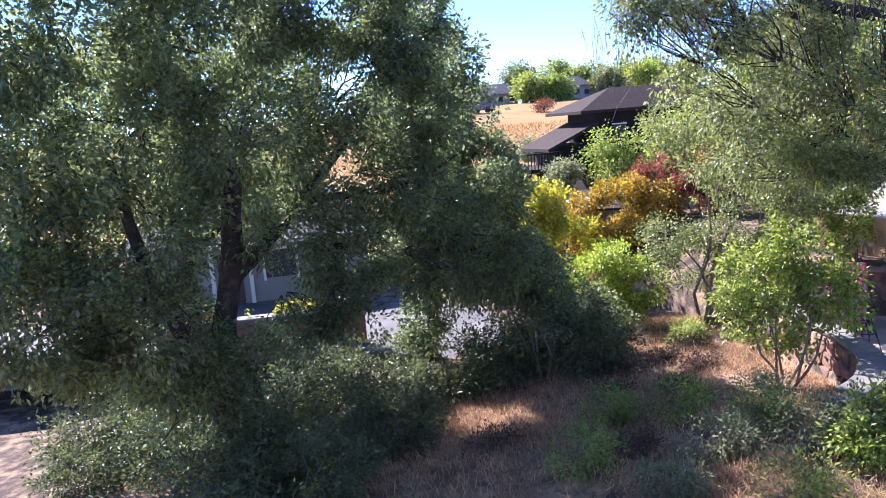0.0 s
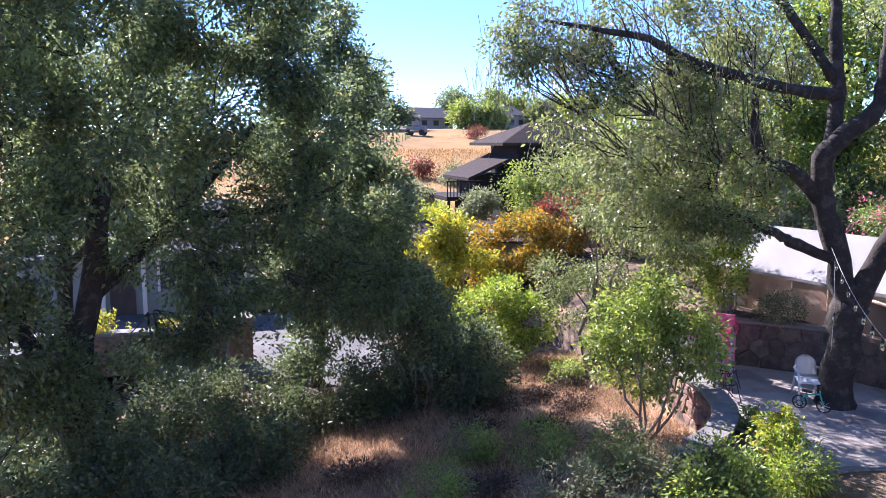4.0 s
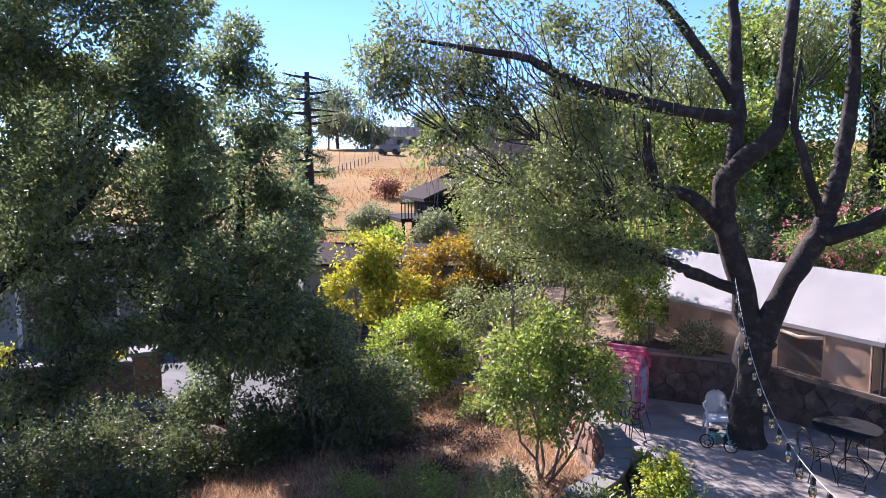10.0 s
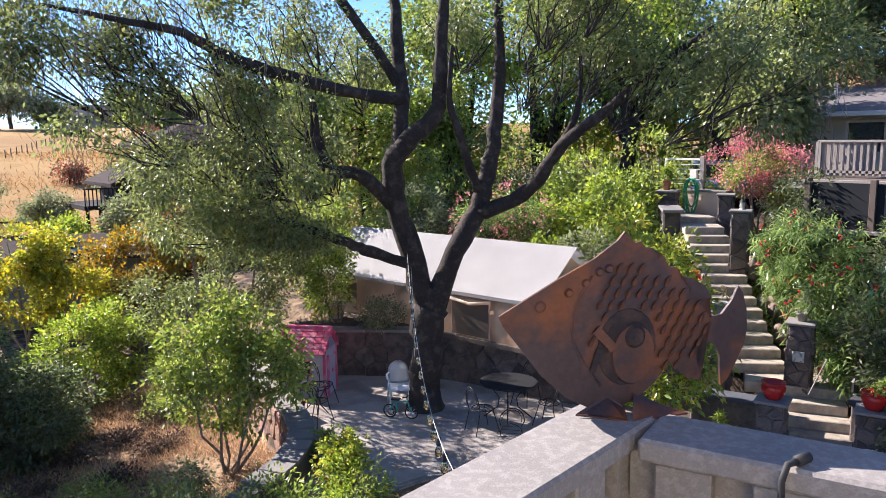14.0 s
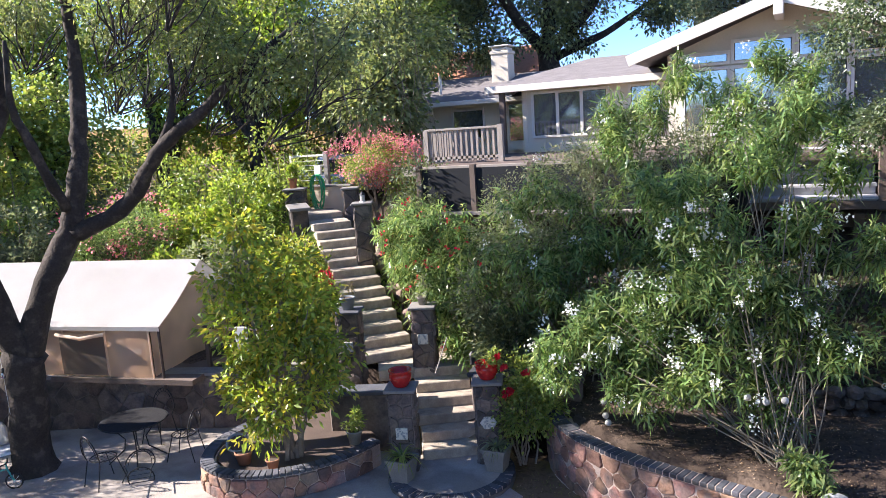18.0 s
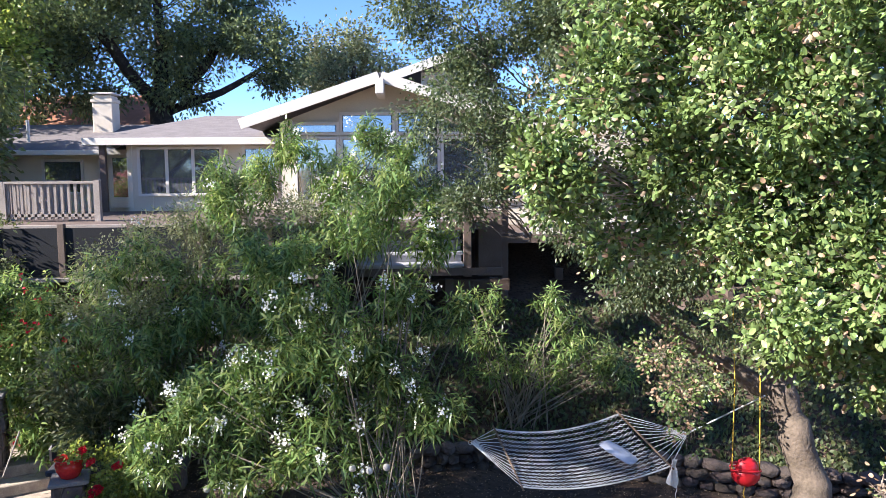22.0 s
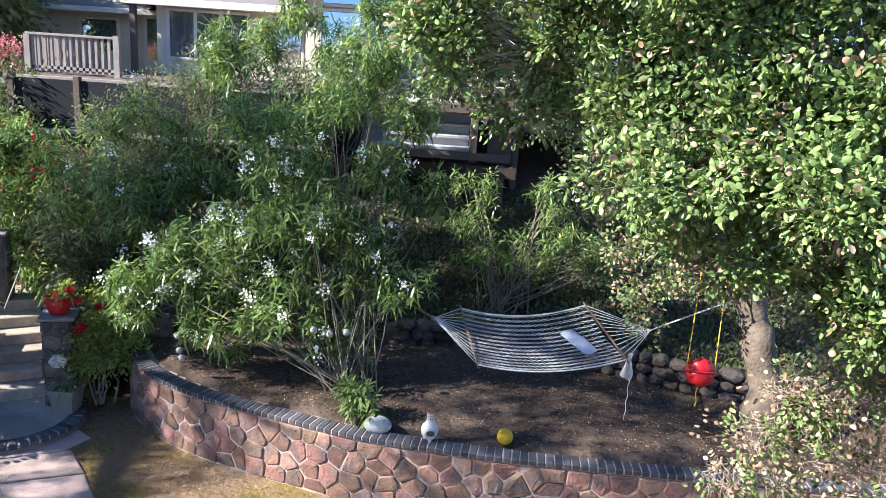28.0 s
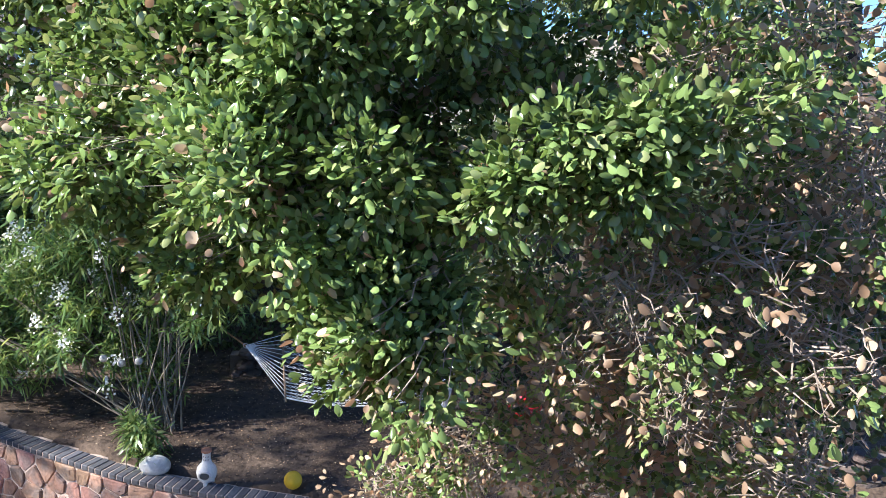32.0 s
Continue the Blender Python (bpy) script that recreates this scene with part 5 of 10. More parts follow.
# the big dark evergreen on the low side
EV = [([(-15.0, -6.3, -1.6), (-15.0, -6.25, 0.6), (-15.2, -5.9, 2.6), (-15.3, -5.6, 4.6)], [0.3, 0.26, 0.22, 0.15]),
      ([(-15.0, -6.3, 0.4), (-14.6, -7.2, 2.5), (-14.2, -7.6, 5.0)], [0.18, 0.14, 0.07]),
      ([(-15.2, -5.9, 2.4), (-15.8, -4.4, 3.8), (-16.0, -2.8, 5.6)], [0.15, 0.12, 0.06]),
      ([(-15.8, -4.4, 3.8), (-16.1, -2.2, 3.9), (-16.1, -0.9, 4.5)], [0.09, 0.07, 0.03])]
EV_LOBES = [(-14.3, -6.3, 0.4, 0.8, 0.8, 0.7), (-14.4, -5.6, -0.3, 0.8, 0.8, 0.6), (-14.2, -6.9, -0.3, 0.8, 0.8, 0.7), (-14.0, -8.1, 1.3, 0.9, 0.9, 0.6), (-14.3, -7.1, 0.9, 0.8, 0.8, 0.5), (-14.4, -6.4, 1.3, 0.7, 0.7, 0.5), (-15.1, -5.46, 5.2, 1.7, 1.7, 1.3), (-14.85, -7.5, 5.8, 1.7, 1.7, 1.4), (-16.0, -3.0, 6.0, 1.6, 1.4, 1.3), (-15.8, -1.9, 6.9, 1.1, 0.9, 1.0), (-16.1, -1.5, 5.0, 1.1, 0.8, 1.0), (-15.8, -1.5, 3.5, 1.1, 0.85, 0.9), (-15.9, -2.6, 4.2, 1.2, 1.0, 1.0),
            (-15.6, -4.4, 3.4, 1.4, 1.4, 1.0), (-13.9, -7.3, 3.7, 1.5, 1.5, 1.1), (-12.7, -8.6, 5.0, 1.4, 1.4, 1.3), (-12.7, -8.4, 7.0, 1.5, 1.5, 1.2), (-15.0, -6.0, 7.3, 1.8, 1.8, 1.1), (-16.0, -3.8, 7.6, 1.6, 1.5, 1.0), (-15.9, -2.2, 8.0, 1.2, 1.0, 0.9),
            (-13.3, -7.4, 2.2, 1.2, 1.2, 0.8), (-14.6, -6.0, 9.0, 2.2, 2.2, 1.2), (-15.6, -3.4, 9.2, 1.8, 1.6, 1.0), (-12.6, -8.6, 9.0, 2.0, 2.0, 1.2), (-14.6, -9.5, 4.0, 1.8, 1.8, 2.4), (-17.05, -2.4, 2.4, 0.9, 0.8, 0.7), (-17.0, -1.2, 2.5, 0.8, 0.8, 0.7), (-16.9, -0.5, 1.4, 0.8, 0.7, 0.5), (-16.3, -3.4, 2.4, 1.1, 1.0, 0.6), (-15.0, -7.6, 1.8, 1.3, 1.3, 0.8), (-13.2, -9.0, 2.6, 1.4, 1.4, 1.2),
            (-15.6, -0.4, 2.3, 0.9, 0.8, 0.8), (-15.8, -1.5, 2.1, 1.0, 0.9, 0.6), (-15.4, -3.5, 1.4, 0.9, 0.9, 0.6), (-16.9, 0.5, 1.7, 0.8, 0.8, 0.8), (-17.4, 1.2, 1.2, 0.8, 0.8, 0.7), (-15.8, -4.7, 1.3, 1.0, 1.0, 0.7), (-16.2, 0.0, 3.4, 0.8, 0.7, 0.8)]
tree("evergreen_tree", "big dense dark evergreen standing below the straw slope", EV, EV_LOBES, 200000, 0.115, 0.062, "oak_dark", "bark", 21, clump=0.14, shell=0.4, per=28, twig_n=260, twig_r=0.02)

EV2 = [([(-20.2, -1.2, -2.0), (-20.1, -1.0, 0.8), (-19.9, -0.6, 3.4), (-19.9, -0.5, 6.0)], [0.2, 0.16, 0.13, 0.06]),
       ([(-20.1, -1.0, 0.9), (-19.8, -0.2, 2.2), (-19.6, 0.4, 3.6)], [0.08, 0.06, 0.03])]
EV2_LOBES = [(-19.8, 0.2, 5.3, 0.9, 0.9, 0.9), (-19.7, 0.6, 4.0, 0.9, 0.85, 0.9), (-19.8, 0.3, 2.7, 1.0, 0.9, 0.9), (-19.9, -0.8, 3.4, 1.1, 1.0, 1.1), (-19.9, -0.2, 6.8, 0.9, 0.9, 0.9), (-20.0, -0.8, 8.2, 0.9, 0.9, 0.8), (-19.7, 0.1, 1.5, 0.9, 0.9, 0.6), (-20.2, -1.6, 5.4, 1.2, 1.2, 1.2), (-20.2, -1.8, 2.2, 1.1, 1.1, 0.8), (-19.6, -0.9, 0.7, 0.8, 0.8, 0.6), (-19.6, -1.5, -0.2, 0.8, 0.8, 0.6)]
tree("evergreen_tree", "slimmer dark evergreen behind the big one by the driveway", EV2, EV2_LOBES, 36000, 0.13, 0.07, "oak_dark", "bark", 22, clump=0.14, shell=0.4, per=24, twig_n=90, twig_r=0.014)

# evergreen added behind the big one to block sun from the low shrubs
EV3 = [([(-21.5, -7.5, -2.2), (-21.3, -7.4, 2.0), (-21.0, -7.0, 6.5)], [0.26, 0.2, 0.08]), ([(-21.3, -7.4, 2.0), (-20.6, -5.8, 3.6), (-20.2, -4.8, 5.0)], [0.12, 0.09, 0.04])]
EV3_LOBES = [(-20.4, -5.0, 4.6, 1.3, 1.3, 1.2), (-20.8, -6.6, 5.4, 1.6, 1.6, 1.3), (-20.2, -8.4, 4.4, 1.6, 1.6, 1.3), (-21.0, -7.2, 7.6, 1.8, 1.8, 1.2), (-20.6, -4.6, 6.8, 1.4, 1.3, 1.1), (-19.8, -9.6, 6.4, 1.6, 1.6, 1.4), (-21.0, -6.0, 3.0, 1.3, 1.3, 0.7)]
tree("evergreen_tree", "added evergreen behind the big one, shading the low slope", EV3, EV3_LOBES, 35000, 0.14, 0.075, "oak_dark", "bark", 23, clump=0.15, shell=0.4, per=24, twig_n=90, twig_r=0.014)

# trees and woods behind
def far_tree(x, y, base, h, r, leaf, seed, n=5000, name="tree", label="leafy green tree on the bank", size=0.16, trunk_h=0.4, squash=0.8, cat="tree", shell=0.45):
    rng = np.random.default_rng(seed)
    lobes = []
    for k in range(7):
        a = rng.uniform(0, 2 * math.pi)
        q = rng.uniform(0.2, 0.62) * r
        lobes.append((x + math.cos(a) * q, y + math.sin(a) * q, base + h * rng.uniform(trunk_h + 0.1, 0.86), r * rng.uniform(0.4, 0.6), r * rng.uniform(0.4, 0.6), h * rng.uniform(0.14, 0.24) * squash))
    lobes.append((x, y, base + h * 0.86, r * 0.45, r * 0.45, h * 0.15))
    limbs = [([(x, y, base - 0.3), (x + rng.normal() * 0.1 * r, y, base + h * 0.3), (x + rng.normal() * 0.15 * r, y + rng.normal() * 0.15 * r, base + h * 0.7)], [0.035 * h, 0.028 * h, 0.012 * h])]
    for k in range(4):
        l = lobes[k]
        limbs.append(([(x, y, base + h * 0.28), ((x + l[0]) / 2, (y + l[1]) / 2, base + h * 0.45), l[:3]], [0.018 * h, 0.013 * h, 0.006 * h]))
    return tree(name, label, limbs, lobes, n, size, size * 0.6, leaf, "bark", seed, clump=size * 1.6, shell=shell, per=10, twig_n=30, twig_r=0.004 * h, seg=6, category=cat)


def clump_at(name, label, category, base, lobes, n, size, width, leaf, seed, **kw):
    """A shrub rooted at base whose lobes are given in place."""
    x, y = base[:2]
    z = base[2] if len(base) > 2 else gz(x, y)
    rel = [(l[0] - x, l[1] - y, l[2] - z, *(l[3:] if len(l) > 4 else (l[3], l[3], l[3] * 0.85))) for l in lobes]
    return shrub(name, label, category, (x, y, z), rel, n, size, width, leaf, seed, **kw)


# shrubs of the straw slope, from the far side to the patio wall
clump_at("yellow_shrub", "tall yellow-green shrub above the straw slope", "shrub", (-25.0, 3.6, -1.6), [(-25.2, 3.4, 1.0, 1.1), (-25.0, 4.3, 2.0, 0.9), (-25.1, 3.5, 2.3, 0.8), (-25.0, 4.8, 0.6, 1.2)], 9000, 0.14, 0.09, "yellow_green", 101, stems=6, stem_r=0.04)
clump_at("golden_shrub", "broad golden-orange autumn shrub", "shrub", (-25.8, 7.2, -1.5), [(-26.2, 6.3, 1.2, 1.2), (-25.9, 7.4, 1.7, 1.2), (-25.6, 8.5, 1.6, 1.1), (-25.5, 8.0, 0.5, 1.3), (-25.9, 6.4, 0.2, 1.2)], 14000, 0.14, 0.09, "orange_leaf", 102, stems=7, stem_r=0.04)
clump_at("red_shrub", "shrub with red-brown leaves behind the golden one", "shrub", (-25.6, 10.3, -1.3), [(-26.8, 9.4, 2.4, 1.2), (-25.8, 10.6, 2.7, 1.1), (-24.9, 10.9, 2.2, 0.9), (-25.8, 10.2, 1.4, 1.3)], 10000, 0.13, 0.08, "red_leaf", 103, stems=6, stem_r=0.04)
clump_at("green_shrub", "bright light-green sunlit shrub on the slope", "shrub", (-19.9, 3.9, -1.2), [(-19.9, 3.5, 0.5, 0.8), (-19.8, 4.4, 0.8, 0.8), (-19.4, 4.9, 0.2, 0.7), (-20.2, 3.0, -0.1, 0.7), (-19.7, 4.1, -0.3, 0.9), (-20.6, 4.6, 0.9, 0.5), (-19.2, 3.6, 1.1, 0.4)], 9000, 0.12, 0.06, "bright_green", 104, stems=6, stem_r=0.03)
clump_at("grey_green_shrub", "spreading grey-green shrub over the slope", "shrub", (-18.2, 6.0, -1.0), [(-18.4, 5.2, 1.5, 0.9), (-17.6, 6.2, 1.7, 1.0), (-17.5, 7.2, 1.5, 0.9), (-18.5, 6.4, 0.9, 1.1), (-16.8, 6.6, 1.0, 0.8), (-17.0, 7.6, 2.2, 0.8), (-16.4, 8.0, 2.7, 0.9), (-17.6, 7.6, 3.8, 0.8), (-18.3, 7.0, 3.2, 0.9), (-17.2, 7.9, 4.6, 0.6), (-16.8, 5.6, 3.9, 0.9), (-17.0, 6.6, 4.6, 0.9), (-17.6, 5.0, 4.7, 0.8), (-16.2, 6.8, 3.4, 0.7), (-14.2, 4.9, 3.6, 0.6), (-15.2, 4.6, 3.9, 0.7), (-15.0, 5.6, 3.8, 0.7)], 27000, 0.09, 0.05, "oak", 105, stems=12, stem_r=0.04)
clump_at("young_tree", "small sunlit tree with slim stem by the slope wall", "tree", (-12.35, 4.15, -0.45), [(-12.8, 3.9, 1.9, 0.65), (-12.4, 4.6, 2.1, 0.6), (-12.6, 4.2, 1.4, 0.7), (-12.3, 4.9, 1.5, 0.6), (-12.9, 3.5, 1.4, 0.55), (-12.0, 5.1, 1.2, 0.5), (-13.2, 4.3, 1.2, 0.6), (-12.4, 4.3, 2.5, 0.4), (-12.8, 4.2, 0.6, 0.5), (-12.2, 4.6, 0.7, 0.45), (-11.8, 5.0, 1.7, 0.4), (-13.3, 3.8, 0.8, 0.4)], 8200, 0.11, 0.062, "mid_green", 106, stems=6, stem_r=0.025, shell=0.2)
clump_at("bamboo_shrub", "light green shrub beside the tent", "shrub", (-15.4, 8.3, 1.1), [(-15.5, 8.2, 2.3, 0.5), (-15.4, 8.4, 2.9, 0.4), (-15.2, 8.0, 1.8, 0.5)], 3600, 0.10, 0.05, "bright_green", 107, stems=5)
clump_at("olive_bush", "small olive-green bush by the tent wall", "shrub", (-14.0, 8.75, 1.1), [(-14.0, 8.75, 1.5, 0.35), (-14.3, 8.6, 1.4, 0.3)], 1500, 0.07, 0.04, "olive", 108, stems=4)
DARK = [(-18.8, -9.5, 1.1), (-19.3, -8.4, 1.1), (-16.4, -8.9, 1.1), (-17.6, -7.4, 1.1), (-15.7, -6.9, 1.0), (-16.9, 0.3, 0.9), (-17.9, 1.4, 0.9), (-18.6, 2.2, 1.0), (-13.9, -3.2, 0.9), (-14.9, -4.2, 1.2), (-11.6, -5.0, 1.1), (-10.6, -6.6, 1.0), (-16.6, -1.2, 1.1), (-12.0, -7.2, 1.2), (-18.3, 0.2, 0.9), (-13.2, -5.3, 1.1), (-9.6, -4.2, 0.8), (-18.6, -2.6, 1.0), (-19.6, -4.4, 1.1), (-17.8, -4.8, 1.1), (-16.0, -2.6, 0.8), (-16.4, -5.6, 1.1)]
for k, (x, y, r) in enumerate(DARK):
    z = gz(x, y)
    rr = random.Random(k)
    clump_at("dark_shrub", "shaded dark green shrub on the low slope", "shrub", (x, y), [(x, y, z + 0.5 * r, r), (x + 0.5, y - 0.5, z + 0.35 * r, r * 0.8), (x - 0.3, y + 0.6, z + 0.6 * r, r * 0.7)], 4200, 0.10, 0.055, "shrub_dark", 120 + k, stems=6, stem_r=0.02, group="shrubs of the low slope", shell=0.3)
for k, (x, y, top, r) in enumerate(((-16.3, 0.7, 2.2, 0.9), (-15.7, 1.6, 1.1, 0.7), (-17.2, 2.2, 1.0, 0.8))):
    clump_at("dark_shrub", "tall shaded shrub between the evergreen and the bright shrubs", "shrub", (x, y), [(x, y, top - 0.6 * r, r * 0.8), (x + 0.3, y + 0.3, top - 1.3 * r, r), (x - 0.4, y - 0.3, top - 1.1 * r, r * 0.9), (x, y, top - 2.0 * r, r)], 5200, 0.10, 0.055, "shrub_dark" if k % 2 else "oak_dark", 180 + k, stems=7, stem_r=0.022, group="shrubs of the low slope", shell=0.25)
WEED = [(-10.7, 2.5, 0.45), (-11.6, 3.0, 0.4), (-11.9, 1.7, 0.5), (-10.2, 1.4, 0.5), (-12.6, 0.6, 0.45), (-9.6, 0.2, 0.45), (-10.9, -0.6, 0.5), (-9.3, 2.3, 0.55), (-16.4, 4.4, 0.4), (-8.6, -1.4, 0.5), (-8.2, 1.2, 0.5)]
for k, (x, y, r) in enumerate(WEED):
    z = gz(x, y)
    clump_at("weed_clump", "knee-high grey-green weeds in dry grass", "shrub", (x, y), [(x, y, z + 0.35, r), (x + 0.25, y + 0.2, z + 0.55, r * 0.7)], 1700, 0.075, 0.03, "olive" if k % 2 else "mid_green", 150 + k, stems=7, stem_r=0.008, group="weeds of the slope", shell=0.2, twig_n=8)
for k, (x, y, r) in enumerate(((-14.6, 3.8, 0.55), (-15.6, 3.5, 0.5), (-14.1, 1.5, 0.6), (-16.1, 4.4, 0.5), (-13.4, 2.6, 0.4), (-13.2, -1.2, 0.6), (-11.2, 0.6, 0.45), (-15.4, 2.3, 0.5))):
    z = gz(x, y)
    clump_at("brush_heap", "low heap of dark dead brush on the straw slope", "brush", (x, y), [(x, y, z + 0.12, r, r, 0.22), (x + 0.4 * r, y - 0.5 * r, z + 0.1, r * 0.8, r * 0.8, 0.18)], 1100, 0.09, 0.03, "brush", 190 + k, stems=9, stem_r=0.008, group="brush of the slope", shell=0.1, twig_n=70)
clump_at("green_bush", "dense dark green bush at the end of the slope wall", "shrub", (-9.0, 3.3, 0.0), [(-9.0, 3.3, 0.25, 0.65), (-8.6, 2.9, 0.3, 0.6), (-9.2, 3.7, 0.15, 0.4), (-8.3, 3.6, 0.15, 0.4)], 6500, 0.09, 0.05, "mid_green", 170, stems=8, shell=0.3)

# woods behind the tent, along the bank and round the house
BANK = [(-19.2, 10.2, 1.4, "mid_green"), (-19.3, 13.5, 1.7, "mid_green"), (-17.6, 15.4, 1.7, "shrub_dark"), (-16.0, 15.6, 1.5, "mid_green"), (-14.8, 16.4, 1.3, "bright_green"), (-13.9, 15.0, 1.3, "mid_green"), (-12.7, 17.0, 1.4, "mid_green"), (-13.9, 14.2, 1.0, "bright_green"), (-12.4, 14.8, 1.0, "bright_green"), (-15.2, 13.6, 1.0, "shrub_dark"), (-17.6, 12.6, 1.2, "olive"), (-11.6, 12.8, 0.8, "olive"), (-13.0, 12.9, 0.7, "bright_green")]
for k, (x, y, r, leaf) in enumerate(BANK):
    z = gz(x, y)
    clump_at("bank_shrub", "tall leafy shrub on the bank behind the tent", "shrub", (x, y), [(x, y, z + 0.9 * r, r), (x + 0.6 * r, y + 0.3, z + 1.3 * r, r * 0.75), (x - 0.6 * r, y - 0.2, z + 1.2 * r, r * 0.8), (x, y, z + 1.9 * r, r * 0.7)], 5600, 0.145, 0.07, leaf, 200 + k, stems=7, stem_r=0.03, group="shrubs of the bank")
WOODS = [(-23.4, 12.4, 7.0, 2.5, "mid_green"), (-24.8, 15.5, 8.5, 3.2, "oak"), (-22.5, 18.6, 9.0, 3.4, "mid_green"), (-19.0, 19.6, 8.5, 3.0, "bright_green"), (-15.8, 20.0, 8.0, 2.8, "bright_green"), (-31.0, 15.2, 6.5, 2.6, "mid_green"), (-13.0, 20.6, 6.0, 2.2, "oak"), (-17.5, 24.5, 9.0, 3.2, "bright_green"), (-21.5, 26.0, 8.5, 3.2, "bright_green"), (-13.6, 25.5, 9.0, 2.6, "mid_green"), (-10.2, 18.8, 5.0, 1.6, "oak"), (-20.5, 15.8, 6.5, 2.4, "mid_green")]
for k, (x, y, h, r, leaf) in enumerate(WOODS):
    far_tree(x, y, gz(x, y), h, r, leaf, 300 + k, 9000, size=0.19)
for k, (x, y, r) in enumerate(((-18.5, 21.6, 2.0), (-20.8, 20.4, 2.0), (-16.6, 22.6, 1.9), (-23.5, 19.0, 2.0), (-15.0, 23.6, 1.8), (-25.5, 15.5, 2.0), (-26.6, 12.6, 1.8))):
    z = gz(x, y)
    clump_at("bank_shrub", "rounded green shrub at the top of the bank", "shrub", (x, y), [(x, y, z + 0.8 * r, r), (x + 0.7 * r, y, z + 1.2 * r, r * 0.7), (x - 0.6 * r, y, z + 1.1 * r, r * 0.8)], 5200, 0.15, 0.08, ("bright_green", "mid_green", "lemon_leaf")[k % 3], 260 + k, stems=6, stem_r=0.03, group="shrubs of the bank")
# tall dark oak behind the house, and neighbours
BT = [(-9.58, 31.15, 10.2, 2.6, 2.6, 1.6), (-11.5, 29.6, 10.5, 2.6, 2.6, 1.6), (-7.3, 31.8, 10.8, 2.4, 2.4, 1.5), (-12.8, 28.5, 9.4, 2.3, 2.3, 1.5), (-5.4, 31.2, 10.3, 1.7, 1.7, 1.2), (-9.4, 31.2, 12.6, 3, 3, 1.5), (-6.6, 31.8, 12.6, 2.3, 2.3, 1.3), (-12.0, 29.6, 12.6, 3, 3, 1.5), (-4.6, 30.6, 9.3, 1.1, 1.1, 0.9), (-13.5, 30.5, 11.2, 2.4, 2.4, 1.6), (-15.5, 29.5, 10.2, 2.2, 2.2, 1.6), (-8.2, 30.6, 8.8, 1.6, 1.5, 1.0), (-11.4, 30.2, 8.4, 1.5, 1.4, 0.9), (-9, 31.4, 14.6, 3, 3, 1.4), (-14.5, 29, 8.6, 2, 2, 1.6)]
tree("tall_oak", "tall spreading dark oak behind the house", [([(-9.2, 31.2, 4.5), (-9.3, 31.2, 6.8), (-9.4, 31.2, 8.2)], [0.55, 0.45, 0.42]), ([(-9.4, 31.2, 8.0), (-10.6, 30.4, 9.8), (-11.8, 29.6, 12.0)], [0.3, 0.22, 0.1]), ([(-9.4, 31.2, 8.0), (-9.2, 31.2, 10.2), (-9.4, 31.2, 13.5)], [0.3, 0.22, 0.1]), ([(-9.4, 31.2, 8.0), (-7.8, 31.5, 9.4), (-6.6, 31.8, 11.5)], [0.28, 0.2, 0.08]), ([(-9.3, 31.2, 7.7), (-7.0, 31.3, 8.6), (-5.0, 31.0, 9.6)], [0.2, 0.15, 0.05])], BT, 62000, 0.17, 0.10, "oak_dark", "bark", 41, clump=0.26, shell=0.2, per=26, twig_n=160, twig_r=0.03)
for k, (x, y, h, r) in enumerate(((-16.5, 33, 9, 3.5), (-2.5, 36, 6.5, 2.5), (6.5, 25, 8, 3), (10, 22, 9, 3), (9.5, 17, 9, 2.8), (12, 13, 10, 3))):
    far_tree(x, y, gz(x, y), h, r, "oak_dark" if k != 1 else "olive", 340 + k, 8000, size=0.2)

# bushes along the stairs and under the house deck
bou = clump_at("bougainvillea", "big shrub covered with pink blossom above the stairs", "shrub", (-9.7, 16.9), [(-9.75, 16.9, 4.65, 0.8), (-9.1, 17.0, 4.5, 0.7), (-10.4, 16.9, 4.75, 0.6), (-9.7, 16.9, 5.15, 0.6), (-9.4, 17.0, 4.3, 0.6), (-8.8, 17.0, 4.7, 0.5)], 5600, 0.05, 0.036, "flower_pink", 401, stems=8, stem_r=0.03, shell=0.6, per=12)
crown("green_foliage", np.random.default_rng(402), [(0.1, 0.1, 4.5 - gz(-9.7, 16.9), 0.85, 0.85, 0.7), (0.6, 0.2, 4.2 - gz(-9.7, 16.9), 0.75, 0.7, 0.5), (-0.3, 0.1, 4.5 - gz(-9.7, 16.9), 0.7, 0.6, 0.6)], 5200, 0.08, 0.05, "mid_green", bou, 0.12, 0.4, 9, label="green leaves among the blossom")
clump_at("pink_oleander", "oleander with pink flowers on the bank", "shrub", (-14.6, 13.0), [(-14.8, 13.0, 2.9, 0.8), (-14.2, 13.4, 3.3, 0.8), (-15.3, 12.8, 3.2, 0.7)], 5000, 0.12, 0.03, "oleander", 403, stems=8)
crown("blossom", np.random.default_rng(5), [(-14.8, 12.9, 3.1, 0.85, 0.85, 0.7), (-14.2, 13.3, 3.5, 0.8, 0.8, 0.7), (-15.3, 12.7, 3.3, 0.75, 0.75, 0.6)], 900, 0.07, 0.06, "flower_pink", bpy.data.objects["pink_oleander"], 0.06, 0.95, 9, label="clusters of pink flowers").matrix_basis = Matrix.Translation((14.6, -13.0, -gz(-14.6, 13.0)))
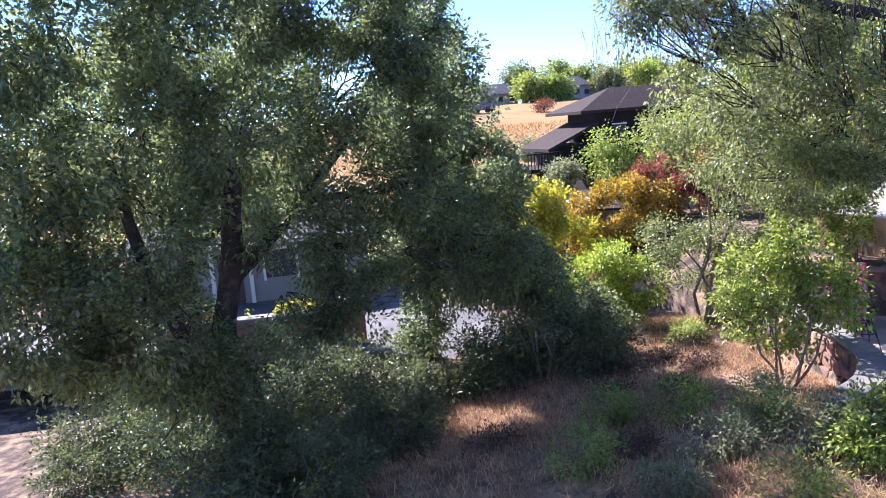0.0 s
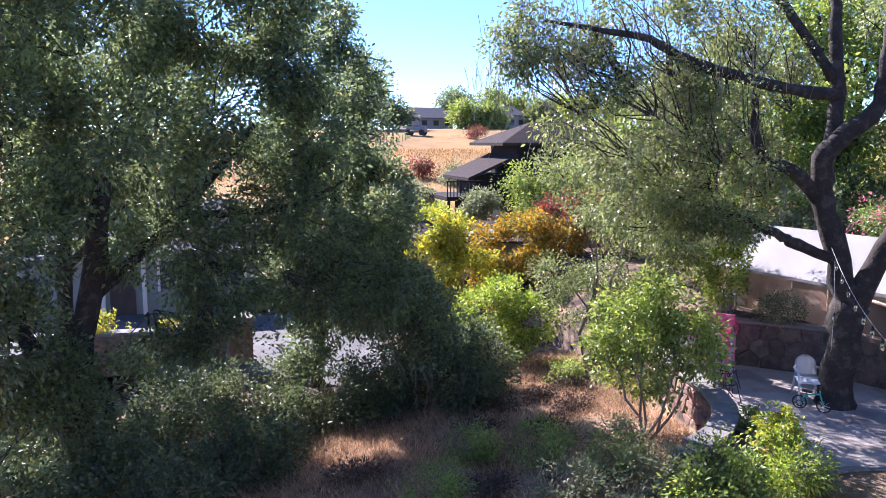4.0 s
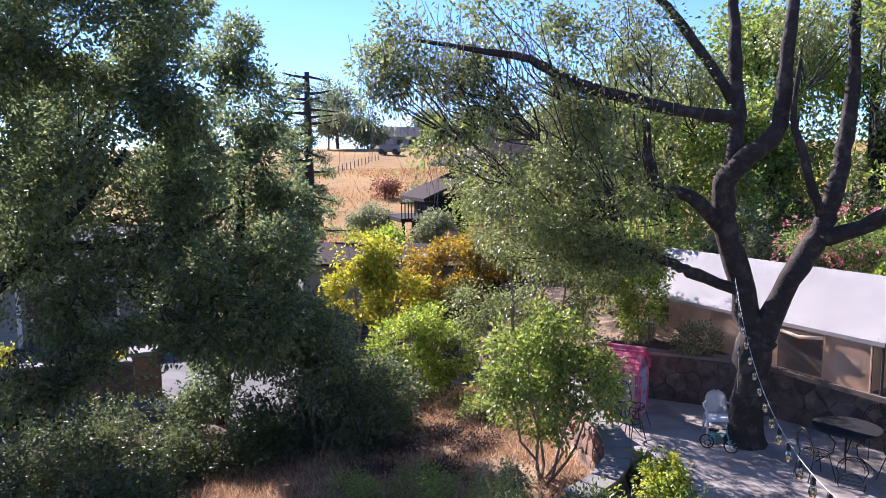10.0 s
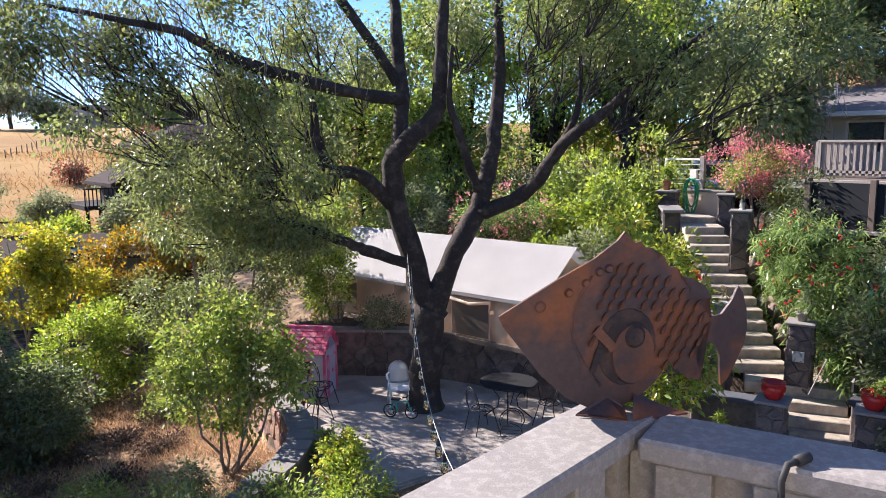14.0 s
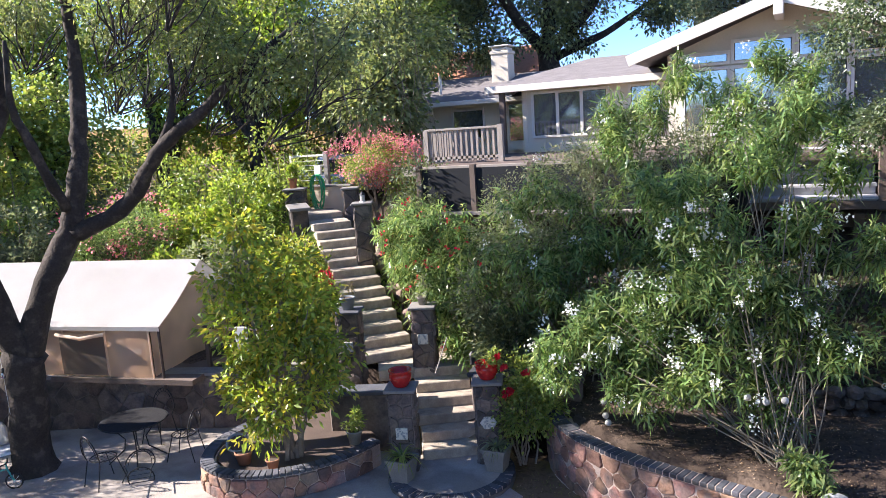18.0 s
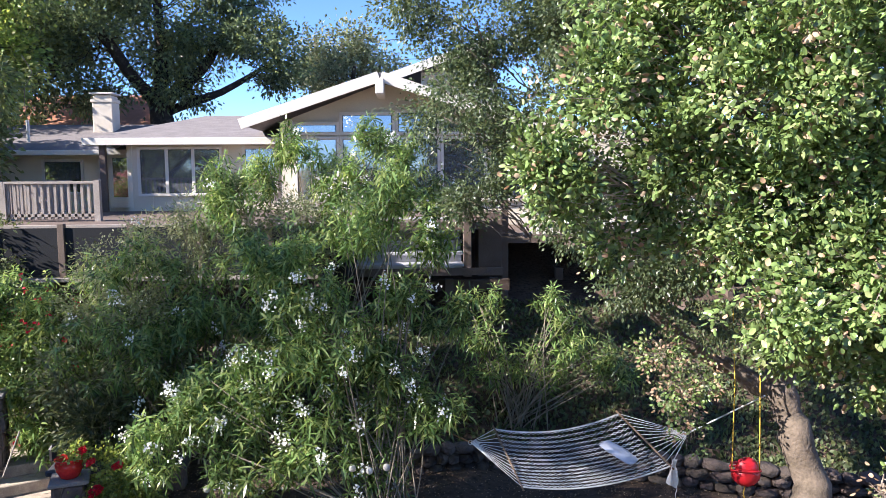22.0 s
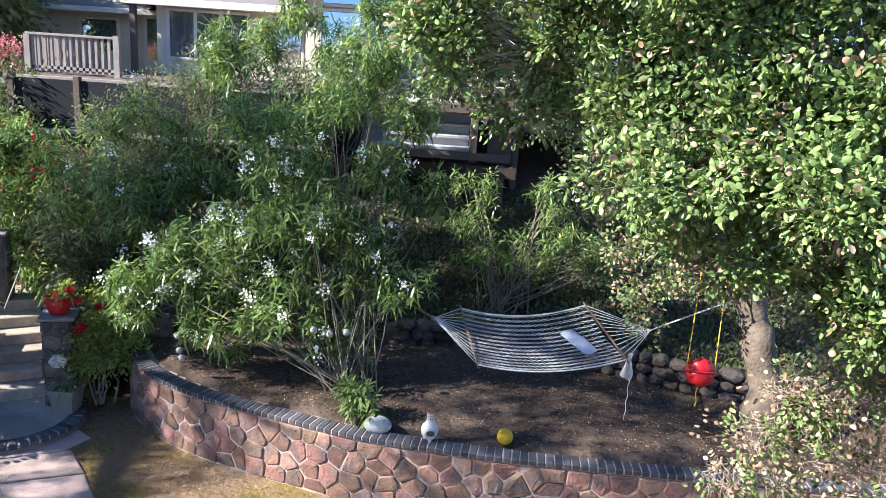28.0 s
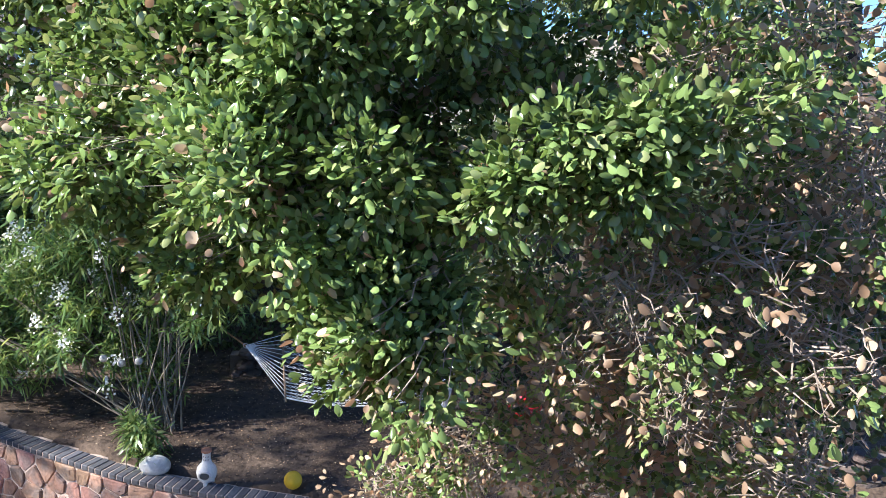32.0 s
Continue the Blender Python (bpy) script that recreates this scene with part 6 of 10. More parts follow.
LEM = [(-7.11, 9.0, 2.2, 0.7), (-7.5, 9.0, 2.8, 0.7), (-6.85, 9.3, 2.7, 0.65), (-7.07, 9.3, 3.4, 0.5), (-7.7, 9.0, 3.4, 0.5), (-6.6, 9.2, 1.8, 0.6), (-7.03, 8.7, 1.5, 0.65), (-7.8, 9.3, 4.0, 0.28), (-6.5, 9.4, 2.3, 0.5), (-7.6, 8.9, 1.7, 0.6)]
lemon = clump_at("lemon_tree", "yellow-green lemon tree in the raised stone planter", "tree", (-7.15, 9.25, 0.4), LEM, 6200, 0.13, 0.06, "lemon_leaf", 411, stems=9, stem_r=0.035, shell=0.25, per=9)
rr = np.random.default_rng(9)
for k in range(26):
    l = LEM[rr.integers(len(LEM))]
    d = unit(rr.normal(size=3)) * l[3] * rr.uniform(0.7, 1.0) * np.array([1, 1, 0.85])
    part("lemon", lathe([(0.004, -0.042), (0.022, -0.032), (0.03, 0), (0.022, 0.03), (0.006, 0.042)], 8, m=Matrix.Translation((l[0] + d[0] + 7.15, l[1] + d[1] - 9.25, l[2] + d[2] - 0.4))), "lemon", lemon, smooth=True)


def strap_leaves(rng, pos, along, long, wide):
    """Long narrow leaves that arch over and hang at the tip."""
    n = len(pos)
    L, W = long * rng.uniform(0.6, 1.2, (n, 1)), wide * rng.uniform(0.75, 1.2, (n, 1))
    side = unit(np.cross(along, rng.normal(size=(n, 3)) * 0.35 + np.array([0, 0, 1.0])))
    sag = rng.uniform(0.05, 0.6, (n, 1)) * np.array([0, 0, 1.0])
    rows = [pos]
    for q, b in ((0.33, 0.48), (0.70, 0.40)):
        mid = pos + (along * q - sag * q * q) * L
        rows += [mid + side * W * b, mid - side * W * b]
    rows.append(pos + (along - sag) * L)
    f = np.array([(0, 1, 2), (1, 3, 4), (1, 4, 2), (3, 5, 4)])
    return np.stack(rows, 1).reshape(-1, 3), ((np.arange(n) * 6)[:, None, None] + f[None]).reshape(-1, 3)


def oleander(name, label, base, lobes, n, seed, flowers=0, canes=26, cane_r=0.016, z=None):
    """Upright canes carrying sprays of long narrow leaves."""
    rng = np.random.default_rng(seed)
    x, y = base
    z = gz(x, y) if z is None else z
    t = thing(name, label, "shrub", pose(x, y, z))
    rel = [(l[0] - x, l[1] - y, l[2] - z, l[3], l[3], l[3] * 0.9) for l in lobes]
    tips = []
    for k in range(canes):
        l = rel[k % len(rel)]
        q = np.array(l[:3]) + rng.normal(size=3) * 0.35 * l[3]
        p = np.array([rng.normal() * 0.14, rng.normal() * 0.12, -0.1])
        mid = p * 0.55 + q * 0.45 + np.array([0, 0, 0.15 * q[2]]) + rng.normal(size=3) * 0.06
        line = smooth_line([tuple(p), tuple(p * 0.8 + mid * 0.2 + np.array([0, 0, 0.1])), tuple(mid), tuple(q)], 3)
        part("cane", tube(line, list(np.linspace(cane_r, cane_r * 0.35, len(line))), None, 5), "cane", t, smooth=True)
    # sprays: whorls of leaves round short upright shoots
    m = n // 16
    pos, _ = crown_points(rng, rel, m, 0.3, 0.0, 1)
    m = len(pos)
    up = unit(rng.normal(size=(m, 3)) * 0.45 + np.array([0, 0, 0.75]))
    P, A = [], []
    for k in range(16):
        a = 2 * math.pi * (k * 0.382) + rng.uniform(0, 0.5, m)
        e1 = unit(np.cross(up, rng.normal(size=(m, 3))))
        e1 = unit(np.cross(up, np.array([0.3, 0.8, 0.1])))
        e2 = np.cross(up, e1)
        rad = e1 * np.cos(a)[:, None] + e2 * np.sin(a)[:, None]
        P.append(pos + up * (k / 16 - 0.5) * 0.2)
        A.append(unit(rad * 0.85 + up * (-0.5 + 1.25 * k / 16)))
    P, A = np.concatenate(P), np.concatenate(A)
    keep = rng.uniform(size=len(P)) < 0.9
    v, f = strap_leaves(rng, P[keep], A[keep], 0.175, 0.029)
    fast_mesh("foliage", v, f, "oleander", t)
    if flowers:
        c, o = crown_points(rng, rel, flowers * 3, 1.0, 0.0, 1, 0.0)
        c = c + np.array([0, 0, 0.12])
        c = c[c[:, 1] < np.percentile(c[:, 1], 60)][:flowers]
        pp = np.repeat(c, 22, 0) + rng.normal(size=(len(c) * 22, 3)) * 0.045
        v, f = leaf_arrays(rng, pp, rng.normal(size=pp.shape) + np.array([0, -0.4, 0.5]), 0.042, 0.038, 0.2)
        fast_mesh("blossom", v, f, "flower_white", t, "clusters of white flowers")
    return t


oleander("white_oleander", "tall white-flowering oleander on the terrace edge", (-0.1, 9.85), [(-3.0, 10.2, 2.0, 0.5), (-2.4, 10.3, 2.5, 0.6), (-1.49, 10.4, 2.9, 0.65), (-0.74, 10.4, 3.1, 0.65), (-0.16, 10.35, 2.7, 0.6), (0.5, 10.2, 2.35, 0.42), (-0.92, 10.05, 1.95, 0.6), (-1.81, 10.0, 1.8, 0.55), (-0.2, 10.2, 1.6, 0.4), (-1.19, 10.7, 3.75, 0.5), (-0.56, 11.0, 4.7, 0.45), (-0.09, 11.1, 5.2, 0.42), (0.42, 11.0, 4.5, 0.45), (-1.69, 11.2, 4.35, 0.48), (0.1, 10.7, 3.7, 0.45), (0.7, 10.8, 3.5, 0.35), (-0.4, 9.9, 1.3, 0.3)], 22500, 501, 90, 60, 0.014)
oleander("oleander", "shaded oleander thicket below the house deck", (-3.3, 12.1), [(-3.19, 12.2, 3.45, 0.75), (-4.06, 12.4, 3.9, 0.75), (-2.62, 12.8, 4.7, 0.65), (-3.28, 11.7, 2.7, 0.7), (-4.2, 11.9, 2.9, 0.7), (-2.04, 12.0, 3.4, 0.65), (-2.79, 13.0, 5.3, 0.45), (-1.6, 12.3, 3.9, 0.6), (-2.4, 11.5, 2.2, 0.7), (-4.5, 12.8, 2.4, 0.6), (-3.4, 13.0, 2.7, 0.7), (-2.4, 12.8, 2.8, 0.7), (-1.4, 12.8, 2.7, 0.6)], 18500, 502, 22, 24)
oleander("oleander", "bare-stemmed oleander in the shade under the deck", (1.9, 12.6), [(1.5, 12.9, 2.4, 0.55), (2.4, 12.9, 2.2, 0.5), (3.1, 13.0, 2.5, 0.5), (1.4, 13.4, 3.1, 0.5), (3.6, 12.6, 2.2, 0.35), (2.6, 13.2, 3.1, 0.4)], 3600, 503, 0, 44, 0.013)
oleander("oleander", "low oleander shoots on the terrace cap", (0.25, 9.05), [(0.2, 9.1, 1.1, 0.22), (0.05, 9.1, 1.25, 0.18)], 700, 504, 0, 7, 0.008)
oleander("oleander", "tall thin oleander against the house windows", (-1.2, 13.6), [(-1.0, 13.8, 5.3, 0.5), (-0.4, 13.6, 6.0, 0.4), (0.2, 13.4, 5.6, 0.45), (-1.7, 13.8, 5.9, 0.45), (0.6, 13.5, 5.0, 0.4), (-2.3, 13.9, 5.4, 0.4), (-1.3, 13.6, 4.6, 0.5), (-0.3, 13.5, 4.8, 0.45)], 8500, 505, 14, 20)

clump_at("grey_green_thicket", "tall grey-green small-leaved thicket before the deck panels", "shrub", (-3.7, 13.1), [(-4.8, 13.2, 3.9, 0.5), (-4.06, 13.2, 4.3, 0.5), (-3.32, 13.2, 4.6, 0.5), (-2.77, 13.2, 5.1, 0.4), (-4.07, 13.0, 3.5, 0.6), (-3.14, 13.1, 3.9, 0.6), (-5.0, 13.1, 3.2, 0.5), (-2.4, 13.2, 4.4, 0.5), (-1.66, 13.2, 4.7, 0.45), (-4.6, 12.9, 2.8, 0.5), (-3.6, 12.2, 2.6, 0.5), (-1.5, 13.2, 4.0, 0.5), (-3.9, 12.0, 3.3, 0.5)], 17000, 0.075, 0.026, "olive", 506, stems=16, stem_r=0.02, shell=0.3, per=16)
STAIR_BUSH = [(-6.3, 13.0, 3.1, 0.85, "mid_green"), (-5.75, 12.5, 2.4, 0.75, "bright_green"), (-7.2, 13.6, 3.4, 0.6, "mid_green"), (-5.6, 13.6, 3.0, 0.85, "mid_green"), (-4.85, 12.3, 2.3, 0.7, "olive"), (-4.65, 13.3, 2.9, 0.8, "olive"), (-4.4, 11.7, 1.8, 0.5, "shrub_dark"), (-3.9, 12.6, 2.3, 0.7, "shrub_dark"), (-9.9, 13.2, 2.6, 0.7, "lemon_leaf"), (-9.0, 12.2, 2.2, 0.7, "lemon_leaf"), (-11.6, 14.1, 2.9, 0.7, "mid_green"), (-8.3, 12.0, 1.7, 0.5, "mid_green"), (-7.6, 15.2, 4.0, 0.7, "shrub_dark")]
for k, (x, y, z, r, leaf) in enumerate(STAIR_BUSH):
    g = gz(x, y)
    lobes = [(x, y, z, r), (x + 0.3, y - 0.2, max(g + 0.3, z - 0.7), r * 0.9), (x - 0.35, y + 0.2, max(g + 0.3, z - 0.5), r * 0.8)]
    if k < 4:
        t = oleander("red_oleander", "red-flowering oleander beside the garden stairs", (x, y), lobes, 6500, 420 + k, 0, 12, 0.012)
    else:
        t = clump_at("stair_bush", "leafy bush beside the garden stairs", "shrub", (x, y), lobes, 4300, 0.12, 0.042, leaf, 420 + k, stems=7, group="bushes by the stairs")
    if k < 4:
        crown("blossom", np.random.default_rng(k), [(0, 0, z - g, r, r, r), (0.3, -0.2, z - g - 0.6, r * 0.9, r * 0.9, r * 0.8)], 130, 0.05, 0.05, "flower_red", t, 0.03, 0.95, 6, label="small red flowers")

# the oak over the hammock
GN = [(5.15, 9.3, 0.8), (5.12, 9.43, 1.55), (4.96, 9.63, 2.24), (4.86, 9.79, 2.7)]
OAKR = [(GN, [0.29, 0.225, 0.19, 0.19]),
        ([(4.86, 9.79, 2.6), (4.35, 9.93, 2.85), (3.82, 9.93, 3.16), (3.28, 9.91, 3.61), (2.4, 10.2, 4.6)], [0.15, 0.11, 0.09, 0.07, 0.03]),
        ([(4.86, 9.79, 2.6), (4.9, 9.9, 3.8), (4.4, 10.2, 5.2), (3.6, 10.4, 6.6)], [0.2, 0.17, 0.12, 0.05]),
        ([(4.9, 9.8, 3.0), (4.7, 8.4, 4.0), (4.2, 6.8, 4.8), (3.6, 5.4, 5.2)], [0.14, 0.11, 0.08, 0.04]),
        ([(4.7, 8.4, 4.0), (4.9, 6.8, 4.3), (4.8, 5.4, 4.5)], [0.08, 0.06, 0.03]),
        ([(4.2, 6.8, 4.8), (3.0, 5.8, 5.5), (2.2, 5.2, 5.8)], [0.06, 0.05, 0.02])]
DR = [(0.9, 11.1, 6.4, 0.85), (1.27, 11.4, 7.4, 0.95), (0.5, 11.6, 7.9, 0.85), (1.6, 10.8, 5.8, 0.75), (2.0, 11.0, 7.1, 0.95), (1.25, 10.7, 5.4, 0.5), (2.6, 10.4, 7.4, 0.95), (1.0, 10.7, 5.0, 0.4), (2.7, 10.0, 5.0, 0.65), (3.3, 9.3, 4.3, 0.5), (3.4, 10.2, 6.4, 0.9), (4.4, 9.8, 6.8, 1.1), (4.2, 9.6, 5.2, 0.9), (5.4, 9.2, 4.6, 0.9), (5.8, 9.6, 6.2, 1.2), (2.2, 11, 8.6, 1.1), (4.0, 10, 8.4, 1.3), (3.0, 9.6, 4.2, 0.6), (3.8, 9.5, 3.7, 0.5), (2.3, 10.0, 4.9, 0.6)]
DR = [(x, y, z, r, r, r * 0.85) for x, y, z, r in DR]
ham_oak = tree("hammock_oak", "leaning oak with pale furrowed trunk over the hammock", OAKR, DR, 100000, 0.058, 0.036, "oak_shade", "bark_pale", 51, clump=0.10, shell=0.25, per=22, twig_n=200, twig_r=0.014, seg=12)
NEAR = [(0.97, 5.18, 5.47, 0.28), (1.28, 5.2, 5.9, 0.42), (1.79, 5.2, 6.25, 0.5), (1.81, 5.16, 5.58, 0.45), (2.2, 5.0, 6.45, 0.55), (2.26, 4.75, 5.89, 0.5), (2.49, 4.84, 5.43, 0.45), (2.53, 4.5, 6.15, 0.5), (1.68, 5.6, 6.6, 0.5), (2.4, 5.1, 7.0, 0.6), (2.08, 4.51, 4.7, 0.28), (2.44, 4.45, 4.85, 0.38), (2.86, 4.5, 4.95, 0.42), (3.06, 4.25, 4.65, 0.42), (2.72, 4.64, 4.4, 0.32), (1.15, 5.2, 5.35, 0.32), (1.5, 5.4, 5.0, 0.25), (1.95, 5.34, 5.35, 0.42), (2.64, 4.88, 5.41, 0.5), (3.14, 4.4, 5.43, 0.5),
        (2.68, 4.92, 4.87, 0.42), (2.2, 5.1, 5.1, 0.4), (3.4, 4.8, 4.93, 0.4), (4.04, 4.5, 4.85, 0.32), (4.3, 4.15, 4.8, 0.2), (3.98, 4.3, 4.66, 0.22), (3.16, 4.95, 4.35, 0.32), (2.6, 5.1, 4.4, 0.3), (4.78, 5.1, 5.24, 0.5), (4.08, 5.1, 4.25, 0.25), (3.86, 5.1, 5.3, 0.48), (3.58, 5.05, 4.65, 0.38), (3.5, 5.0, 6.0, 0.6), (4.6, 5.0, 6.2, 0.6), (3.0, 5.2, 6.4, 0.6),
        (3.33, 4.51, 4.22, 0.25), (3.43, 4.38, 4.33, 0.25), (3.57, 4.32, 4.33, 0.25), (3.61, 4.16, 4.24, 0.25), (3.54, 4.29, 4.16, 0.25), (3.39, 4.41, 4.14, 0.25), (3.62, 4.11, 4.10, 0.25), (3.52, 4.26, 4.03, 0.25)]
NEAR = [(x, y, z, r, r * 0.9, r * 0.85) for x, y, z, r in NEAR]
rng = np.random.default_rng(61)
tagged(part("near_branchwork", twigs(rng, NEAR, (4.2, 6.0, 4.8), 700, 0.006), "dead_twig", ham_oak), kind="stuff")
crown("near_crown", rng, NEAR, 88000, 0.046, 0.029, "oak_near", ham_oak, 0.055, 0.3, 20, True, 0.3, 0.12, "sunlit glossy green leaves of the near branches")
crown("near_dry_leaves", rng, NEAR, 4200, 0.045, 0.034, "oak_dry", ham_oak, 0.08, 0.2, 5, True, 0.3, 0.1, "scattered dry brown leaves among the green")
FRONT = [(3.97, 4.1, 4.78, 0.15), (4.12, 4.05, 4.92, 0.16), (4.34, 4.05, 4.96, 0.14), (4.55, 4.05, 4.97, 0.13), (4.72, 4.05, 5.06, 0.12), (3.86, 4.1, 4.68, 0.12), (3.45, 4.2, 4.75, 0.22), (3.2, 4.3, 5.2, 0.28), (3.7, 4.2, 5.35, 0.26), (4.3, 4.2, 5.5, 0.26), (3.3, 4.25, 4.45, 0.14)]
FRONT = [(x, y, z, r, r * 0.8, r * 0.8) for x, y, z, r in FRONT]
tagged(part("front_branchwork", twigs(rng, FRONT, (4.3, 5.2, 4.9), 70, 0.006), "twig", ham_oak), kind="stuff")
crown("front_spray", rng, FRONT, 4200, 0.05, 0.033, "oak_near", ham_oak, 0.05, 0.2, 10, True, 0.3, 0.1, "large glossy leaves of the foremost sprays", gaps=0.1)
DRY = [(2.34, 5.8, 5.0, 0.4), (2.92, 5.3, 4.6, 0.35), (5.09, 4.75, 4.6, 0.4), (4.54, 4.9, 3.95, 0.35), (5.05, 4.95, 4.1, 0.4), (5.4, 4.9, 5.0, 0.4), (4.9, 5.1, 3.6, 0.3), 
       (4.55, 4.55, 5.1, 0.3), (4.5, 4.6, 4.5, 0.32), (4.9, 4.4, 4.85, 0.3), (4.95, 4.4, 4.25, 0.35), (4.55, 4.55, 3.9, 0.32), (4.2, 4.65, 4.05, 0.25), (4.9, 4.4, 3.65, 0.3), (4.35, 4.6, 3.5, 0.3), (5.1, 4.3, 4.6, 0.3), (4.95, 4.4, 5.35, 0.3), (4.4, 4.2, 4.35, 0.26), (4.75, 4.15, 4.5, 0.26), (5.0, 4.15, 4.2, 0.26), (4.55, 4.15, 4.05, 0.24), (4.15, 4.25, 4.1, 0.2), (4.9, 4.15, 3.85, 0.24), (5.15, 4.15, 4.9, 0.26),
       (3.20, 5.50, 2.48, 0.20), (3.40, 5.50, 2.80, 0.26), (3.57, 5.50, 3.20, 0.24), (3.91, 5.50, 3.44, 0.26), (4.20, 5.50, 3.13, 0.30), (3.84, 5.50, 2.80, 0.30), (3.58, 5.50, 2.47, 0.26), (4.19, 5.50, 2.57, 0.32), (3.80, 5.35, 3.16, 0.28), (4.17, 5.35, 3.39, 0.30), (4.61, 5.35, 3.23, 0.30), (5.00, 5.35, 3.42, 0.30), (5.41, 5.35, 3.22, 0.30), (4.47, 5.35, 3.61, 0.30), (5.18, 5.35, 3.69, 0.30)]
DRY = [(x, y, z, r, r * 0.9, r * 0.9) for x, y, z, r in DRY]
tagged(part("dead_branchwork", twigs(rng, DRY, (4.6, 6.2, 4.3), 2200, 0.0042, 0.7, 0.02), "dead_twig", ham_oak, "tangle of dead grey twigs"), kind="stuff")
crown("dry_foliage", rng, DRY, 5200, 0.042, 0.03, "oak_dry", ham_oak, 0.1, 0.3, 6, True, 0.3, 0.1, "dry brown oak leaves")
crown("low_crown", rng, DRY, 8500, 0.042, 0.028, "oak_near", ham_oak, 0.05, 0.3, 16, True, 0.25, 0.1, "small green leaves among dead twigs")

BEHIND = [(4.34, 6.53, 3.84, 0.50, 0.40, 0.45), (4.86, 6.76, 4.40, 0.50, 0.40, 0.45), (5.41, 6.54, 3.92, 0.55, 0.44, 0.50), (5.83, 6.49, 4.50, 0.55, 0.44, 0.50), (5.22, 6.18, 3.28, 0.50, 0.40, 0.45), (5.88, 6.25, 3.49, 0.55, 0.44, 0.50), (4.30, 7.07, 4.72, 0.50, 0.40, 0.45), (6.18, 6.36, 4.02, 0.50, 0.40, 0.45), (5.52, 6.84, 5.16, 0.50, 0.40, 0.45), (4.64, 6.19, 3.23, 0.35, 0.28, 0.32), (5.93, 5.78, 3.00, 0.50, 0.40, 0.45), (5.37, 5.93, 2.83, 0.45, 0.36, 0.41)]
# inner leaves in the shaded copy, darker than the near sprays by colour
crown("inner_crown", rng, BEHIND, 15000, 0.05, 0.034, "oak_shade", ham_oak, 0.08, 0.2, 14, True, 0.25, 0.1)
tagged(part("inner_branchwork", twigs(rng, BEHIND, (4.8, 8.6, 4.0), 260, 0.007, 0.5, 0.06), "twig", ham_oak), kind="stuff")
SPRAY = [(3.35, 9.35, 2.75, 0.28, 0.26, 0.35), (3.5, 9.3, 2.35, 0.25, 0.22, 0.3), (3.2, 9.45, 3.2, 0.3, 0.28, 0.3), (3.75, 9.4, 2.9, 0.25, 0.22, 0.3)]
tagged(part("low_branchwork", twigs(rng, SPRAY, (3.5, 9.7, 3.3), 60, 0.005), "twig", ham_oak), kind="stuff")
crown("low_spray", rng, SPRAY, 900, 0.05, 0.036, "oak_near", ham_oak, 0.06, 0.3, 8, True, 0.25, 0.1)
tagged(crown("low_dry_spray", rng, SPRAY, 420, 0.05, 0.036, "oak_dry", ham_oak, 0.06, 0.3, 6, True, 0.25, 0.1, "pinkish dry leaves on the low twigs"), kind="stuff")

# ---------------------------------------------------------------- the viewer's deck
RZ = 4.858
C0 = Vector((-0.985, 0.085))
LD = Vector((0.17, -0.985)).normalized()
RD = Vector((0.9455, 0.3256)).normalized()
viewer = thing("deck_railing", "weathered grey-painted timber deck railing with flat cap boards", "railing")


def rail_pose(d, s, off=0.0, z=0.0):
    """s metres along a railing from its corner, off metres to its left."""
    p = C0 + d * s + Vector((-d.y, d.x)) * off
    return pose(p.x, p.y, z, 0, 0, math.degrees(math.atan2(d.y, d.x)))


cap = part("cap_board", box(-0.07, -0.07, -0.04, 6.2, 0.07, 0, 0.006), "rail_grey", viewer, "broad weathered cap board")
cap.matrix_basis = rail_pose(LD, 0, 0, RZ)
cap = part("cap_board", box(0.075, -0.07, -0.042, 7.5, 0.07, -0.003, 0.006), "rail_grey", viewer, "broad weathered cap board")
cap.matrix_basis = rail_pose(RD, 0, 0, RZ)
for d, n in ((LD, 40), (RD, 48)):
    sgn = 1 if d is LD else -1
    for k in range(n):
        b = part("baluster", box(-0.02, -0.02, -0.98, 0.07, 0.02, -0.045, 0.004), "rail_grey", viewer)
        b.matrix_basis = rail_pose(d, 0.12 + k * 0.15, 0.035 * sgn, RZ)
        if k < 14:
            for zz in (-0.1, -0.16):
                s = part("screw", lathe([(0.006, 0), (0.006, 0.004), (0.002, 0.005)], 8), "galv", b)
                s.matrix_basis = Matrix.Translation((0.025, 0.02 * sgn, zz)) @ pose(0, 0, 0, -90 * sgn, 0, 0)
    r = part("sub_rail", box(0.0, -0.02, -0.13, 7.0, 0.016, -0.045), "rail_grey", viewer)
    r.matrix_basis = rail_pose(d, 0.05, 0.0, RZ)
    r = part("bottom_rail", box(0.0, -0.02, -0.95, 7.0, 0.016, -0.87), "rail_grey", viewer)
    r.matrix_basis = rail_pose(d, 0.05, 0.0, RZ)
post = part("corner_post", box(-0.045, -0.045, -1.05, 0.045, 0.045, -0.043), "rail_grey", viewer)
post.matrix_basis = rail_pose(LD, 0.0, 0.0, RZ)
deck_floor = thing("viewer_deck", "raised timber deck carried on posts", "deck", kind="structure")
rngd = random.Random(2)
for k in range(38):
    s = 0.05 + k * 0.145
    p = C0 + LD * s
    b = part("deck_board", box(0.0, -0.068, -0.03, 5.5, 0.068, 0, 0.004), "wood_grey", deck_floor)
    b.matrix_basis = pose(p.x, p.y, 3.85 + rngd.uniform(-0.001, 0.001), 0, 0, math.degrees(math.atan2(RD.y, RD.x)))
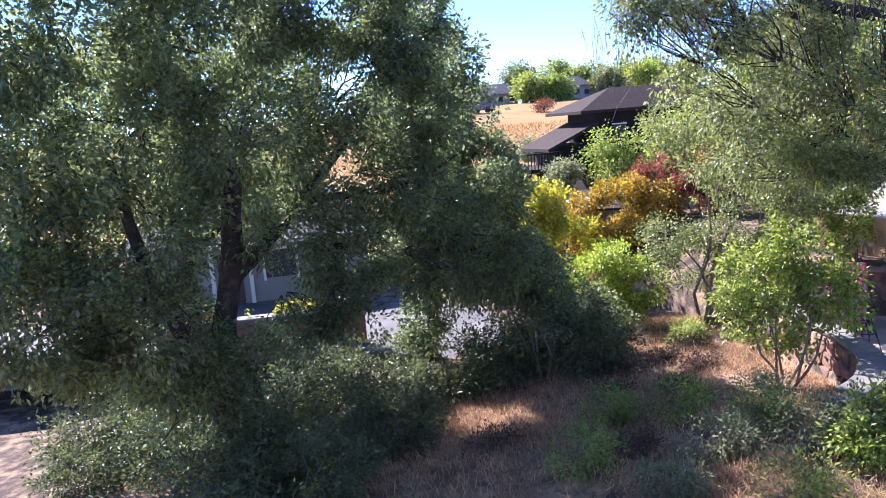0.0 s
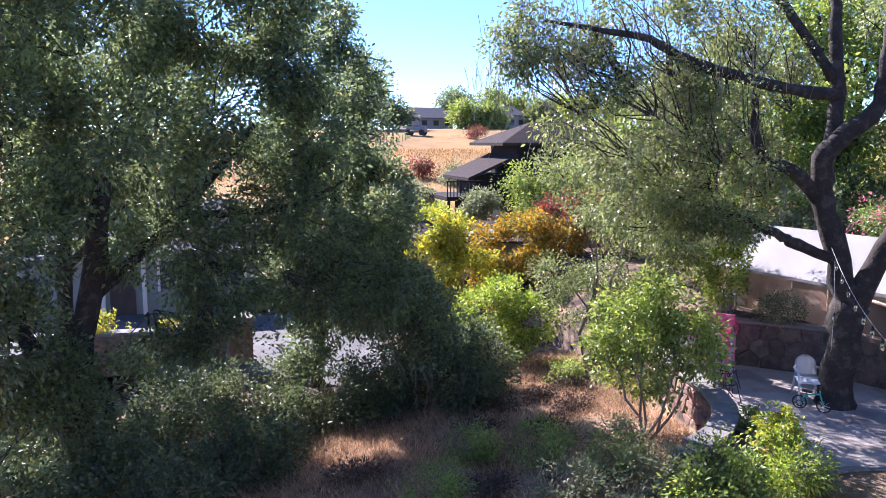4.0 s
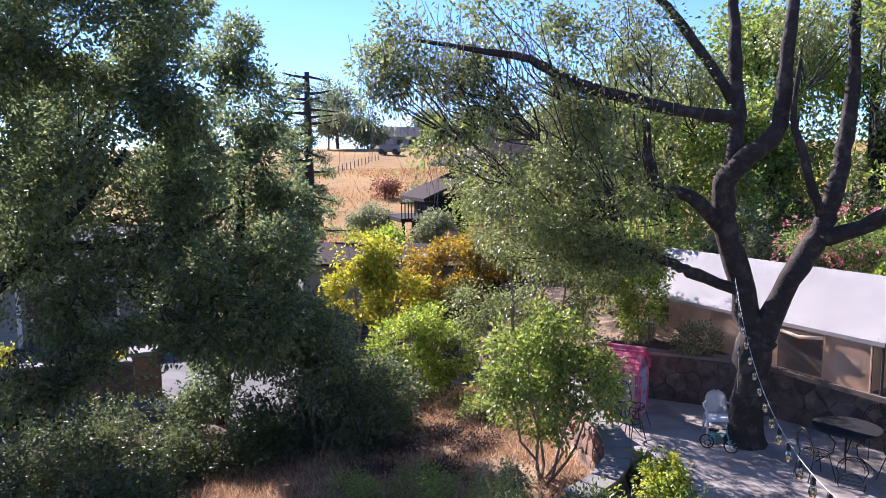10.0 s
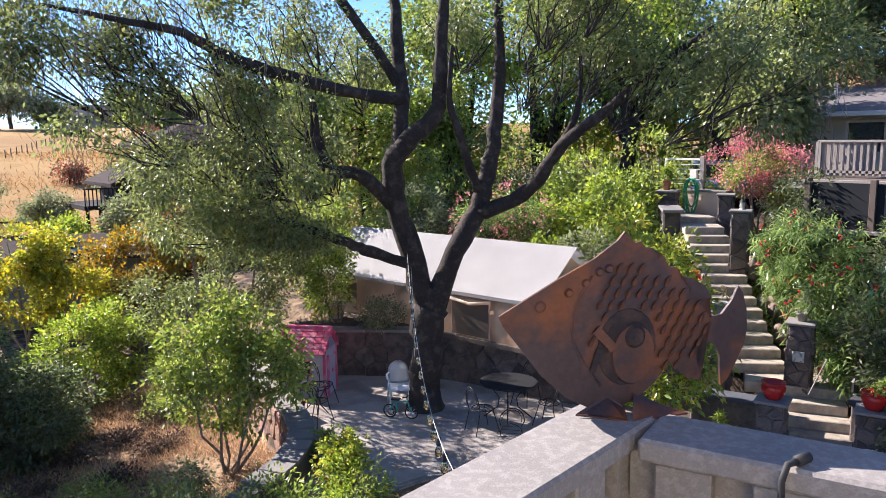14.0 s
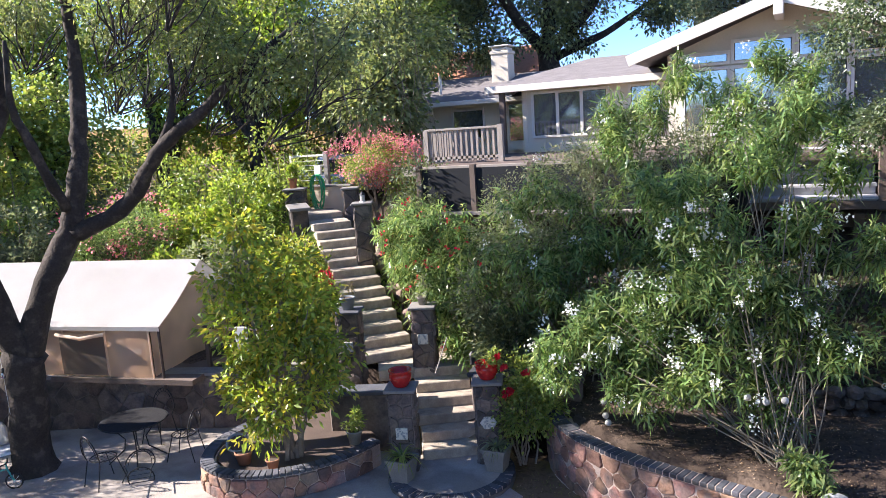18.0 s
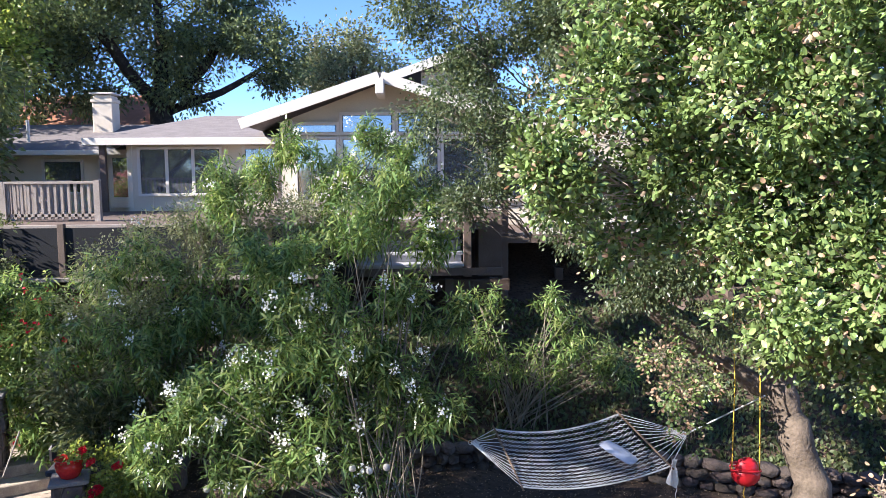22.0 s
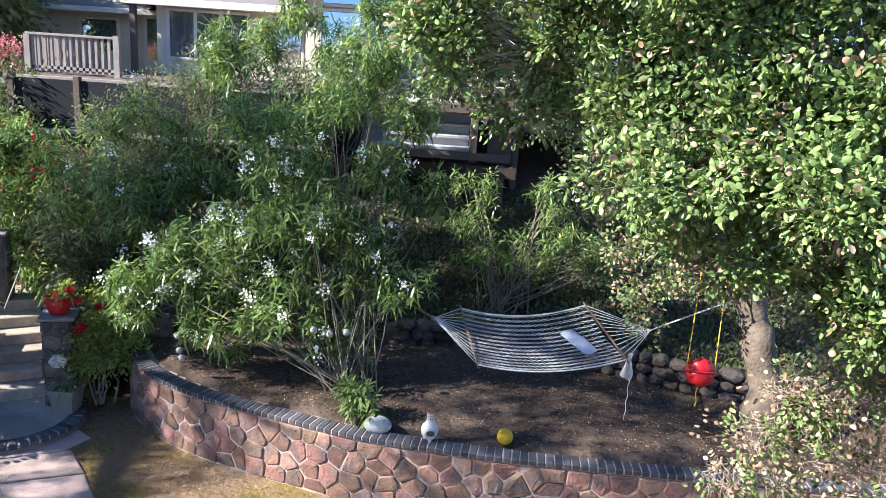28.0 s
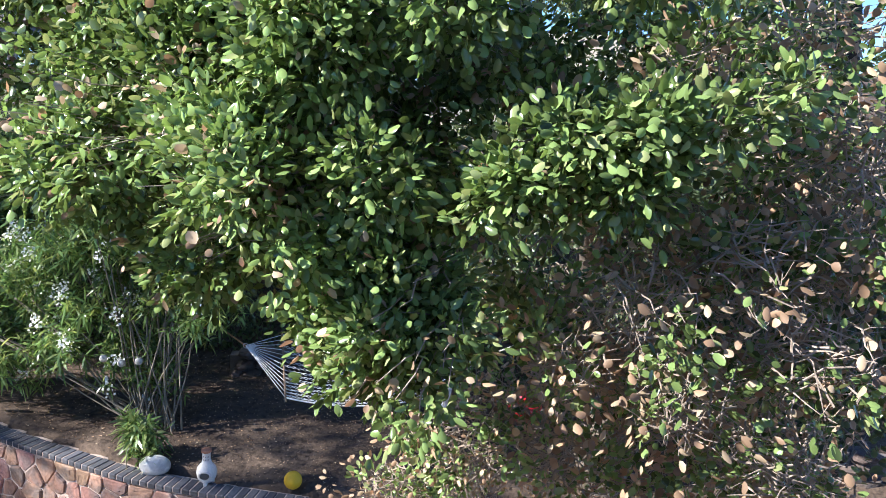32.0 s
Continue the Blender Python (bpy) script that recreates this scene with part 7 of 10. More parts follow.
for s, u in ((0.2, 0.2), (2.8, 0.2), (5.2, 0.2), (0.2, 3.0), (2.8, 3.0), (5.2, 3.0)):
    p = C0 + LD * s + RD * u
    part("deck_post", beam((p.x, p.y, gz(p.x, p.y) - 0.3), (p.x, p.y, 3.8), 0.14, 0.14), "wood_brown", deck_floor)
part("rim_joist", box(0, -0.02, -0.25, 5.4, 0.02, -0.04), "wood_grey", deck_floor).matrix_basis = rail_pose(LD, 0.0, 0.0, 3.85)
part("rim_joist", box(0, -0.02, -0.25, 5.4, 0.02, -0.04), "wood_grey", deck_floor).matrix_basis = rail_pose(RD, 0.0, 0.0, 3.85)

# the house behind the deck
home = thing("home_wall", "plain stucco wall of the house behind the deck", "wall", kind="structure")
part("wall_body", box(2.6, -9.0, -0.6, 9.5, -1.4, 8.6), "siding", home)
part("eave", box(2.2, -9.4, 8.6, 9.9, -1.0, 8.75), "trim", home)

# rusty steel fish on the railing corner
FISH = [(-0.236, 0.173), (-0.135, 0.238), (-0.073, 0.274), (-0.033, 0.306), (-0.020, 0.323), (0.000, 0.303), (0.011, 0.306), (0.021, 0.295), (0.034, 0.295), (0.044, 0.279), (0.057, 0.280), (0.067, 0.264), (0.083, 0.262), (0.090, 0.248), (0.114, 0.243), (0.142, 0.230), (0.156, 0.209), (0.132, 0.207), (0.145, 0.186), (0.158, 0.173), (0.179, 0.179), (0.197, 0.204), (0.207, 0.231), (0.218, 0.217), (0.228, 0.189), (0.233, 0.153), (0.230, 0.126), (0.218, 0.093), (0.204, 0.060), (0.191, 0.047), (0.187, 0.070), (0.183, 0.103), (0.171, 0.124), (0.147, 0.130), (0.126, 0.119), (0.135, 0.101), (0.145, 0.078), (0.150, 0.057), (0.122, 0.062), (0.099, 0.080), (0.083, 0.090), (0.059, 0.054), (0.026, 0.026), (-0.008, 0.010), (-0.057, 0.008), (-0.106, 0.029), (-0.155, 0.070), (-0.196, 0.119), (-0.227, 0.155)]


def fish():
    """A cut steel plate with lifted half-round scales, a belly panel on a dark disc painted as a recess, and bent feet.
    """
    t = thing("fish_sculpture", "rusty cut-steel fish sculpture on the railing corner", "sculpture", pose(-0.981, 0.118, RZ - 0.002, 0, 3.4, 62.5))
    thick = 0.003

    def face(x, z):
        return -thick
    bm = bmesh.new()
    c = [bm.verts.new((x, -thick, z)) for x, z in FISH]
    d = [bm.verts.new((x, thick, z)) for x, z in FISH]
    flat = [bm.faces.new(c), bm.faces.new(d[::-1])]
    for k in range(len(c)):
        bm.faces.new((c[k], d[k], d[(k + 1) % len(c)], c[(k + 1) % len(c)]))
    bmesh.ops.triangulate(bm, faces=flat)
    bmesh.ops.recalc_face_normals(bm, faces=bm.faces)
    part("plate", bm, "rust", t)
    # half-round scales, lifted along their lower edge
    bm = bmesh.new()
    n = 7
    arc = [(0.0095 * math.cos(q), 0.0095 * math.sin(q)) for q in np.linspace(-0.35, math.pi + 0.35, n)]
    top = [bm.verts.new((a * 0.3 - b * 0.95, -0.0008 - 0.0048 * max(0, b / 0.0095), -0.25 * b + a)) for a, b in arc]
    low = [bm.verts.new((v.co.x, v.co.y + 0.0012, v.co.z)) for v in top]
    bm.faces.new(top)
    bm.faces.new(low[::-1])
    for k in range(n):
        bm.faces.new((top[k], low[k], low[(k + 1) % n], top[(k + 1) % n]))
    bmesh.ops.recalc_face_normals(bm, faces=bm.faces)
    me = bpy.data.meshes.new("scale")
    bm.to_mesh(me)
    bm.free()
    me.materials.append(M["rust"])
    for j in range(11):
        for i in range(13):
            x, z = -0.085 + i * 0.0205 + (j % 2) * 0.010, 0.045 + j * 0.0215
            body = ((x - 0.0) / 0.175) ** 2 + ((z - 0.155) / (0.128 - 0.35 * max(0, x))) ** 2 if x < 0.3 else 9
            hole = ((x - 0.0) / 0.062) ** 2 + ((z - 0.115) / 0.082) ** 2
            if body > 0.86 or hole < 1.0 or x < -0.07 + 0.25 * abs(z - 0.15):
                continue
            ob = new("scale", me)
            ob.parent = t
            ob.matrix_basis = pose(x, face(x, z) - 0.0004, z)

    def disc(name, x, z, r, h, m=14, inner=0.6, rz=1.0, material="rust"):
        bm = bmesh.new()
        y0 = face(x, z) + 0.001
        lo = [bm.verts.new((x + r * math.cos(2 * math.pi * k / m), y0, z + rz * r * math.sin(2 * math.pi * k / m))) for k in range(m)]
        hi = [bm.verts.new((x + inner * r * math.cos(2 * math.pi * k / m), y0 - h, z + inner * rz * r * math.sin(2 * math.pi * k / m))) for k in range(m)]
        for k in range(m):
            bm.faces.new((lo[k], hi[k], hi[(k + 1) % m], lo[(k + 1) % m]))
        bm.faces.new(hi[::-1])
        bmesh.ops.recalc_face_normals(bm, faces=bm.faces)
        part(name, bm, material, t, smooth=False)
    disc("eye", -0.165, 0.19, 0.012, 0.004)
    for x, z in ((-0.085, 0.232), (-0.062, 0.252), (-0.045, 0.258), (-0.115, 0.215)):
        disc("knob", x, z, 0.009, 0.006)
    # no real hollow: a dark disc carries the shade of the belly recess
    disc("belly_hollow", 0.0, 0.12, 0.056, 0.0022, 22, 0.97, 1.25, "rust_dark")
    disc("belly_panel", 0.012, 0.108, 0.042, 0.006, 18, 0.93, 1.35)
    disc("belly_boss", 0.012, 0.14, 0.026, 0.0105, 16, 0.55, 1.1, "rust_dark")
    gill = [(-0.075 - 0.045 * math.sin(q) + 0.03 * q / 3, face(-0.09, 0.15) + 0.0005, 0.245 - 0.062 * q) for q in np.linspace(0, math.pi, 12)]
    part("gill_edge", tube(gill, 0.0028, None, 6), "rust", t, smooth=True)
    part("lever", beam((-0.062, face(-0.05, 0.13) - 0.004, 0.152), (-0.026, face(-0.03, 0.12) - 0.008, 0.118), 0.004, 0.016), "rust", t)
    # slot drawn as a dark bar on the plate, its shade painted
    part("slot", beam((-0.052, face(-0.05, 0.09) - 0.003, 0.118), (-0.062, face(-0.05, 0.09) - 0.003, 0.075), 0.003, 0.012), "rust_dark", t)
    # bent foot plates
    for pts in ([(-0.09, -0.012, 0.0), (-0.01, -0.05, 0.0), (0.0, -0.012, 0.012), (-0.03, 0.0, 0.03)], [(0.0, -0.05, 0.0), (0.12, -0.02, 0.0), (0.07, 0.0, 0.012), (0.02, 0.0, 0.035)], [(-0.02, 0.05, 0.0), (0.08, 0.05, 0.0), (0.05, 0.0, 0.02), (0.0, 0.0, 0.03)]):
        bm = bmesh.new()
        up = [bm.verts.new((x, y, z + 0.003)) for x, y, z in pts]
        dn = [bm.verts.new((x, y, z)) for x, y, z in pts]
        bm.faces.new(up)
        bm.faces.new(dn[::-1])
        for k in range(4):
            bm.faces.new((up[k], dn[k], dn[(k + 1) % 4], up[(k + 1) % 4]))
        bmesh.ops.recalc_face_normals(bm, faces=bm.faces)
        part("foot_plate", bm, "rust", t)
    return t


fish()
hook = thing("cable", "short black cable clipped over the railing", "cable", rail_pose(RD, 0.30, 0.0, RZ))
part("cable_run", tube([(0.012, -0.058, 0.006), (0.0, -0.074, 0.004), (-0.006, -0.082, -0.02), (-0.004, -0.086, -0.07), (0.004, -0.08, -0.22)], 0.0055, None, 8), "rubber", hook, smooth=True)
part("plug", tube([(0.010, -0.060, 0.006), (0.024, -0.040, 0.009)], 0.0085, None, 8), "rubber", hook, smooth=True)

# string of bulbs from the deck to the oak
lights = thing("string_lights", "sagging string of clear glass bulbs from deck to oak", "string lights")
A, B = Vector((-1.3, 0.35, 4.3)), Vector((-11.55, 7.55, 3.25))
line = []
for k in range(41):
    q = k / 40
    p = A.lerp(B, q)
    p.z -= 4 * 1.15 * q * (1 - q)
    line.append(p)
line += [Vector((-11.5, 7.6, 3.0)), Vector((-11.45, 7.62, 2.0)), Vector((-11.5, 7.66, 1.2))]
part("wire", tube(line, 0.003, None, 5), "rope", lights)
for k in range(2, 43, 2):
    p = line[k]
    s = part("socket", lathe([(0.008, 0), (0.02, -0.012), (0.023, -0.065), (0.018, -0.078)], 8, m=Matrix.Translation(p)), "rubber", lights)
    part("bulb", lathe([(0.016, -0.078), (0.03, -0.11), (0.034, -0.145), (0.022, -0.178), (0.004, -0.19)], 8, m=Matrix.Translation(p)), "bulb", s, smooth=True)

# ---------------------------------------------------------------- patio furniture
def monobloc(m):
    t = thing("plastic_chair", "white plastic garden chair on the patio", "chair", m)
    bm = bmesh.new()
    n = 9
    rows = []
    for j in range(8):
        v = j / 7
        row = []
        for i in range(n):
            u = i / (n - 1) * 2 - 1
            w = 0.215 * (1 - 0.05 * v) * math.sqrt(max(0.0, 1 - max(0, (v - 0.55) / 0.46) ** 2))
            row.append(bm.verts.new((u * w, 0.2 + 0.12 * v - 0.05 * (1 - u * u) * 1.0 + 0.05, 0.42 + 0.44 * v)))
        rows.append(row)
    for a, b in zip(rows, rows[1:]):
        for i in range(n - 1):
            bm.faces.new((a[i], a[i + 1], b[i + 1], b[i]))
    bmesh.ops.solidify(bm, geom=bm.faces[:], thickness=0.008)
    part("backrest", bm, "plastic_white", t, smooth=True)
    part("seat", prism([(-0.22, -0.24), (0.22, -0.24), (0.235, -0.1), (0.21, 0.22), (-0.21, 0.22), (-0.235, -0.1)], 0.40, 0.43, inset=0.02, drop=0.012), "plastic_white", t)
    for sx in (-1, 1):
        part("leg", tube([(sx * 0.25, -0.26, 0), (sx * 0.235, -0.235, 0.4), (sx * 0.26, -0.2, 0.62)], [0.016, 0.024, 0.02], None, 8), "plastic_white", t, smooth=True)
        part("leg", tube([(sx * 0.23, 0.33, 0), (sx * 0.21, 0.24, 0.42)], [0.016, 0.024], None, 8), "plastic_white", t, smooth=True)
        part("armrest", tube([(sx * 0.26, -0.22, 0.62), (sx * 0.28, -0.1, 0.645), (sx * 0.265, 0.1, 0.64), (sx * 0.2, 0.27, 0.63)], [0.022, 0.026, 0.024, 0.02], None, 8), "plastic_white", t, smooth=True)
    return t


monobloc(pose(-12.1, 7.75, 0.03, 0, 0, 62))


def trike(m):
    t = thing("toy_bike", "small teal toy bike with white tyres on the patio", "toy bike", m)
    for n, x, y, r in (("wheel", 0.24, 0, 0.125), ("wheel", -0.2, 0.0, 0.125), ("training_wheel", -0.22, 0.12, 0.06)):
        w = part(n, bmesh.new(), "rubber", t)
        ring = [(x + r * math.cos(a), y, r + r * math.sin(a)) for a in np.linspace(0, 2 * math.pi, 19)]
        bm = tube(ring, 0.014, None, 6)
        bm.to_mesh(w.data)
        bm.free()
        part("hub", tube([(x, y - 0.03, r), (x, y + 0.03, r)], 0.016, None, 8), "plastic_white", w)
        sp = bmesh.new()
        for a in np.linspace(0, math.pi, 5)[:-1]:
            tube([(x + r * math.cos(a), y, r + r * math.sin(a)), (x - r * math.cos(a), y, r - r * math.sin(a))], 0.004, sp, 4)
        part("spokes", sp, "plastic_white", w)
    part("frame", tube([(-0.2, 0, 0.13), (-0.08, 0, 0.3), (0.16, 0, 0.34), (0.24, 0, 0.13)], 0.018, None, 8), "teal", t, smooth=True)
    part("frame", tube([(-0.05, 0, 0.12), (-0.08, 0, 0.34)], 0.015, None, 8), "teal", t, smooth=True)
    part("saddle", box(-0.17, -0.06, 0.35, 0.02, 0.06, 0.39, 0.02), "rubber", t)
    part("handlebar", tube([(0.12, -0.16, 0.46), (0.16, -0.05, 0.44), (0.16, 0.05, 0.44), (0.12, 0.16, 0.46)], 0.012, None, 8), "rubber", t, smooth=True)
    part("stem", tube([(0.16, 0, 0.33), (0.15, 0, 0.45)], 0.014, None, 8), "teal", t)
    return t


trike(pose(-11.6, 7.35, 0.03, 0, 0, 35))


def wire_chair(m, label="black wrought-iron chair at the patio table"):
    t = thing("iron_chair", label, "chair", m, "iron chairs of the patio")
    ring = [(0.2 * math.cos(a), 0.2 * math.sin(a), 0.44) for a in np.linspace(0, 2 * math.pi, 17)]
    st = part("seat", tube(ring, 0.01, None, 6), "iron", t)
    for k in range(5):
        y = -0.14 + 0.07 * k
        w = math.sqrt(0.04 - y * y)
        part("seat_wire", tube([(-w, y, 0.44), (w, y, 0.44)], 0.005, None, 5), "iron", st)
    bk = [(0.23 * math.cos(a), 0.2 + 0.06 * math.sin(a), 0.52 + 0.36 * math.sin(a)) for a in np.linspace(0, math.pi, 13)]
    b = part("backrest", tube(bk, 0.010, None, 6), "iron", t, smooth=True)
    bk2 = [(0.18 * math.cos(a), 0.2 + 0.06 * math.sin(a), 0.52 + 0.30 * math.sin(a)) for a in np.linspace(0, math.pi, 13)]
    part("inner_hoop", tube(bk2, 0.006, None, 5), "iron", b, smooth=True)
    for k in range(1, 12):
        part("scroll", tube([bk[k], bk2[k]], 0.005, None, 4), "iron", b)
    for sx in (-1, 1):
        part("leg", tube([(sx * 0.15, -0.13, 0.44), (sx * 0.17, -0.2, 0.2), (sx * 0.2, -0.25, 0)], 0.009, None, 6), "iron", t)
        part("leg", tube([(sx * 0.23, 0.2, 0.54), (sx * 0.18, 0.17, 0.4), (sx * 0.2, 0.26, 0)], 0.009, None, 6), "iron", t)
    return t


def wire_table(m, r, h, label, solid=True):
    t = thing("iron_table", label, "table", m)
    if solid:
        part("tabletop", lathe([(r, -0.025), (r, 0), (r - 0.02, 0.004), (0.03, 0.004)], 32, m=Matrix.Translation((0, 0, h))), "iron_top", t)
    part("rim", tube([(r * math.cos(a), r * math.sin(a), h - 0.01) for a in np.linspace(0, 2 * math.pi, 25)], 0.012, None, 6), "iron", t)
    for k in range(4):
        a = math.pi / 4 + k * math.pi / 2
        c, s = math.cos(a), math.sin(a)
        part("leg", tube([(r * 0.75 * c, r * 0.75 * s, h - 0.02), (r * 0.3 * c, r * 0.3 * s, h * 0.55), (r * 0.35 * c, r * 0.35 * s, h * 0.3), (r * 0.85 * c, r * 0.85 * s, 0)], 0.011, None, 6), "iron", t, smooth=True)
    return t


TC = (-10.25, 8.95)
wire_table(pose(TC[0], TC[1], 0.03), 0.55, 0.72, "round dark iron patio table with glossy top")
wire_chair(pose(-10.55, 9.75, 0.03, 0, 0, 10), "iron chair with patterned round back behind the table")
wire_chair(pose(-9.45, 9.25, 0.03, 0, 0, -75), "iron chair beside the patio table")
wire_chair(pose(-10.05, 8.1, 0.03, 0, 0, 170), "iron chair pulled up to the patio table")
wire_chair(pose(-9.2, 7.95, 0.03, 80, 0, -140), "iron chair lying on the patio")
wire_chair(pose(-13.2, 6.6, 0.03, 0, 0, 120), "iron chair by the playhouse")
wire_chair(pose(-12.4, 6.0, 0.03, 0, 0, 200), "iron chair by the slope wall")
wire_table(pose(-12.9, 6.25, 0.03), 0.3, 0.55, "small iron side table near the playhouse", False)
lid = thing("round_lid", "round green plastic lid lying on the lawn", "lid", pose(-6.05, 7.85, 0.05, 2, 1, 0))
part("disc", lathe([(0.62, 0), (0.64, 0.02), (0.6, 0.05), (0.3, 0.075), (0.02, 0.08)], 36), "green_lid", lid, smooth=True)
part("knob", lathe([(0.03, 0.08), (0.03, 0.1), (0.01, 0.105)], 12), "rubber", lid)
stand = thing("wire_stand", "low green wire plant stand on the patio edge", "plant stand", pose(-7.3, 7.75, 0.03))
for z in (0.02, 0.16):
    part("hoop", tube([(0.3 * math.cos(a), 0.2 * math.sin(a), z) for a in np.linspace(0, 2 * math.pi, 21)], 0.009, None, 6), "green_lid", stand)
for k in range(6):
    a = k * math.pi / 3
    part("rod", tube([(0.3 * math.cos(a), 0.2 * math.sin(a), 0), (0.3 * math.cos(a), 0.2 * math.sin(a), 0.17)], 0.006, None, 5), "green_lid", stand)

# playhouse
play = thing("playhouse", "small pale playhouse with bright pink shingle roof and trim", "playhouse", pose(-14.14, 6.81, 0.03, 0, 0, 40.5))
W, Dp, H = 0.50, 0.39, 0.98
for x0, x1, y0, y1 in ((-W, -W + 0.03, -Dp, Dp), (W - 0.03, W, -Dp, Dp), (-W + 0.03, W - 0.03, -Dp, -Dp + 0.03), (-W + 0.03, W - 0.03, Dp - 0.03, Dp)):
    part("wall", box(x0, y0, 0, x1, y1, H), "pink_pale", play)
for sx in (-1, 1):
    gb = bmesh.new()
    v = [gb.verts.new((sx * (W - 0.02), y, z)) for y, z in ((-Dp, H), (Dp, H), (0, H + 0.40))]
    gb.faces.new(v)
    bmesh.ops.solidify(gb, geom=gb.faces[:], thickness=0.03)
    part("gable", gb, "pink_pale", play)
    for sy in (-1, 1):
        part("rake_trim", beam((sx * (W + 0.02), sy * (Dp + 0.08), H - 0.04), (sx * (W + 0.02), 0, H + 0.44), 0.03, 0.07), "pink", play, "pink gable trim")
for sy in (-1, 1):
    part("corner_trim", box(W - 0.03, sy * Dp - 0.035, 0, W + 0.012, sy * Dp + 0.035, H, 0.006), "pink", play, "pink corner trim")
    for r in range(5):
        for c in range(7):
            x0 = -0.55 + c * 0.157 + (r % 2) * 0.03
            q0, q1 = r / 5, min(1, (r + 1.25) / 5)
            y0, z0 = sy * (0.47 - 0.47 * q0), H - 0.06 + 0.50 * q0
            y1, z1 = sy * (0.47 - 0.47 * q1), H - 0.06 + 0.50 * q1
            part("roof_tile", beam((x0 + 0.08, y0, z0 + 0.03), (x0 + 0.08, y1, z1 + 0.015), 0.15, 0.02, None, 0.004), "pink", play)
part("ridge", box(-0.57, -0.04, H + 0.43, 0.56, 0.04, H + 0.475, 0.012), "pink", play)
wd = part("window", box(-0.18, -Dp - 0.012, 0.50, 0.18, -Dp + 0.01, 0.78), "room_dark", play, "small window with pink frame")
for b in ((-0.22, 0.46, -0.18, 0.82), (0.18, 0.46, 0.22, 0.82), (-0.18, 0.78, 0.18, 0.82), (-0.18, 0.46, 0.18, 0.50)):
    part("frame", box(b[0], -Dp - 0.03, b[1], b[2], -Dp, b[3], 0.004), "pink", wd)
dr = part("door", box(W + 0.004, -0.2, 0.02, W + 0.03, 0.22, 0.8, 0.006), "pink_pale", play)
part("door_trim", box(W + 0.005, 0.22, 0.0, W + 0.045, 0.28, 0.88), "pink", play)
part("door_trim", box(W + 0.005, -0.27, 0.0, W + 0.045, -0.21, 0.88), "pink", play)
part("heart", lathe([(0.05, 0), (0.05, 0.01)], 12, m=Matrix.Translation((W + 0.035, 0, 0.5)) @ pose(0, 0, 0, 0, 90, 0)), "pink", dr)


def pot(name, label, at, r, h, material, square=False, plant=None, seed=1, n=500, size=0.08, width=0.03, spread=1.3, tall=1.0, cat="plant pot", group=""):
    t = thing(name, label, cat, pose(*at), group)
    seg = 4 if square else 20
    k = 1.25 if square else 1.0
    prof = [(r * 0.72 * k, 0), (r * 0.98 * k, h * 0.85), (r * 1.08 * k, h * 0.86), (r * 1.08 * k, h), (r * 0.92 * k, h), (r * 0.9 * k, h * 0.9), (0.01, h * 0.88)]
    part("pot", lathe(prof, seg), material, t, smooth=not square)
    part("soil", lathe([(r * 0.85 * k, h * 0.8), (r * 0.85 * k, h * 0.92), (0.02, h * 0.93)], seg), "wood_dark", t)
    if plant:
        rng = np.random.default_rng(seed)
        lobes = [(0, 0, h + 0.12 * tall, r * spread, r * spread, 0.2 * tall), (r * 0.4, 0, h + 0.2 * tall, r * spread * 0.7, r * spread * 0.7, 0.18 * tall)]
        crown("plant", rng, lobes, n, size, width, plant, t, 0.02, 0.2, 8)
    return t


def blade_plant(t, h, n, L, material, seed, arch=0.9):
    """Strap leaves arching from one heart."""
    rng = np.random.default_rng(seed)
    bm = bmesh.new()
    for k in range(n):
        a = rng.uniform(0, 2 * math.pi)
        l = L * rng.uniform(0.6, 1.1)
        d = np.array([math.cos(a), math.sin(a), 0])
        s = np.array([-math.sin(a), math.cos(a), 0]) * 0.012
        lift = rng.uniform(0.5, 1.1)
        prev = None
        for j in range(6):
            q = j / 5
            p = d * l * q * 0.8 + np.array([0, 0, h + l * (lift * q - arch * q * q)])
            w = (1 - q) ** 0.6 + 0.03
            pair = (bm.verts.new(p - s * w), bm.verts.new(p + s * w))
            if prev:
                bm.faces.new((prev[0], prev[1], pair[1], pair[0]))
            prev = pair
    return part("plant", bm, material, t)


# raised stone planter of the lemon tree
PL = smooth_line([(-6.05, 10.0), (-6.2, 9.5), (-6.55, 8.85), (-7.1, 8.4), (-7.7, 8.25), (-8.25, 8.4), (-8.6, 8.85), (-8.75, 9.4), (-8.7, 10.1), (-8.5, 10.8)][::-1], 4)
planter_wall = thing("stone_planter", "low curved stone planter edged with dark bricks", "planter", kind="structure")
wall_core("core", PL, -0.1, 0.40, 0.2, "mortar", planter_wall, 0.0)
soil = prism([(-6.3, 10.3), (-6.45, 9.6), (-6.8, 9.0), (-7.3, 8.6), (-7.8, 8.5), (-8.25, 8.7), (-8.5, 9.3), (-8.45, 10.4), (-7.4, 11.2)], 0.0, 0.38)
part("soil", soil, "wood_dark", planter_wall)
pot("terracotta_pot", "terracotta pot in the stone planter", (-7.75, 8.75, 0.38), 0.13, 0.2, "terracotta", group="pots of the planter")
pot("terracotta_pot", "terracotta pot lying on its side", (-8.3, 9.1, 0.5), 0.11, 0.2, "terracotta", group="pots of the planter").rotation_euler = (0, radians(80), radians(60))
pot("terracotta_pot", "small terracotta pot in the stone planter", (-7.2, 8.75, 0.38), 0.1, 0.15, "terracotta", group="pots of the planter")
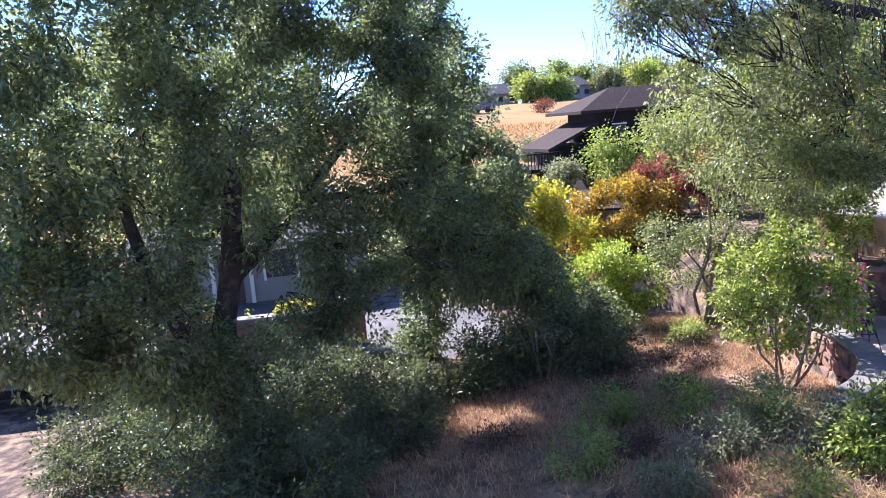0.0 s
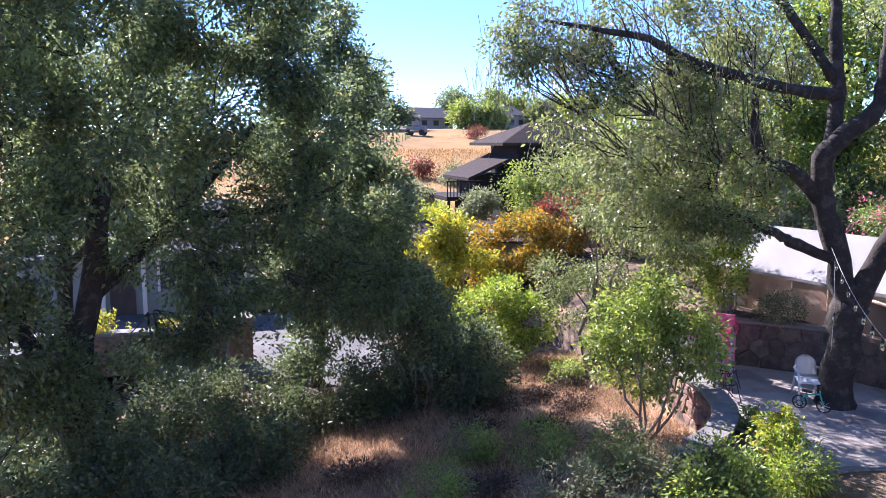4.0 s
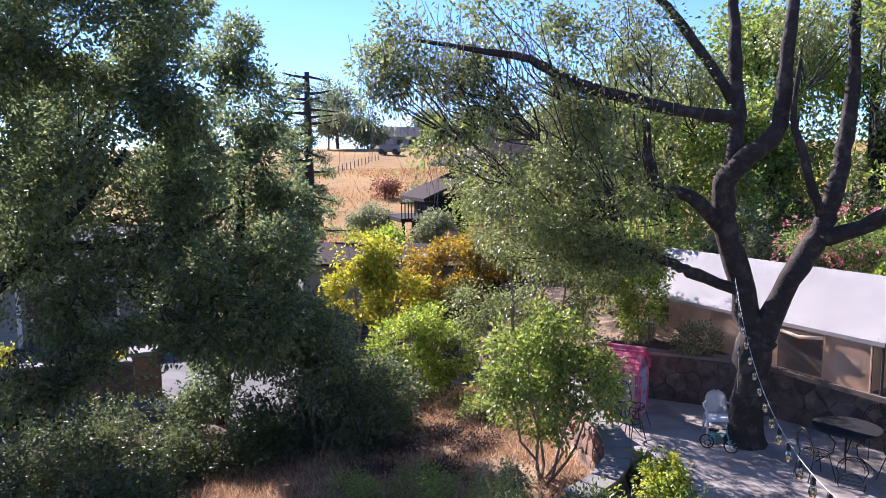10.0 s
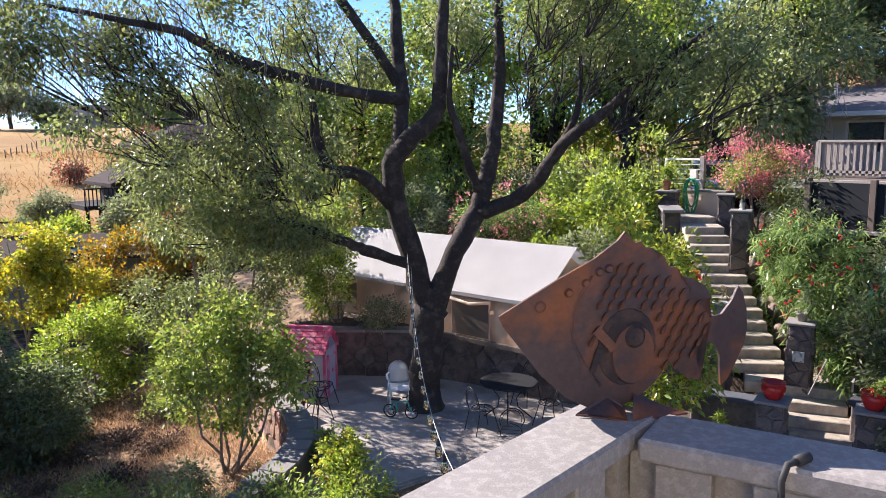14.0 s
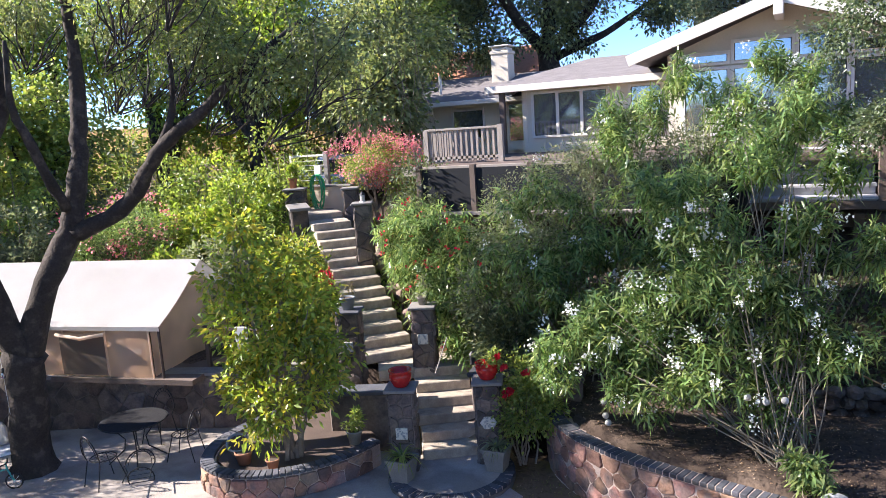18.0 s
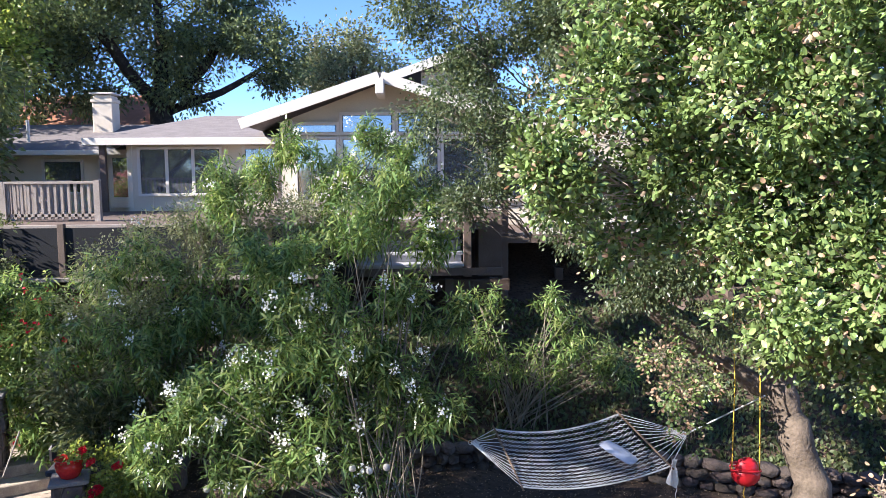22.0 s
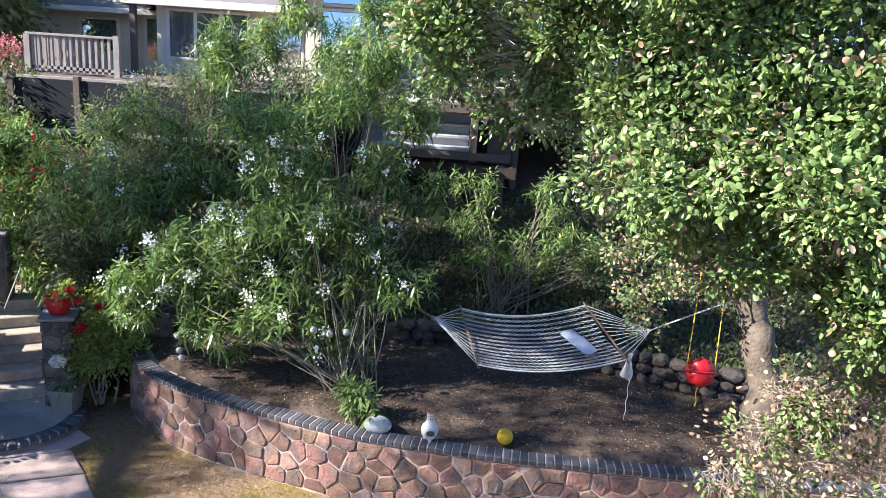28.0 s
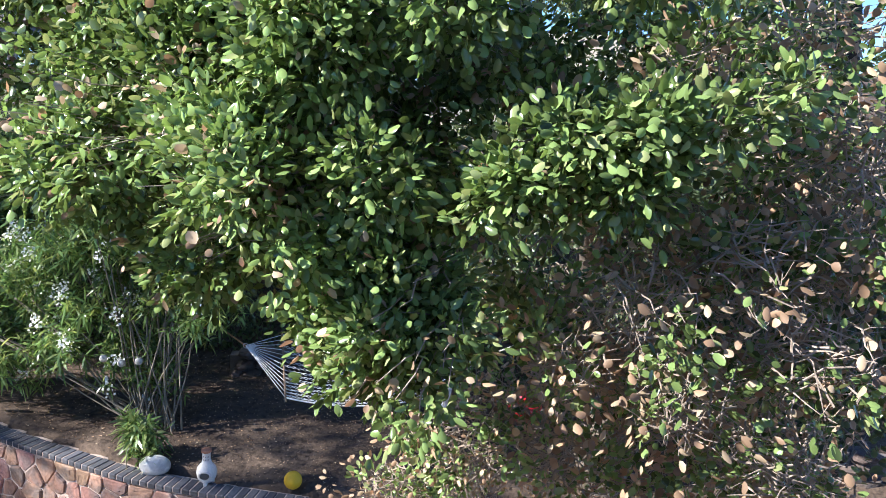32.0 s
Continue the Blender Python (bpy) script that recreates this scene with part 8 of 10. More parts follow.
pot("purple_pot", "dark purple pot tipped in the planter", (-8.0, 8.95, 0.45), 0.17, 0.26, "pot_blue").rotation_euler = (radians(25), radians(20), 0)
pot("grey_pot", "pale grey pot with a small plant on the planter edge", (-6.35, 9.75, 0.46), 0.12, 0.22, "pot_grey", plant="mid_green", seed=3, n=400)
p1 = pot("square_planter", "square stone planter with strappy leaves on the round step", (-5.35, 9.45, 0.13), 0.2, 0.36, "pot_grey", True)
blade_plant(p1, 0.34, 60, 0.5, "mid_green", 5)
p2 = pot("square_planter", "square stone planter with striped leaves beside the steps", (-4.12, 10.2, 0.13), 0.2, 0.36, "pot_grey", True)
blade_plant(p2, 0.34, 70, 0.42, "olive", 6)
RED = [(0.10, 0), (0.12, 0.02), (0.17, 0.12), (0.175, 0.19), (0.155, 0.225), (0.18, 0.25), (0.18, 0.265), (0.145, 0.262), (0.14, 0.2), (0.01, 0.19)]
for x, y, lab in ((-5.5, 9.86, "red glazed pot on the lower pillar"), (-4.33, 10.5, "red glazed pot with red flowers on the lower pillar")):
    t = thing("red_pot", lab, "plant pot", pose(x, y, 1.45), "red pots of the stairs")
    part("pot", lathe(RED, 28), "red_glaze", t, smooth=True)
    if x > -5:
        crown("plant", np.random.default_rng(3), [(0.08, 0, 0.34, 0.16, 0.16, 0.1)], 300, 0.06, 0.04, "mid_green", t, 0.03, 0.2, 6)
        crown("blossom", np.random.default_rng(4), [(0.16, 0, 0.36, 0.06, 0.06, 0.05)], 60, 0.05, 0.05, "flower_red", t, 0.01, 0.2, 12, label="red flowers")
rose = clump_at("rose_bush", "rose bush with a few red roses by the pillar", "shrub", (-3.85, 10.6, 0.15), [(-3.8, 10.55, 0.9, 0.4), (-3.6, 10.6, 1.3, 0.35), (-3.95, 10.7, 1.4, 0.35), (-3.45, 10.55, 1.0, 0.3)], 4200, 0.07, 0.045, "mid_green", 601, stems=7)
for k, (x, y, z) in enumerate(((-3.62, 10.3, 1.68), (-4.02, 10.45, 1.66), (-3.9, 10.3, 1.35), (-3.98, 10.35, 1.28))):
    crown("rose", np.random.default_rng(k), [(x + 3.85, y - 10.6, z - 0.15, 0.035, 0.035, 0.03)], 60, 0.05, 0.05, "flower_red", rose, 0.008, 0.2, 12, label="red rose")
pot("bucket", "blue-grey bucket with a dry stick plant on the dark pillar", (-7.2, 11.2, 2.25), 0.13, 0.22, "pot_blue", plant="moss", n=60, spread=0.8)
pot("small_pot", "small pot with a spiky plant on the pillar", (-6.0, 11.75, 2.25), 0.09, 0.14, "pot_grey", plant="olive", n=150)
pot("terracotta_pot", "terracotta pot with red flowers beside the upper steps", (-8.9, 13.0, gz(-8.9, 13.0)), 0.16, 0.28, "terracotta", plant="flower_red", n=150, seed=9)
pot("terracotta_pot", "terracotta pot with a plant on the upper pillar", (-11.55, 15.9, 4.03), 0.11, 0.26, "terracotta", plant="bright_green", n=700, seed=10)
pot("terracotta_pot", "terracotta pot on the short upper pillar", (-9.75, 16.4, 4.1), 0.12, 0.2, "pot_grey", plant="mid_green", n=300, seed=11)
pot("red_pot_bush", "yellow-green bush in a dark red pot on the patio", (-9.55, 4.75, 0.03), 0.22, 0.36, "terracotta", plant="lemon_leaf", seed=12, n=2600, size=0.07, width=0.04, spread=1.9, tall=1.9)
pot("dark_pot", "dark pot with small leaves by the slope wall", (-10.55, 5.0, 0.03), 0.2, 0.32, "pot_blue", plant="mid_green", seed=14, n=800)
pot("trough", "brown trough below the playhouse window", (-13.0, 5.75, 0.03), 0.25, 0.36, "terracotta", True)
pot("urn", "large pale urn behind the playhouse", (-15.0, 7.1, 0.6), 0.3, 0.55, "clay_white")
clump_at("fern_bush", "light green ferny bush on the patio edge", "shrub", (-8.9, 4.6, 0.0), [(-8.9, 4.6, 0.35, 0.45), (-8.6, 4.3, 0.4, 0.4)], 2600, 0.08, 0.03, "bright_green", 603, stems=6)

pot("plastic_pot", "cream plastic garden tub on the bank behind the playhouse", (-15.9, 8.6, gz(-15.9, 8.6)), 0.24, 0.4, "trim", seed=15)
# boulders between the steps and the bank
rk = random.Random(8)
for k in range(34):
    f, s = rk.uniform(0.6, 3.4), -0.62 - rk.uniform(0.0, 0.5)
    if k > 20:
        f, s = rk.uniform(2.8, 6.5), -0.65 - rk.uniform(0, 0.3)
    p = STAIR_C + STAIR_D * f + STAIR_L * s if f < 2.4 else UP_C + UP_D * (f - 2.4) + Vector((-UP_D.y, UP_D.x)) * s
    r = rk.uniform(0.09, 0.2)
    bm = bmesh.new()
    bmesh.ops.create_icosphere(bm, subdivisions=2, radius=r)
    for v in bm.verts:
        v.co *= 1 + 0.22 * noise.noise(v.co * 9 + Vector((k, 0, 0)))
        v.co.z *= 0.75
    z0 = 0.13 + 0.172 * max(0, (f - 0.3) / 0.3) if f < 2.4 else 1.0 + 0.467 * (f - 2.4)
    ob = obj("boulder", bm, "rock")
    ob.matrix_basis = pose(p.x, p.y, max(z0, gz(p.x, p.y)) + 0.05, rk.uniform(0, 90), rk.uniform(0, 90), rk.uniform(0, 360))
    tagged(ob, "rough brown garden boulder beside the steps", "boulder", "boulders of the steps")
low_wall = thing("fountain_wall", "dark low stone wall with a ledge beside the steps", "wall", kind="structure")
part("body", box(-0.9, -0.15, -0.2, 0.9, 0.15, 0.62, 0.02), "stone_grey", low_wall).matrix_basis = pose(-4.0, 11.35, 0.6, 0, 0, 5)
part("ledge", box(-0.95, -0.2, 0.62, 0.95, 0.2, 0.7, 0.015), "brick_dark", low_wall).matrix_basis = pose(-4.0, 11.35, 0.6, 0, 0, 5)
part("body", box(-0.7, -0.15, -0.3, 0.7, 0.15, 0.9, 0.02), "stone_grey", low_wall).matrix_basis = pose(-6.5, 10.6, 0.1, 0, 0, 20)
part("ledge", box(-0.75, -0.2, 0.9, 0.75, 0.2, 0.97, 0.015), "brick_dark", low_wall).matrix_basis = pose(-6.5, 10.6, 0.1, 0, 0, 20)
lamp = thing("garden_lantern", "small dark metal lantern on the stones", "lantern", pose(-4.95, 11.4, 1.35))
part("cage", lathe([(0.06, 0), (0.06, 0.02), (0.05, 0.02), (0.05, 0.16), (0.065, 0.16), (0.02, 0.22)], 6), "iron", lamp)
stick = thing("walking_stick", "weathered stick leaning on the pillar", "stick")
part("shaft", tube([(-5.62, 11.3, 1.15), (-5.45, 11.5, 1.75)], 0.012, None, 6), "wood_grey", stick)

# hose rack and the things at the head of the stairs
front_pier = thing("low_pier", "low fieldstone pier with a sloping slab cap", "pier", pose(-10.72, 14.85, 3.0, 0, 0, 45))
part("body", box(-0.2, -0.24, -0.2, 0.2, 0.24, 0.62, 0.03), "stone_grey", front_pier)
part("slab_cap", box(-0.25, -0.3, 0.62, 0.25, 0.3, 0.69, 0.012), "cap_grey", front_pier).matrix_basis = pose(0, 0, 0.02, 7, 0, 0)
head_wall = thing("wall_stair_head", "tan plastered garden wall behind the head of the stairs", "wall", kind="structure")
part("body", box(-11.3, 16.35, 2.9, -10.15, 16.55, 4.0, 0.02), "canvas_tan", head_wall)
part("coping", box(-11.34, 16.31, 4.0, -10.12, 16.59, 4.05, 0.01), "cap_grey", head_wall)
lantern = thing("garden_lantern", "small white metal lantern on the dark pillar", "lantern", pose(-8.5, 14.15, 3.83))
part("base", lathe([(0.07, 0), (0.07, 0.02), (0.05, 0.025)], 8), "trim", lantern)
part("glass", lathe([(0.048, 0.025), (0.055, 0.09), (0.048, 0.16)], 8), "globe", lantern)
part("cap", lathe([(0.075, 0.16), (0.04, 0.2), (0.012, 0.23)], 8), "iron", lantern)
rack = thing("garden_gate", "white metal rail with thin bars behind the stair head", "gate", pose(-11.07, 16.75, 3.6))
part("post", box(-0.06, -0.05, -0.5, 0.07, 0.05, 1.28, 0.008), "rail_grey", rack)
part("post", box(-1.12, -0.03, -0.5, -1.06, 0.03, 1.2, 0.005), "trim", rack)
part("top_bar", box(-1.12, -0.025, 1.17, -0.06, 0.025, 1.22, 0.005), "trim", rack)
for z in (0.55, 0.68, 0.81, 0.94, 1.06):
    part("thin_bar", box(-1.08, -0.01, z - 0.008, -0.06, 0.01, z + 0.008), "trim", rack)
coil = thing("garden_hose", "coiled green garden hose hung at the stair head", "hose", pose(-11.02, 16.26, 3.93))
part("hook_plate", box(-0.1, -0.02, 0.40, 0.1, 0.06, 0.62, 0.01), "trim", coil, "white hose hanger")
hrng = random.Random(12)
for k in range(9):
    w, h, o = 0.13 + hrng.uniform(0, 0.08), 0.38 + hrng.uniform(-0.03, 0.12), hrng.uniform(-0.03, 0.03)
    part("hose_loop", tube([(o + w * math.sin(a) * (1 + 0.25 * math.cos(a)), -0.03 - 0.012 * k, 0.40 - h + h * math.cos(a)) for a in np.linspace(0, 2 * math.pi, 25)], 0.013, None, 6), "hose", coil, smooth=True)
part("hose_tail", tube([(0.05, -0.1, -0.35), (0.1, -0.12, -0.5), (0.02, -0.2, -0.52)], 0.013, None, 6), "hose", coil, smooth=True)
car = thing("car", "silver-blue parked car behind the white frame", "car", pose(-12.6, 20.6, gz(-12.6, 20.6), 0, 0, 15))
prof = [(-2.1, 0.35), (-2.1, 0.75), (-1.5, 0.92), (-0.9, 1.42), (0.7, 1.45), (1.4, 0.98), (2.1, 0.85), (2.15, 0.35)]
bmc = bmesh.new()
a = [bmc.verts.new((x, -0.85, z)) for x, z in prof]
b = [bmc.verts.new((x, 0.85, z)) for x, z in prof]
bmc.faces.new(a)
bmc.faces.new(b[::-1])
for k in range(8):
    bmc.faces.new((a[k], b[k], b[(k + 1) % 8], a[(k + 1) % 8]))
bmesh.ops.recalc_face_normals(bmc, faces=bmc.faces)
bmesh.ops.bevel(bmc, geom=bmc.edges[:], offset=0.06, segments=2, affect="EDGES")
part("body", bmc, "car", car, smooth=True)
part("side_window", box(-0.85, -0.87, 0.95, 0.6, -0.852, 1.33), "room_dark", car)
for x in (-1.35, 1.35):
    for y in (-0.8, 0.8):
        w = part("wheel", tube([(x, y - 0.1, 0.32), (x, y + 0.1, 0.32)], 0.32, None, 18), "rubber", car)
        part("rim", tube([(x, y - 0.105, 0.32), (x, y + 0.105, 0.32)], 0.19, None, 14), "galv", w)

# ---------------------------------------------------------------- tent
tent = thing("canvas_tent", "long tan canvas tent with a white fly roof on the bank", "tent")
R0, R1 = Vector((-17.6, 10.3, 3.05)), Vector((-10.75, 11.5, 3.05))
ax = (R1 - R0).normalized()
sd = Vector((ax.y, -ax.x, 0))
half, eave = 1.55, 2.08


def tp(s, o, z):
    p = R0 + ax * s + sd * o
    return (p.x, p.y, z)


LT = (R1 - R0).length
for sgn in (1, -1):
    bm = bmesh.new()
    N, K = 24, 8
    g = []
    for i in range(N + 1):
        row = []
        for j in range(K + 1):
            q = j / K
            s = LT * i / N
            sag = -0.07 * math.sin(math.pi * q) - 0.03 * math.sin(math.pi * (i / N * 4 % 1)) * q
            row.append(bm.verts.new(tp(s - 0.15 * q * (1 if i == 0 else 0), sgn * half * q, 3.05 - (3.05 - eave) * q + sag)))
        g.append(row)
    for i in range(N):
        for j in range(K):
            bm.faces.new((g[i][j], g[i + 1][j], g[i + 1][j + 1], g[i][j + 1]))
    bmesh.ops.solidify(bm, geom=bm.faces[:], thickness=0.012)
    part("fly_sheet", bm, "canvas_white", tent, "white canvas roof sheet", smooth=True)
    bm = bmesh.new()
    v = [bm.verts.new(p) for p in (tp(0, sgn * half, eave), tp(LT, sgn * half, eave), tp(LT, sgn * half, eave - 0.08), tp(0, sgn * half, eave - 0.06))]
    bm.faces.new(v)
    bmesh.ops.solidify(bm, geom=bm.faces[:], thickness=0.01)
    part("valance", bm, "canvas_white", tent)
    # side wall in panels with seams
    n = 7
    for k in range(n):
        s0, s1 = 0.1 + (LT - 0.35) * k / n, 0.1 + (LT - 0.35) * (k + 1) / n
        bm = bmesh.new()
        rows = []
        for i in range(5):
            q = i / 4
            o = sgn * (half - 0.05 + 0.02 * math.sin(math.pi * q))
            rows.append([bm.verts.new(tp(s0 + (s1 - s0) * q, o, z)) for z in (1.08, 1.6, eave - 0.03)])
        for a, b in zip(rows, rows[1:]):
            for j in range(2):
                bm.faces.new((a[j], b[j], b[j + 1], a[j + 1]))
        bmesh.ops.solidify(bm, geom=bm.faces[:], thickness=0.01)
        part("side_panel", bm, "canvas_tan", tent, smooth=True)
        part("seam_pole", tube([tp(s1, sgn * (half - 0.02), 1.05), tp(s1, sgn * (half - 0.02), eave - 0.04)], 0.012, None, 6), "canvas_tan", tent)
for s0, s1 in ((4.75, 5.75), (1.0, 1.7)):
    bm = bmesh.new()
    bm.faces.new([bm.verts.new(p) for p in (tp(s0, half + 0.005, 1.15), tp(s1, half + 0.005, 1.15), tp(s1, half + 0.005, 1.95), tp(s0, half + 0.005, 1.95))])
    bmesh.ops.solidify(bm, geom=bm.faces[:], thickness=0.012)
    w = part("window", bm, "canvas_dark", tent, "mesh window with rolled flap")
    part("flap_roll", tube([tp(s0 - 0.03, half + 0.04, 1.93), tp((s0 + s1) / 2, half + 0.05, 1.86), tp(s1 + 0.03, half + 0.04, 1.94)], 0.035, None, 8), "canvas_tan", w, smooth=True)
for s in (0.12, LT - 0.28):
    bm = bmesh.new()
    bm.faces.new([bm.verts.new(p) for p in (tp(s, -half + 0.12, 1.05), tp(s, half - 0.12, 1.05), tp(s, half - 0.12, eave - 0.06), tp(s, 0, 2.92), tp(s, -half + 0.12, eave - 0.06))])
    bmesh.ops.solidify(bm, geom=bm.faces[:], thickness=0.012)
    part("end_wall", bm, "canvas_tan", tent)
for o in (-half + 0.05, half - 0.05):
    part("porch_pole", tube([tp(LT - 0.05, o, 0.9), tp(LT - 0.05, o, eave)], 0.025, None, 8), "wood_dark", tent)
part("platform", box(-0.1, -half - 0.05, 0, LT + 0.6, half + 0.05, 0.1), "wood_brown", tent).matrix_basis = Matrix.Translation((R0.x, R0.y, 1.0)) @ pose(0, 0, 0, 0, 0, math.degrees(math.atan2(ax.y, ax.x)))
steps2 = thing("tent_steps", "short wooden steps with a rail beside the tent", "steps", pose(-9.75, 11.4, 1.0, 0, 0, 10))
for k in range(3):
    part("tread", box(-0.45 + 0.28 * k, -0.5, 0.15 + 0.16 * k, -0.15 + 0.28 * k, 0.5, 0.19 + 0.16 * k), "wood_warm", steps2)
for x in (-0.5, 0.2, 0.9):
    part("post", box(x - 0.035, -0.56, -0.1, x + 0.035, -0.49, 0.85), "wood_dark", steps2)
part("handrail", beam((-0.55, -0.52, 0.88), (1.0, -0.52, 0.78), 0.07, 0.05), "wood_dark", steps2)
part("towel", box(0.15, -0.6, 0.35, 0.4, -0.56, 0.9, 0.01), "rope", steps2, "pale towel hung over the rail")

# ---------------------------------------------------------------- terrace things
def hammock():
    t = thing("rope_hammock", "white rope hammock with wooden spreader bars", "hammock")
    L = Vector((0.95, 10.13, 1.92))
    a0, a1 = Vector((1.30, 10.45, 1.98)), Vector((1.56, 9.72, 1.48))
    b0, b1 = Vector((2.95, 10.3, 2.20)), Vector((3.42, 9.62, 1.74))
    R = Vector((3.76, 9.95, 2.04))
    N, K = 26, 15

    def at(u, v):
        p = a0.lerp(b0, u).lerp(a1.lerp(b1, u), v)
        p = p.copy()
        p.z -= 4 * 0.13 * u * (1 - u) + 0.07 * math.sin(math.pi * v)
        return p

    bm = bmesh.new()
    for j in range(K + 1):
        for s in (0, 1):
            pts = []
            for i in range(N + 1):
                v = (j + (0.5 if (i + s) % 2 else 0.0)) / K
                pts.append(at(i / N, min(1, v)))
            tube(pts, 0.0045, bm, 3, False)
    part("net", bm, "rope", t, "diamond mesh of white rope")
    for v in (0, 1):
        part("edge_rope", tube([at(i / N, v) for i in range(N + 1)], 0.011, None, 6), "rope", t, smooth=True)
    for a, b, e in ((a0, a1, L), (b0, b1, R)):
        part("spreader_bar", tube([a + (a - b) * 0.06, b + (b - a) * 0.06], 0.013, None, 8), "bar", t)
        for k in range(13):
            part("clew_cord", tube([a.lerp(b, k / 12), e], 0.0045, None, 4), "rope", t)
    part("ring", tube([L + Vector((0.03 * math.cos(q), 0, 0.03 * math.sin(q))) for q in np.linspace(0, 2 * math.pi, 11)], 0.007, None, 6), "galv", t)
    part("strap", tube([L, Vector((0.55, 10.35, 2.05)), Vector((0.25, 10.4, 2.0))], 0.01, None, 6), "wood_warm", t)
    part("rope_tail", tube([R, Vector((4.75, 9.75, 2.62))], 0.01, None, 6), "rope", t)
    part("dangling_rope", tube([Vector((3.46 + 0.008 * math.sin(7.0 * k), 9.52 + 0.008 * math.cos(7.0 * k), 1.75 - 0.0225 * k)) for k in range(36)], 0.0048, None, 5), "rope", t, "thin twisted rope hanging to the ground")
    bm = bmesh.new()
    bmesh.ops.create_grid(bm, x_segments=9, y_segments=14, size=1)
    for v in bm.verts:
        q, h = v.co.x, (v.co.y + 1) / 2
        wide = 0.055 + 0.02 * math.sin(5 * h + 0.6)
        v.co = Vector((q * wide + 0.012 * math.sin(6 * h), 0.022 * math.sin(4.2 * q + 3 * h), -0.34 * (1 - h) - 0.03 * q * (1 - h)))
    bmesh.ops.solidify(bm, geom=bm.faces[:], thickness=0.008)
    part("cloth", bm, "rope", t, "white cloth hanging from the corner").matrix_basis = pose(3.46, 9.58, 1.84, 4, 6, 15)
    return t, at


_, ham_at = hammock()
c, c1, c2 = ham_at(0.80, 0.55), ham_at(0.74, 0.2), ham_at(0.86, 0.9)
pil = thing("pillow", "pale blue pillow lying in the hammock", "pillow", pose(c.x, c.y, c.z + 0.06) @ (c2 - c1).to_track_quat("X", "Z").to_matrix().to_4x4())
bm = bmesh.new()
bmesh.ops.create_grid(bm, x_segments=10, y_segments=8, size=1)
for v in bm.verts:
    x, y = v.co.x, v.co.y
    v.co = Vector((x * 0.25 * (1 - 0.08 * y * y), y * 0.14 * (1 - 0.08 * x * x), 0.04 * (1 - x ** 4) * (1 - y ** 4) + 0.006 * noise.noise(Vector((x * 2, y * 2, 0)))))
g = bmesh.ops.duplicate(bm, geom=bm.verts[:] + bm.edges[:] + bm.faces[:])
for v in g["geom"]:
    if isinstance(v, bmesh.types.BMVert):
        v.co.z *= -1
bmesh.ops.remove_doubles(bm, verts=bm.verts, dist=0.001)
bmesh.ops.recalc_face_normals(bm, faces=bm.faces)
part("cushion", bm, "pillow", pil, smooth=True)

swing = thing("toddler_swing", "red plastic toddler swing on yellow ropes", "swing", pose(4.28, 9.4, 1.55, 0, 0, 172))
bm = bmesh.new()
bmesh.ops.create_uvsphere(bm, u_segments=22, v_segments=14, radius=1.0)
bmesh.ops.delete(bm, geom=[v for v in bm.verts if v.co.z > 0.12 + 0.5 * max(0.0, v.co.y)], context="VERTS")
for v in bm.verts:
    v.co = Vector((v.co.x * 0.175, v.co.y * 0.15, 0.17 + v.co.z * 0.17))
bmesh.ops.solidify(bm, geom=bm.faces[:], thickness=0.012)
part("bucket", bm, "red_plastic", swing, "rounded red bucket with leg openings", smooth=True)
bm = bmesh.new()
bmesh.ops.create_uvsphere(bm, u_segments=20, v_segments=12, radius=1.0)
bmesh.ops.delete(bm, geom=[v for v in bm.verts if v.co.y < 0.15], context="VERTS")
for v in bm.verts:
    v.co = Vector((v.co.x * 0.15, v.co.y * 0.13 + 0.01, 0.24 + v.co.z * 0.145))
bmesh.ops.solidify(bm, geom=bm.faces[:], thickness=0.012)
part("back", bm, "red_plastic", swing, "domed red back", smooth=True)
part("rim", tube([(0.178 * math.cos(a), 0.152 * math.sin(a), 0.2 + 0.04 * max(0.0, math.sin(a))) for a in np.linspace(0, 2 * math.pi, 29)], 0.013, None, 6), "red_plastic", swing, smooth=True)
part("guard", tube([(-0.15, -0.1, 0.2), (-0.12, -0.19, 0.22), (0.12, -0.19, 0.22), (0.15, -0.1, 0.2)], 0.02, None, 8), "red_plastic", swing, smooth=True)
for sx in (-1, 1):
    part("rope", tube([(sx * 0.165, 0.0, 0.2), (sx * 0.15, -0.05, 1.3), (sx * 0.13, -0.3, 2.2)], 0.007, None, 6), "rope_yellow", swing)
part("tail", tube([(0, 0, 0.0), (0.012, -0.02, -0.1), (-0.006, 0, -0.2), (0.008, 0.01, -0.27)], 0.007, None, 6), "rope_yellow", swing)

chim = thing("clay_chiminea", "small white clay chiminea on the brick cap", "chiminea", pose(1.03, 8.70, 0.912, 0, 0, 8))
chim.scale = (0.84, 0.84, 0.84)
bm = lathe([(0.07, 0.03), (0.11, 0.08), (0.125, 0.15), (0.11, 0.22), (0.065, 0.27), (0.05, 0.32), (0.048, 0.4), (0.06, 0.42), (0.06, 0.44), (0.04, 0.44), (0.035, 0.4)], 22)
part("body", bm, "clay_white", chim, smooth=True)
# mouth is a dark plug, the hollow's shade given by its colour
part("mouth", prism([(0.055 * math.cos(a), 0.045 * math.sin(a) - 0.005 * math.cos(2 * a)) for a in np.linspace(0, 2 * math.pi, 17)[:-1]], 0, 0.025, m=Matrix.Translation((0, -0.103, 0.15)) @ pose(0, 0, 0, 84, 0, 0)), "room_dark", chim)
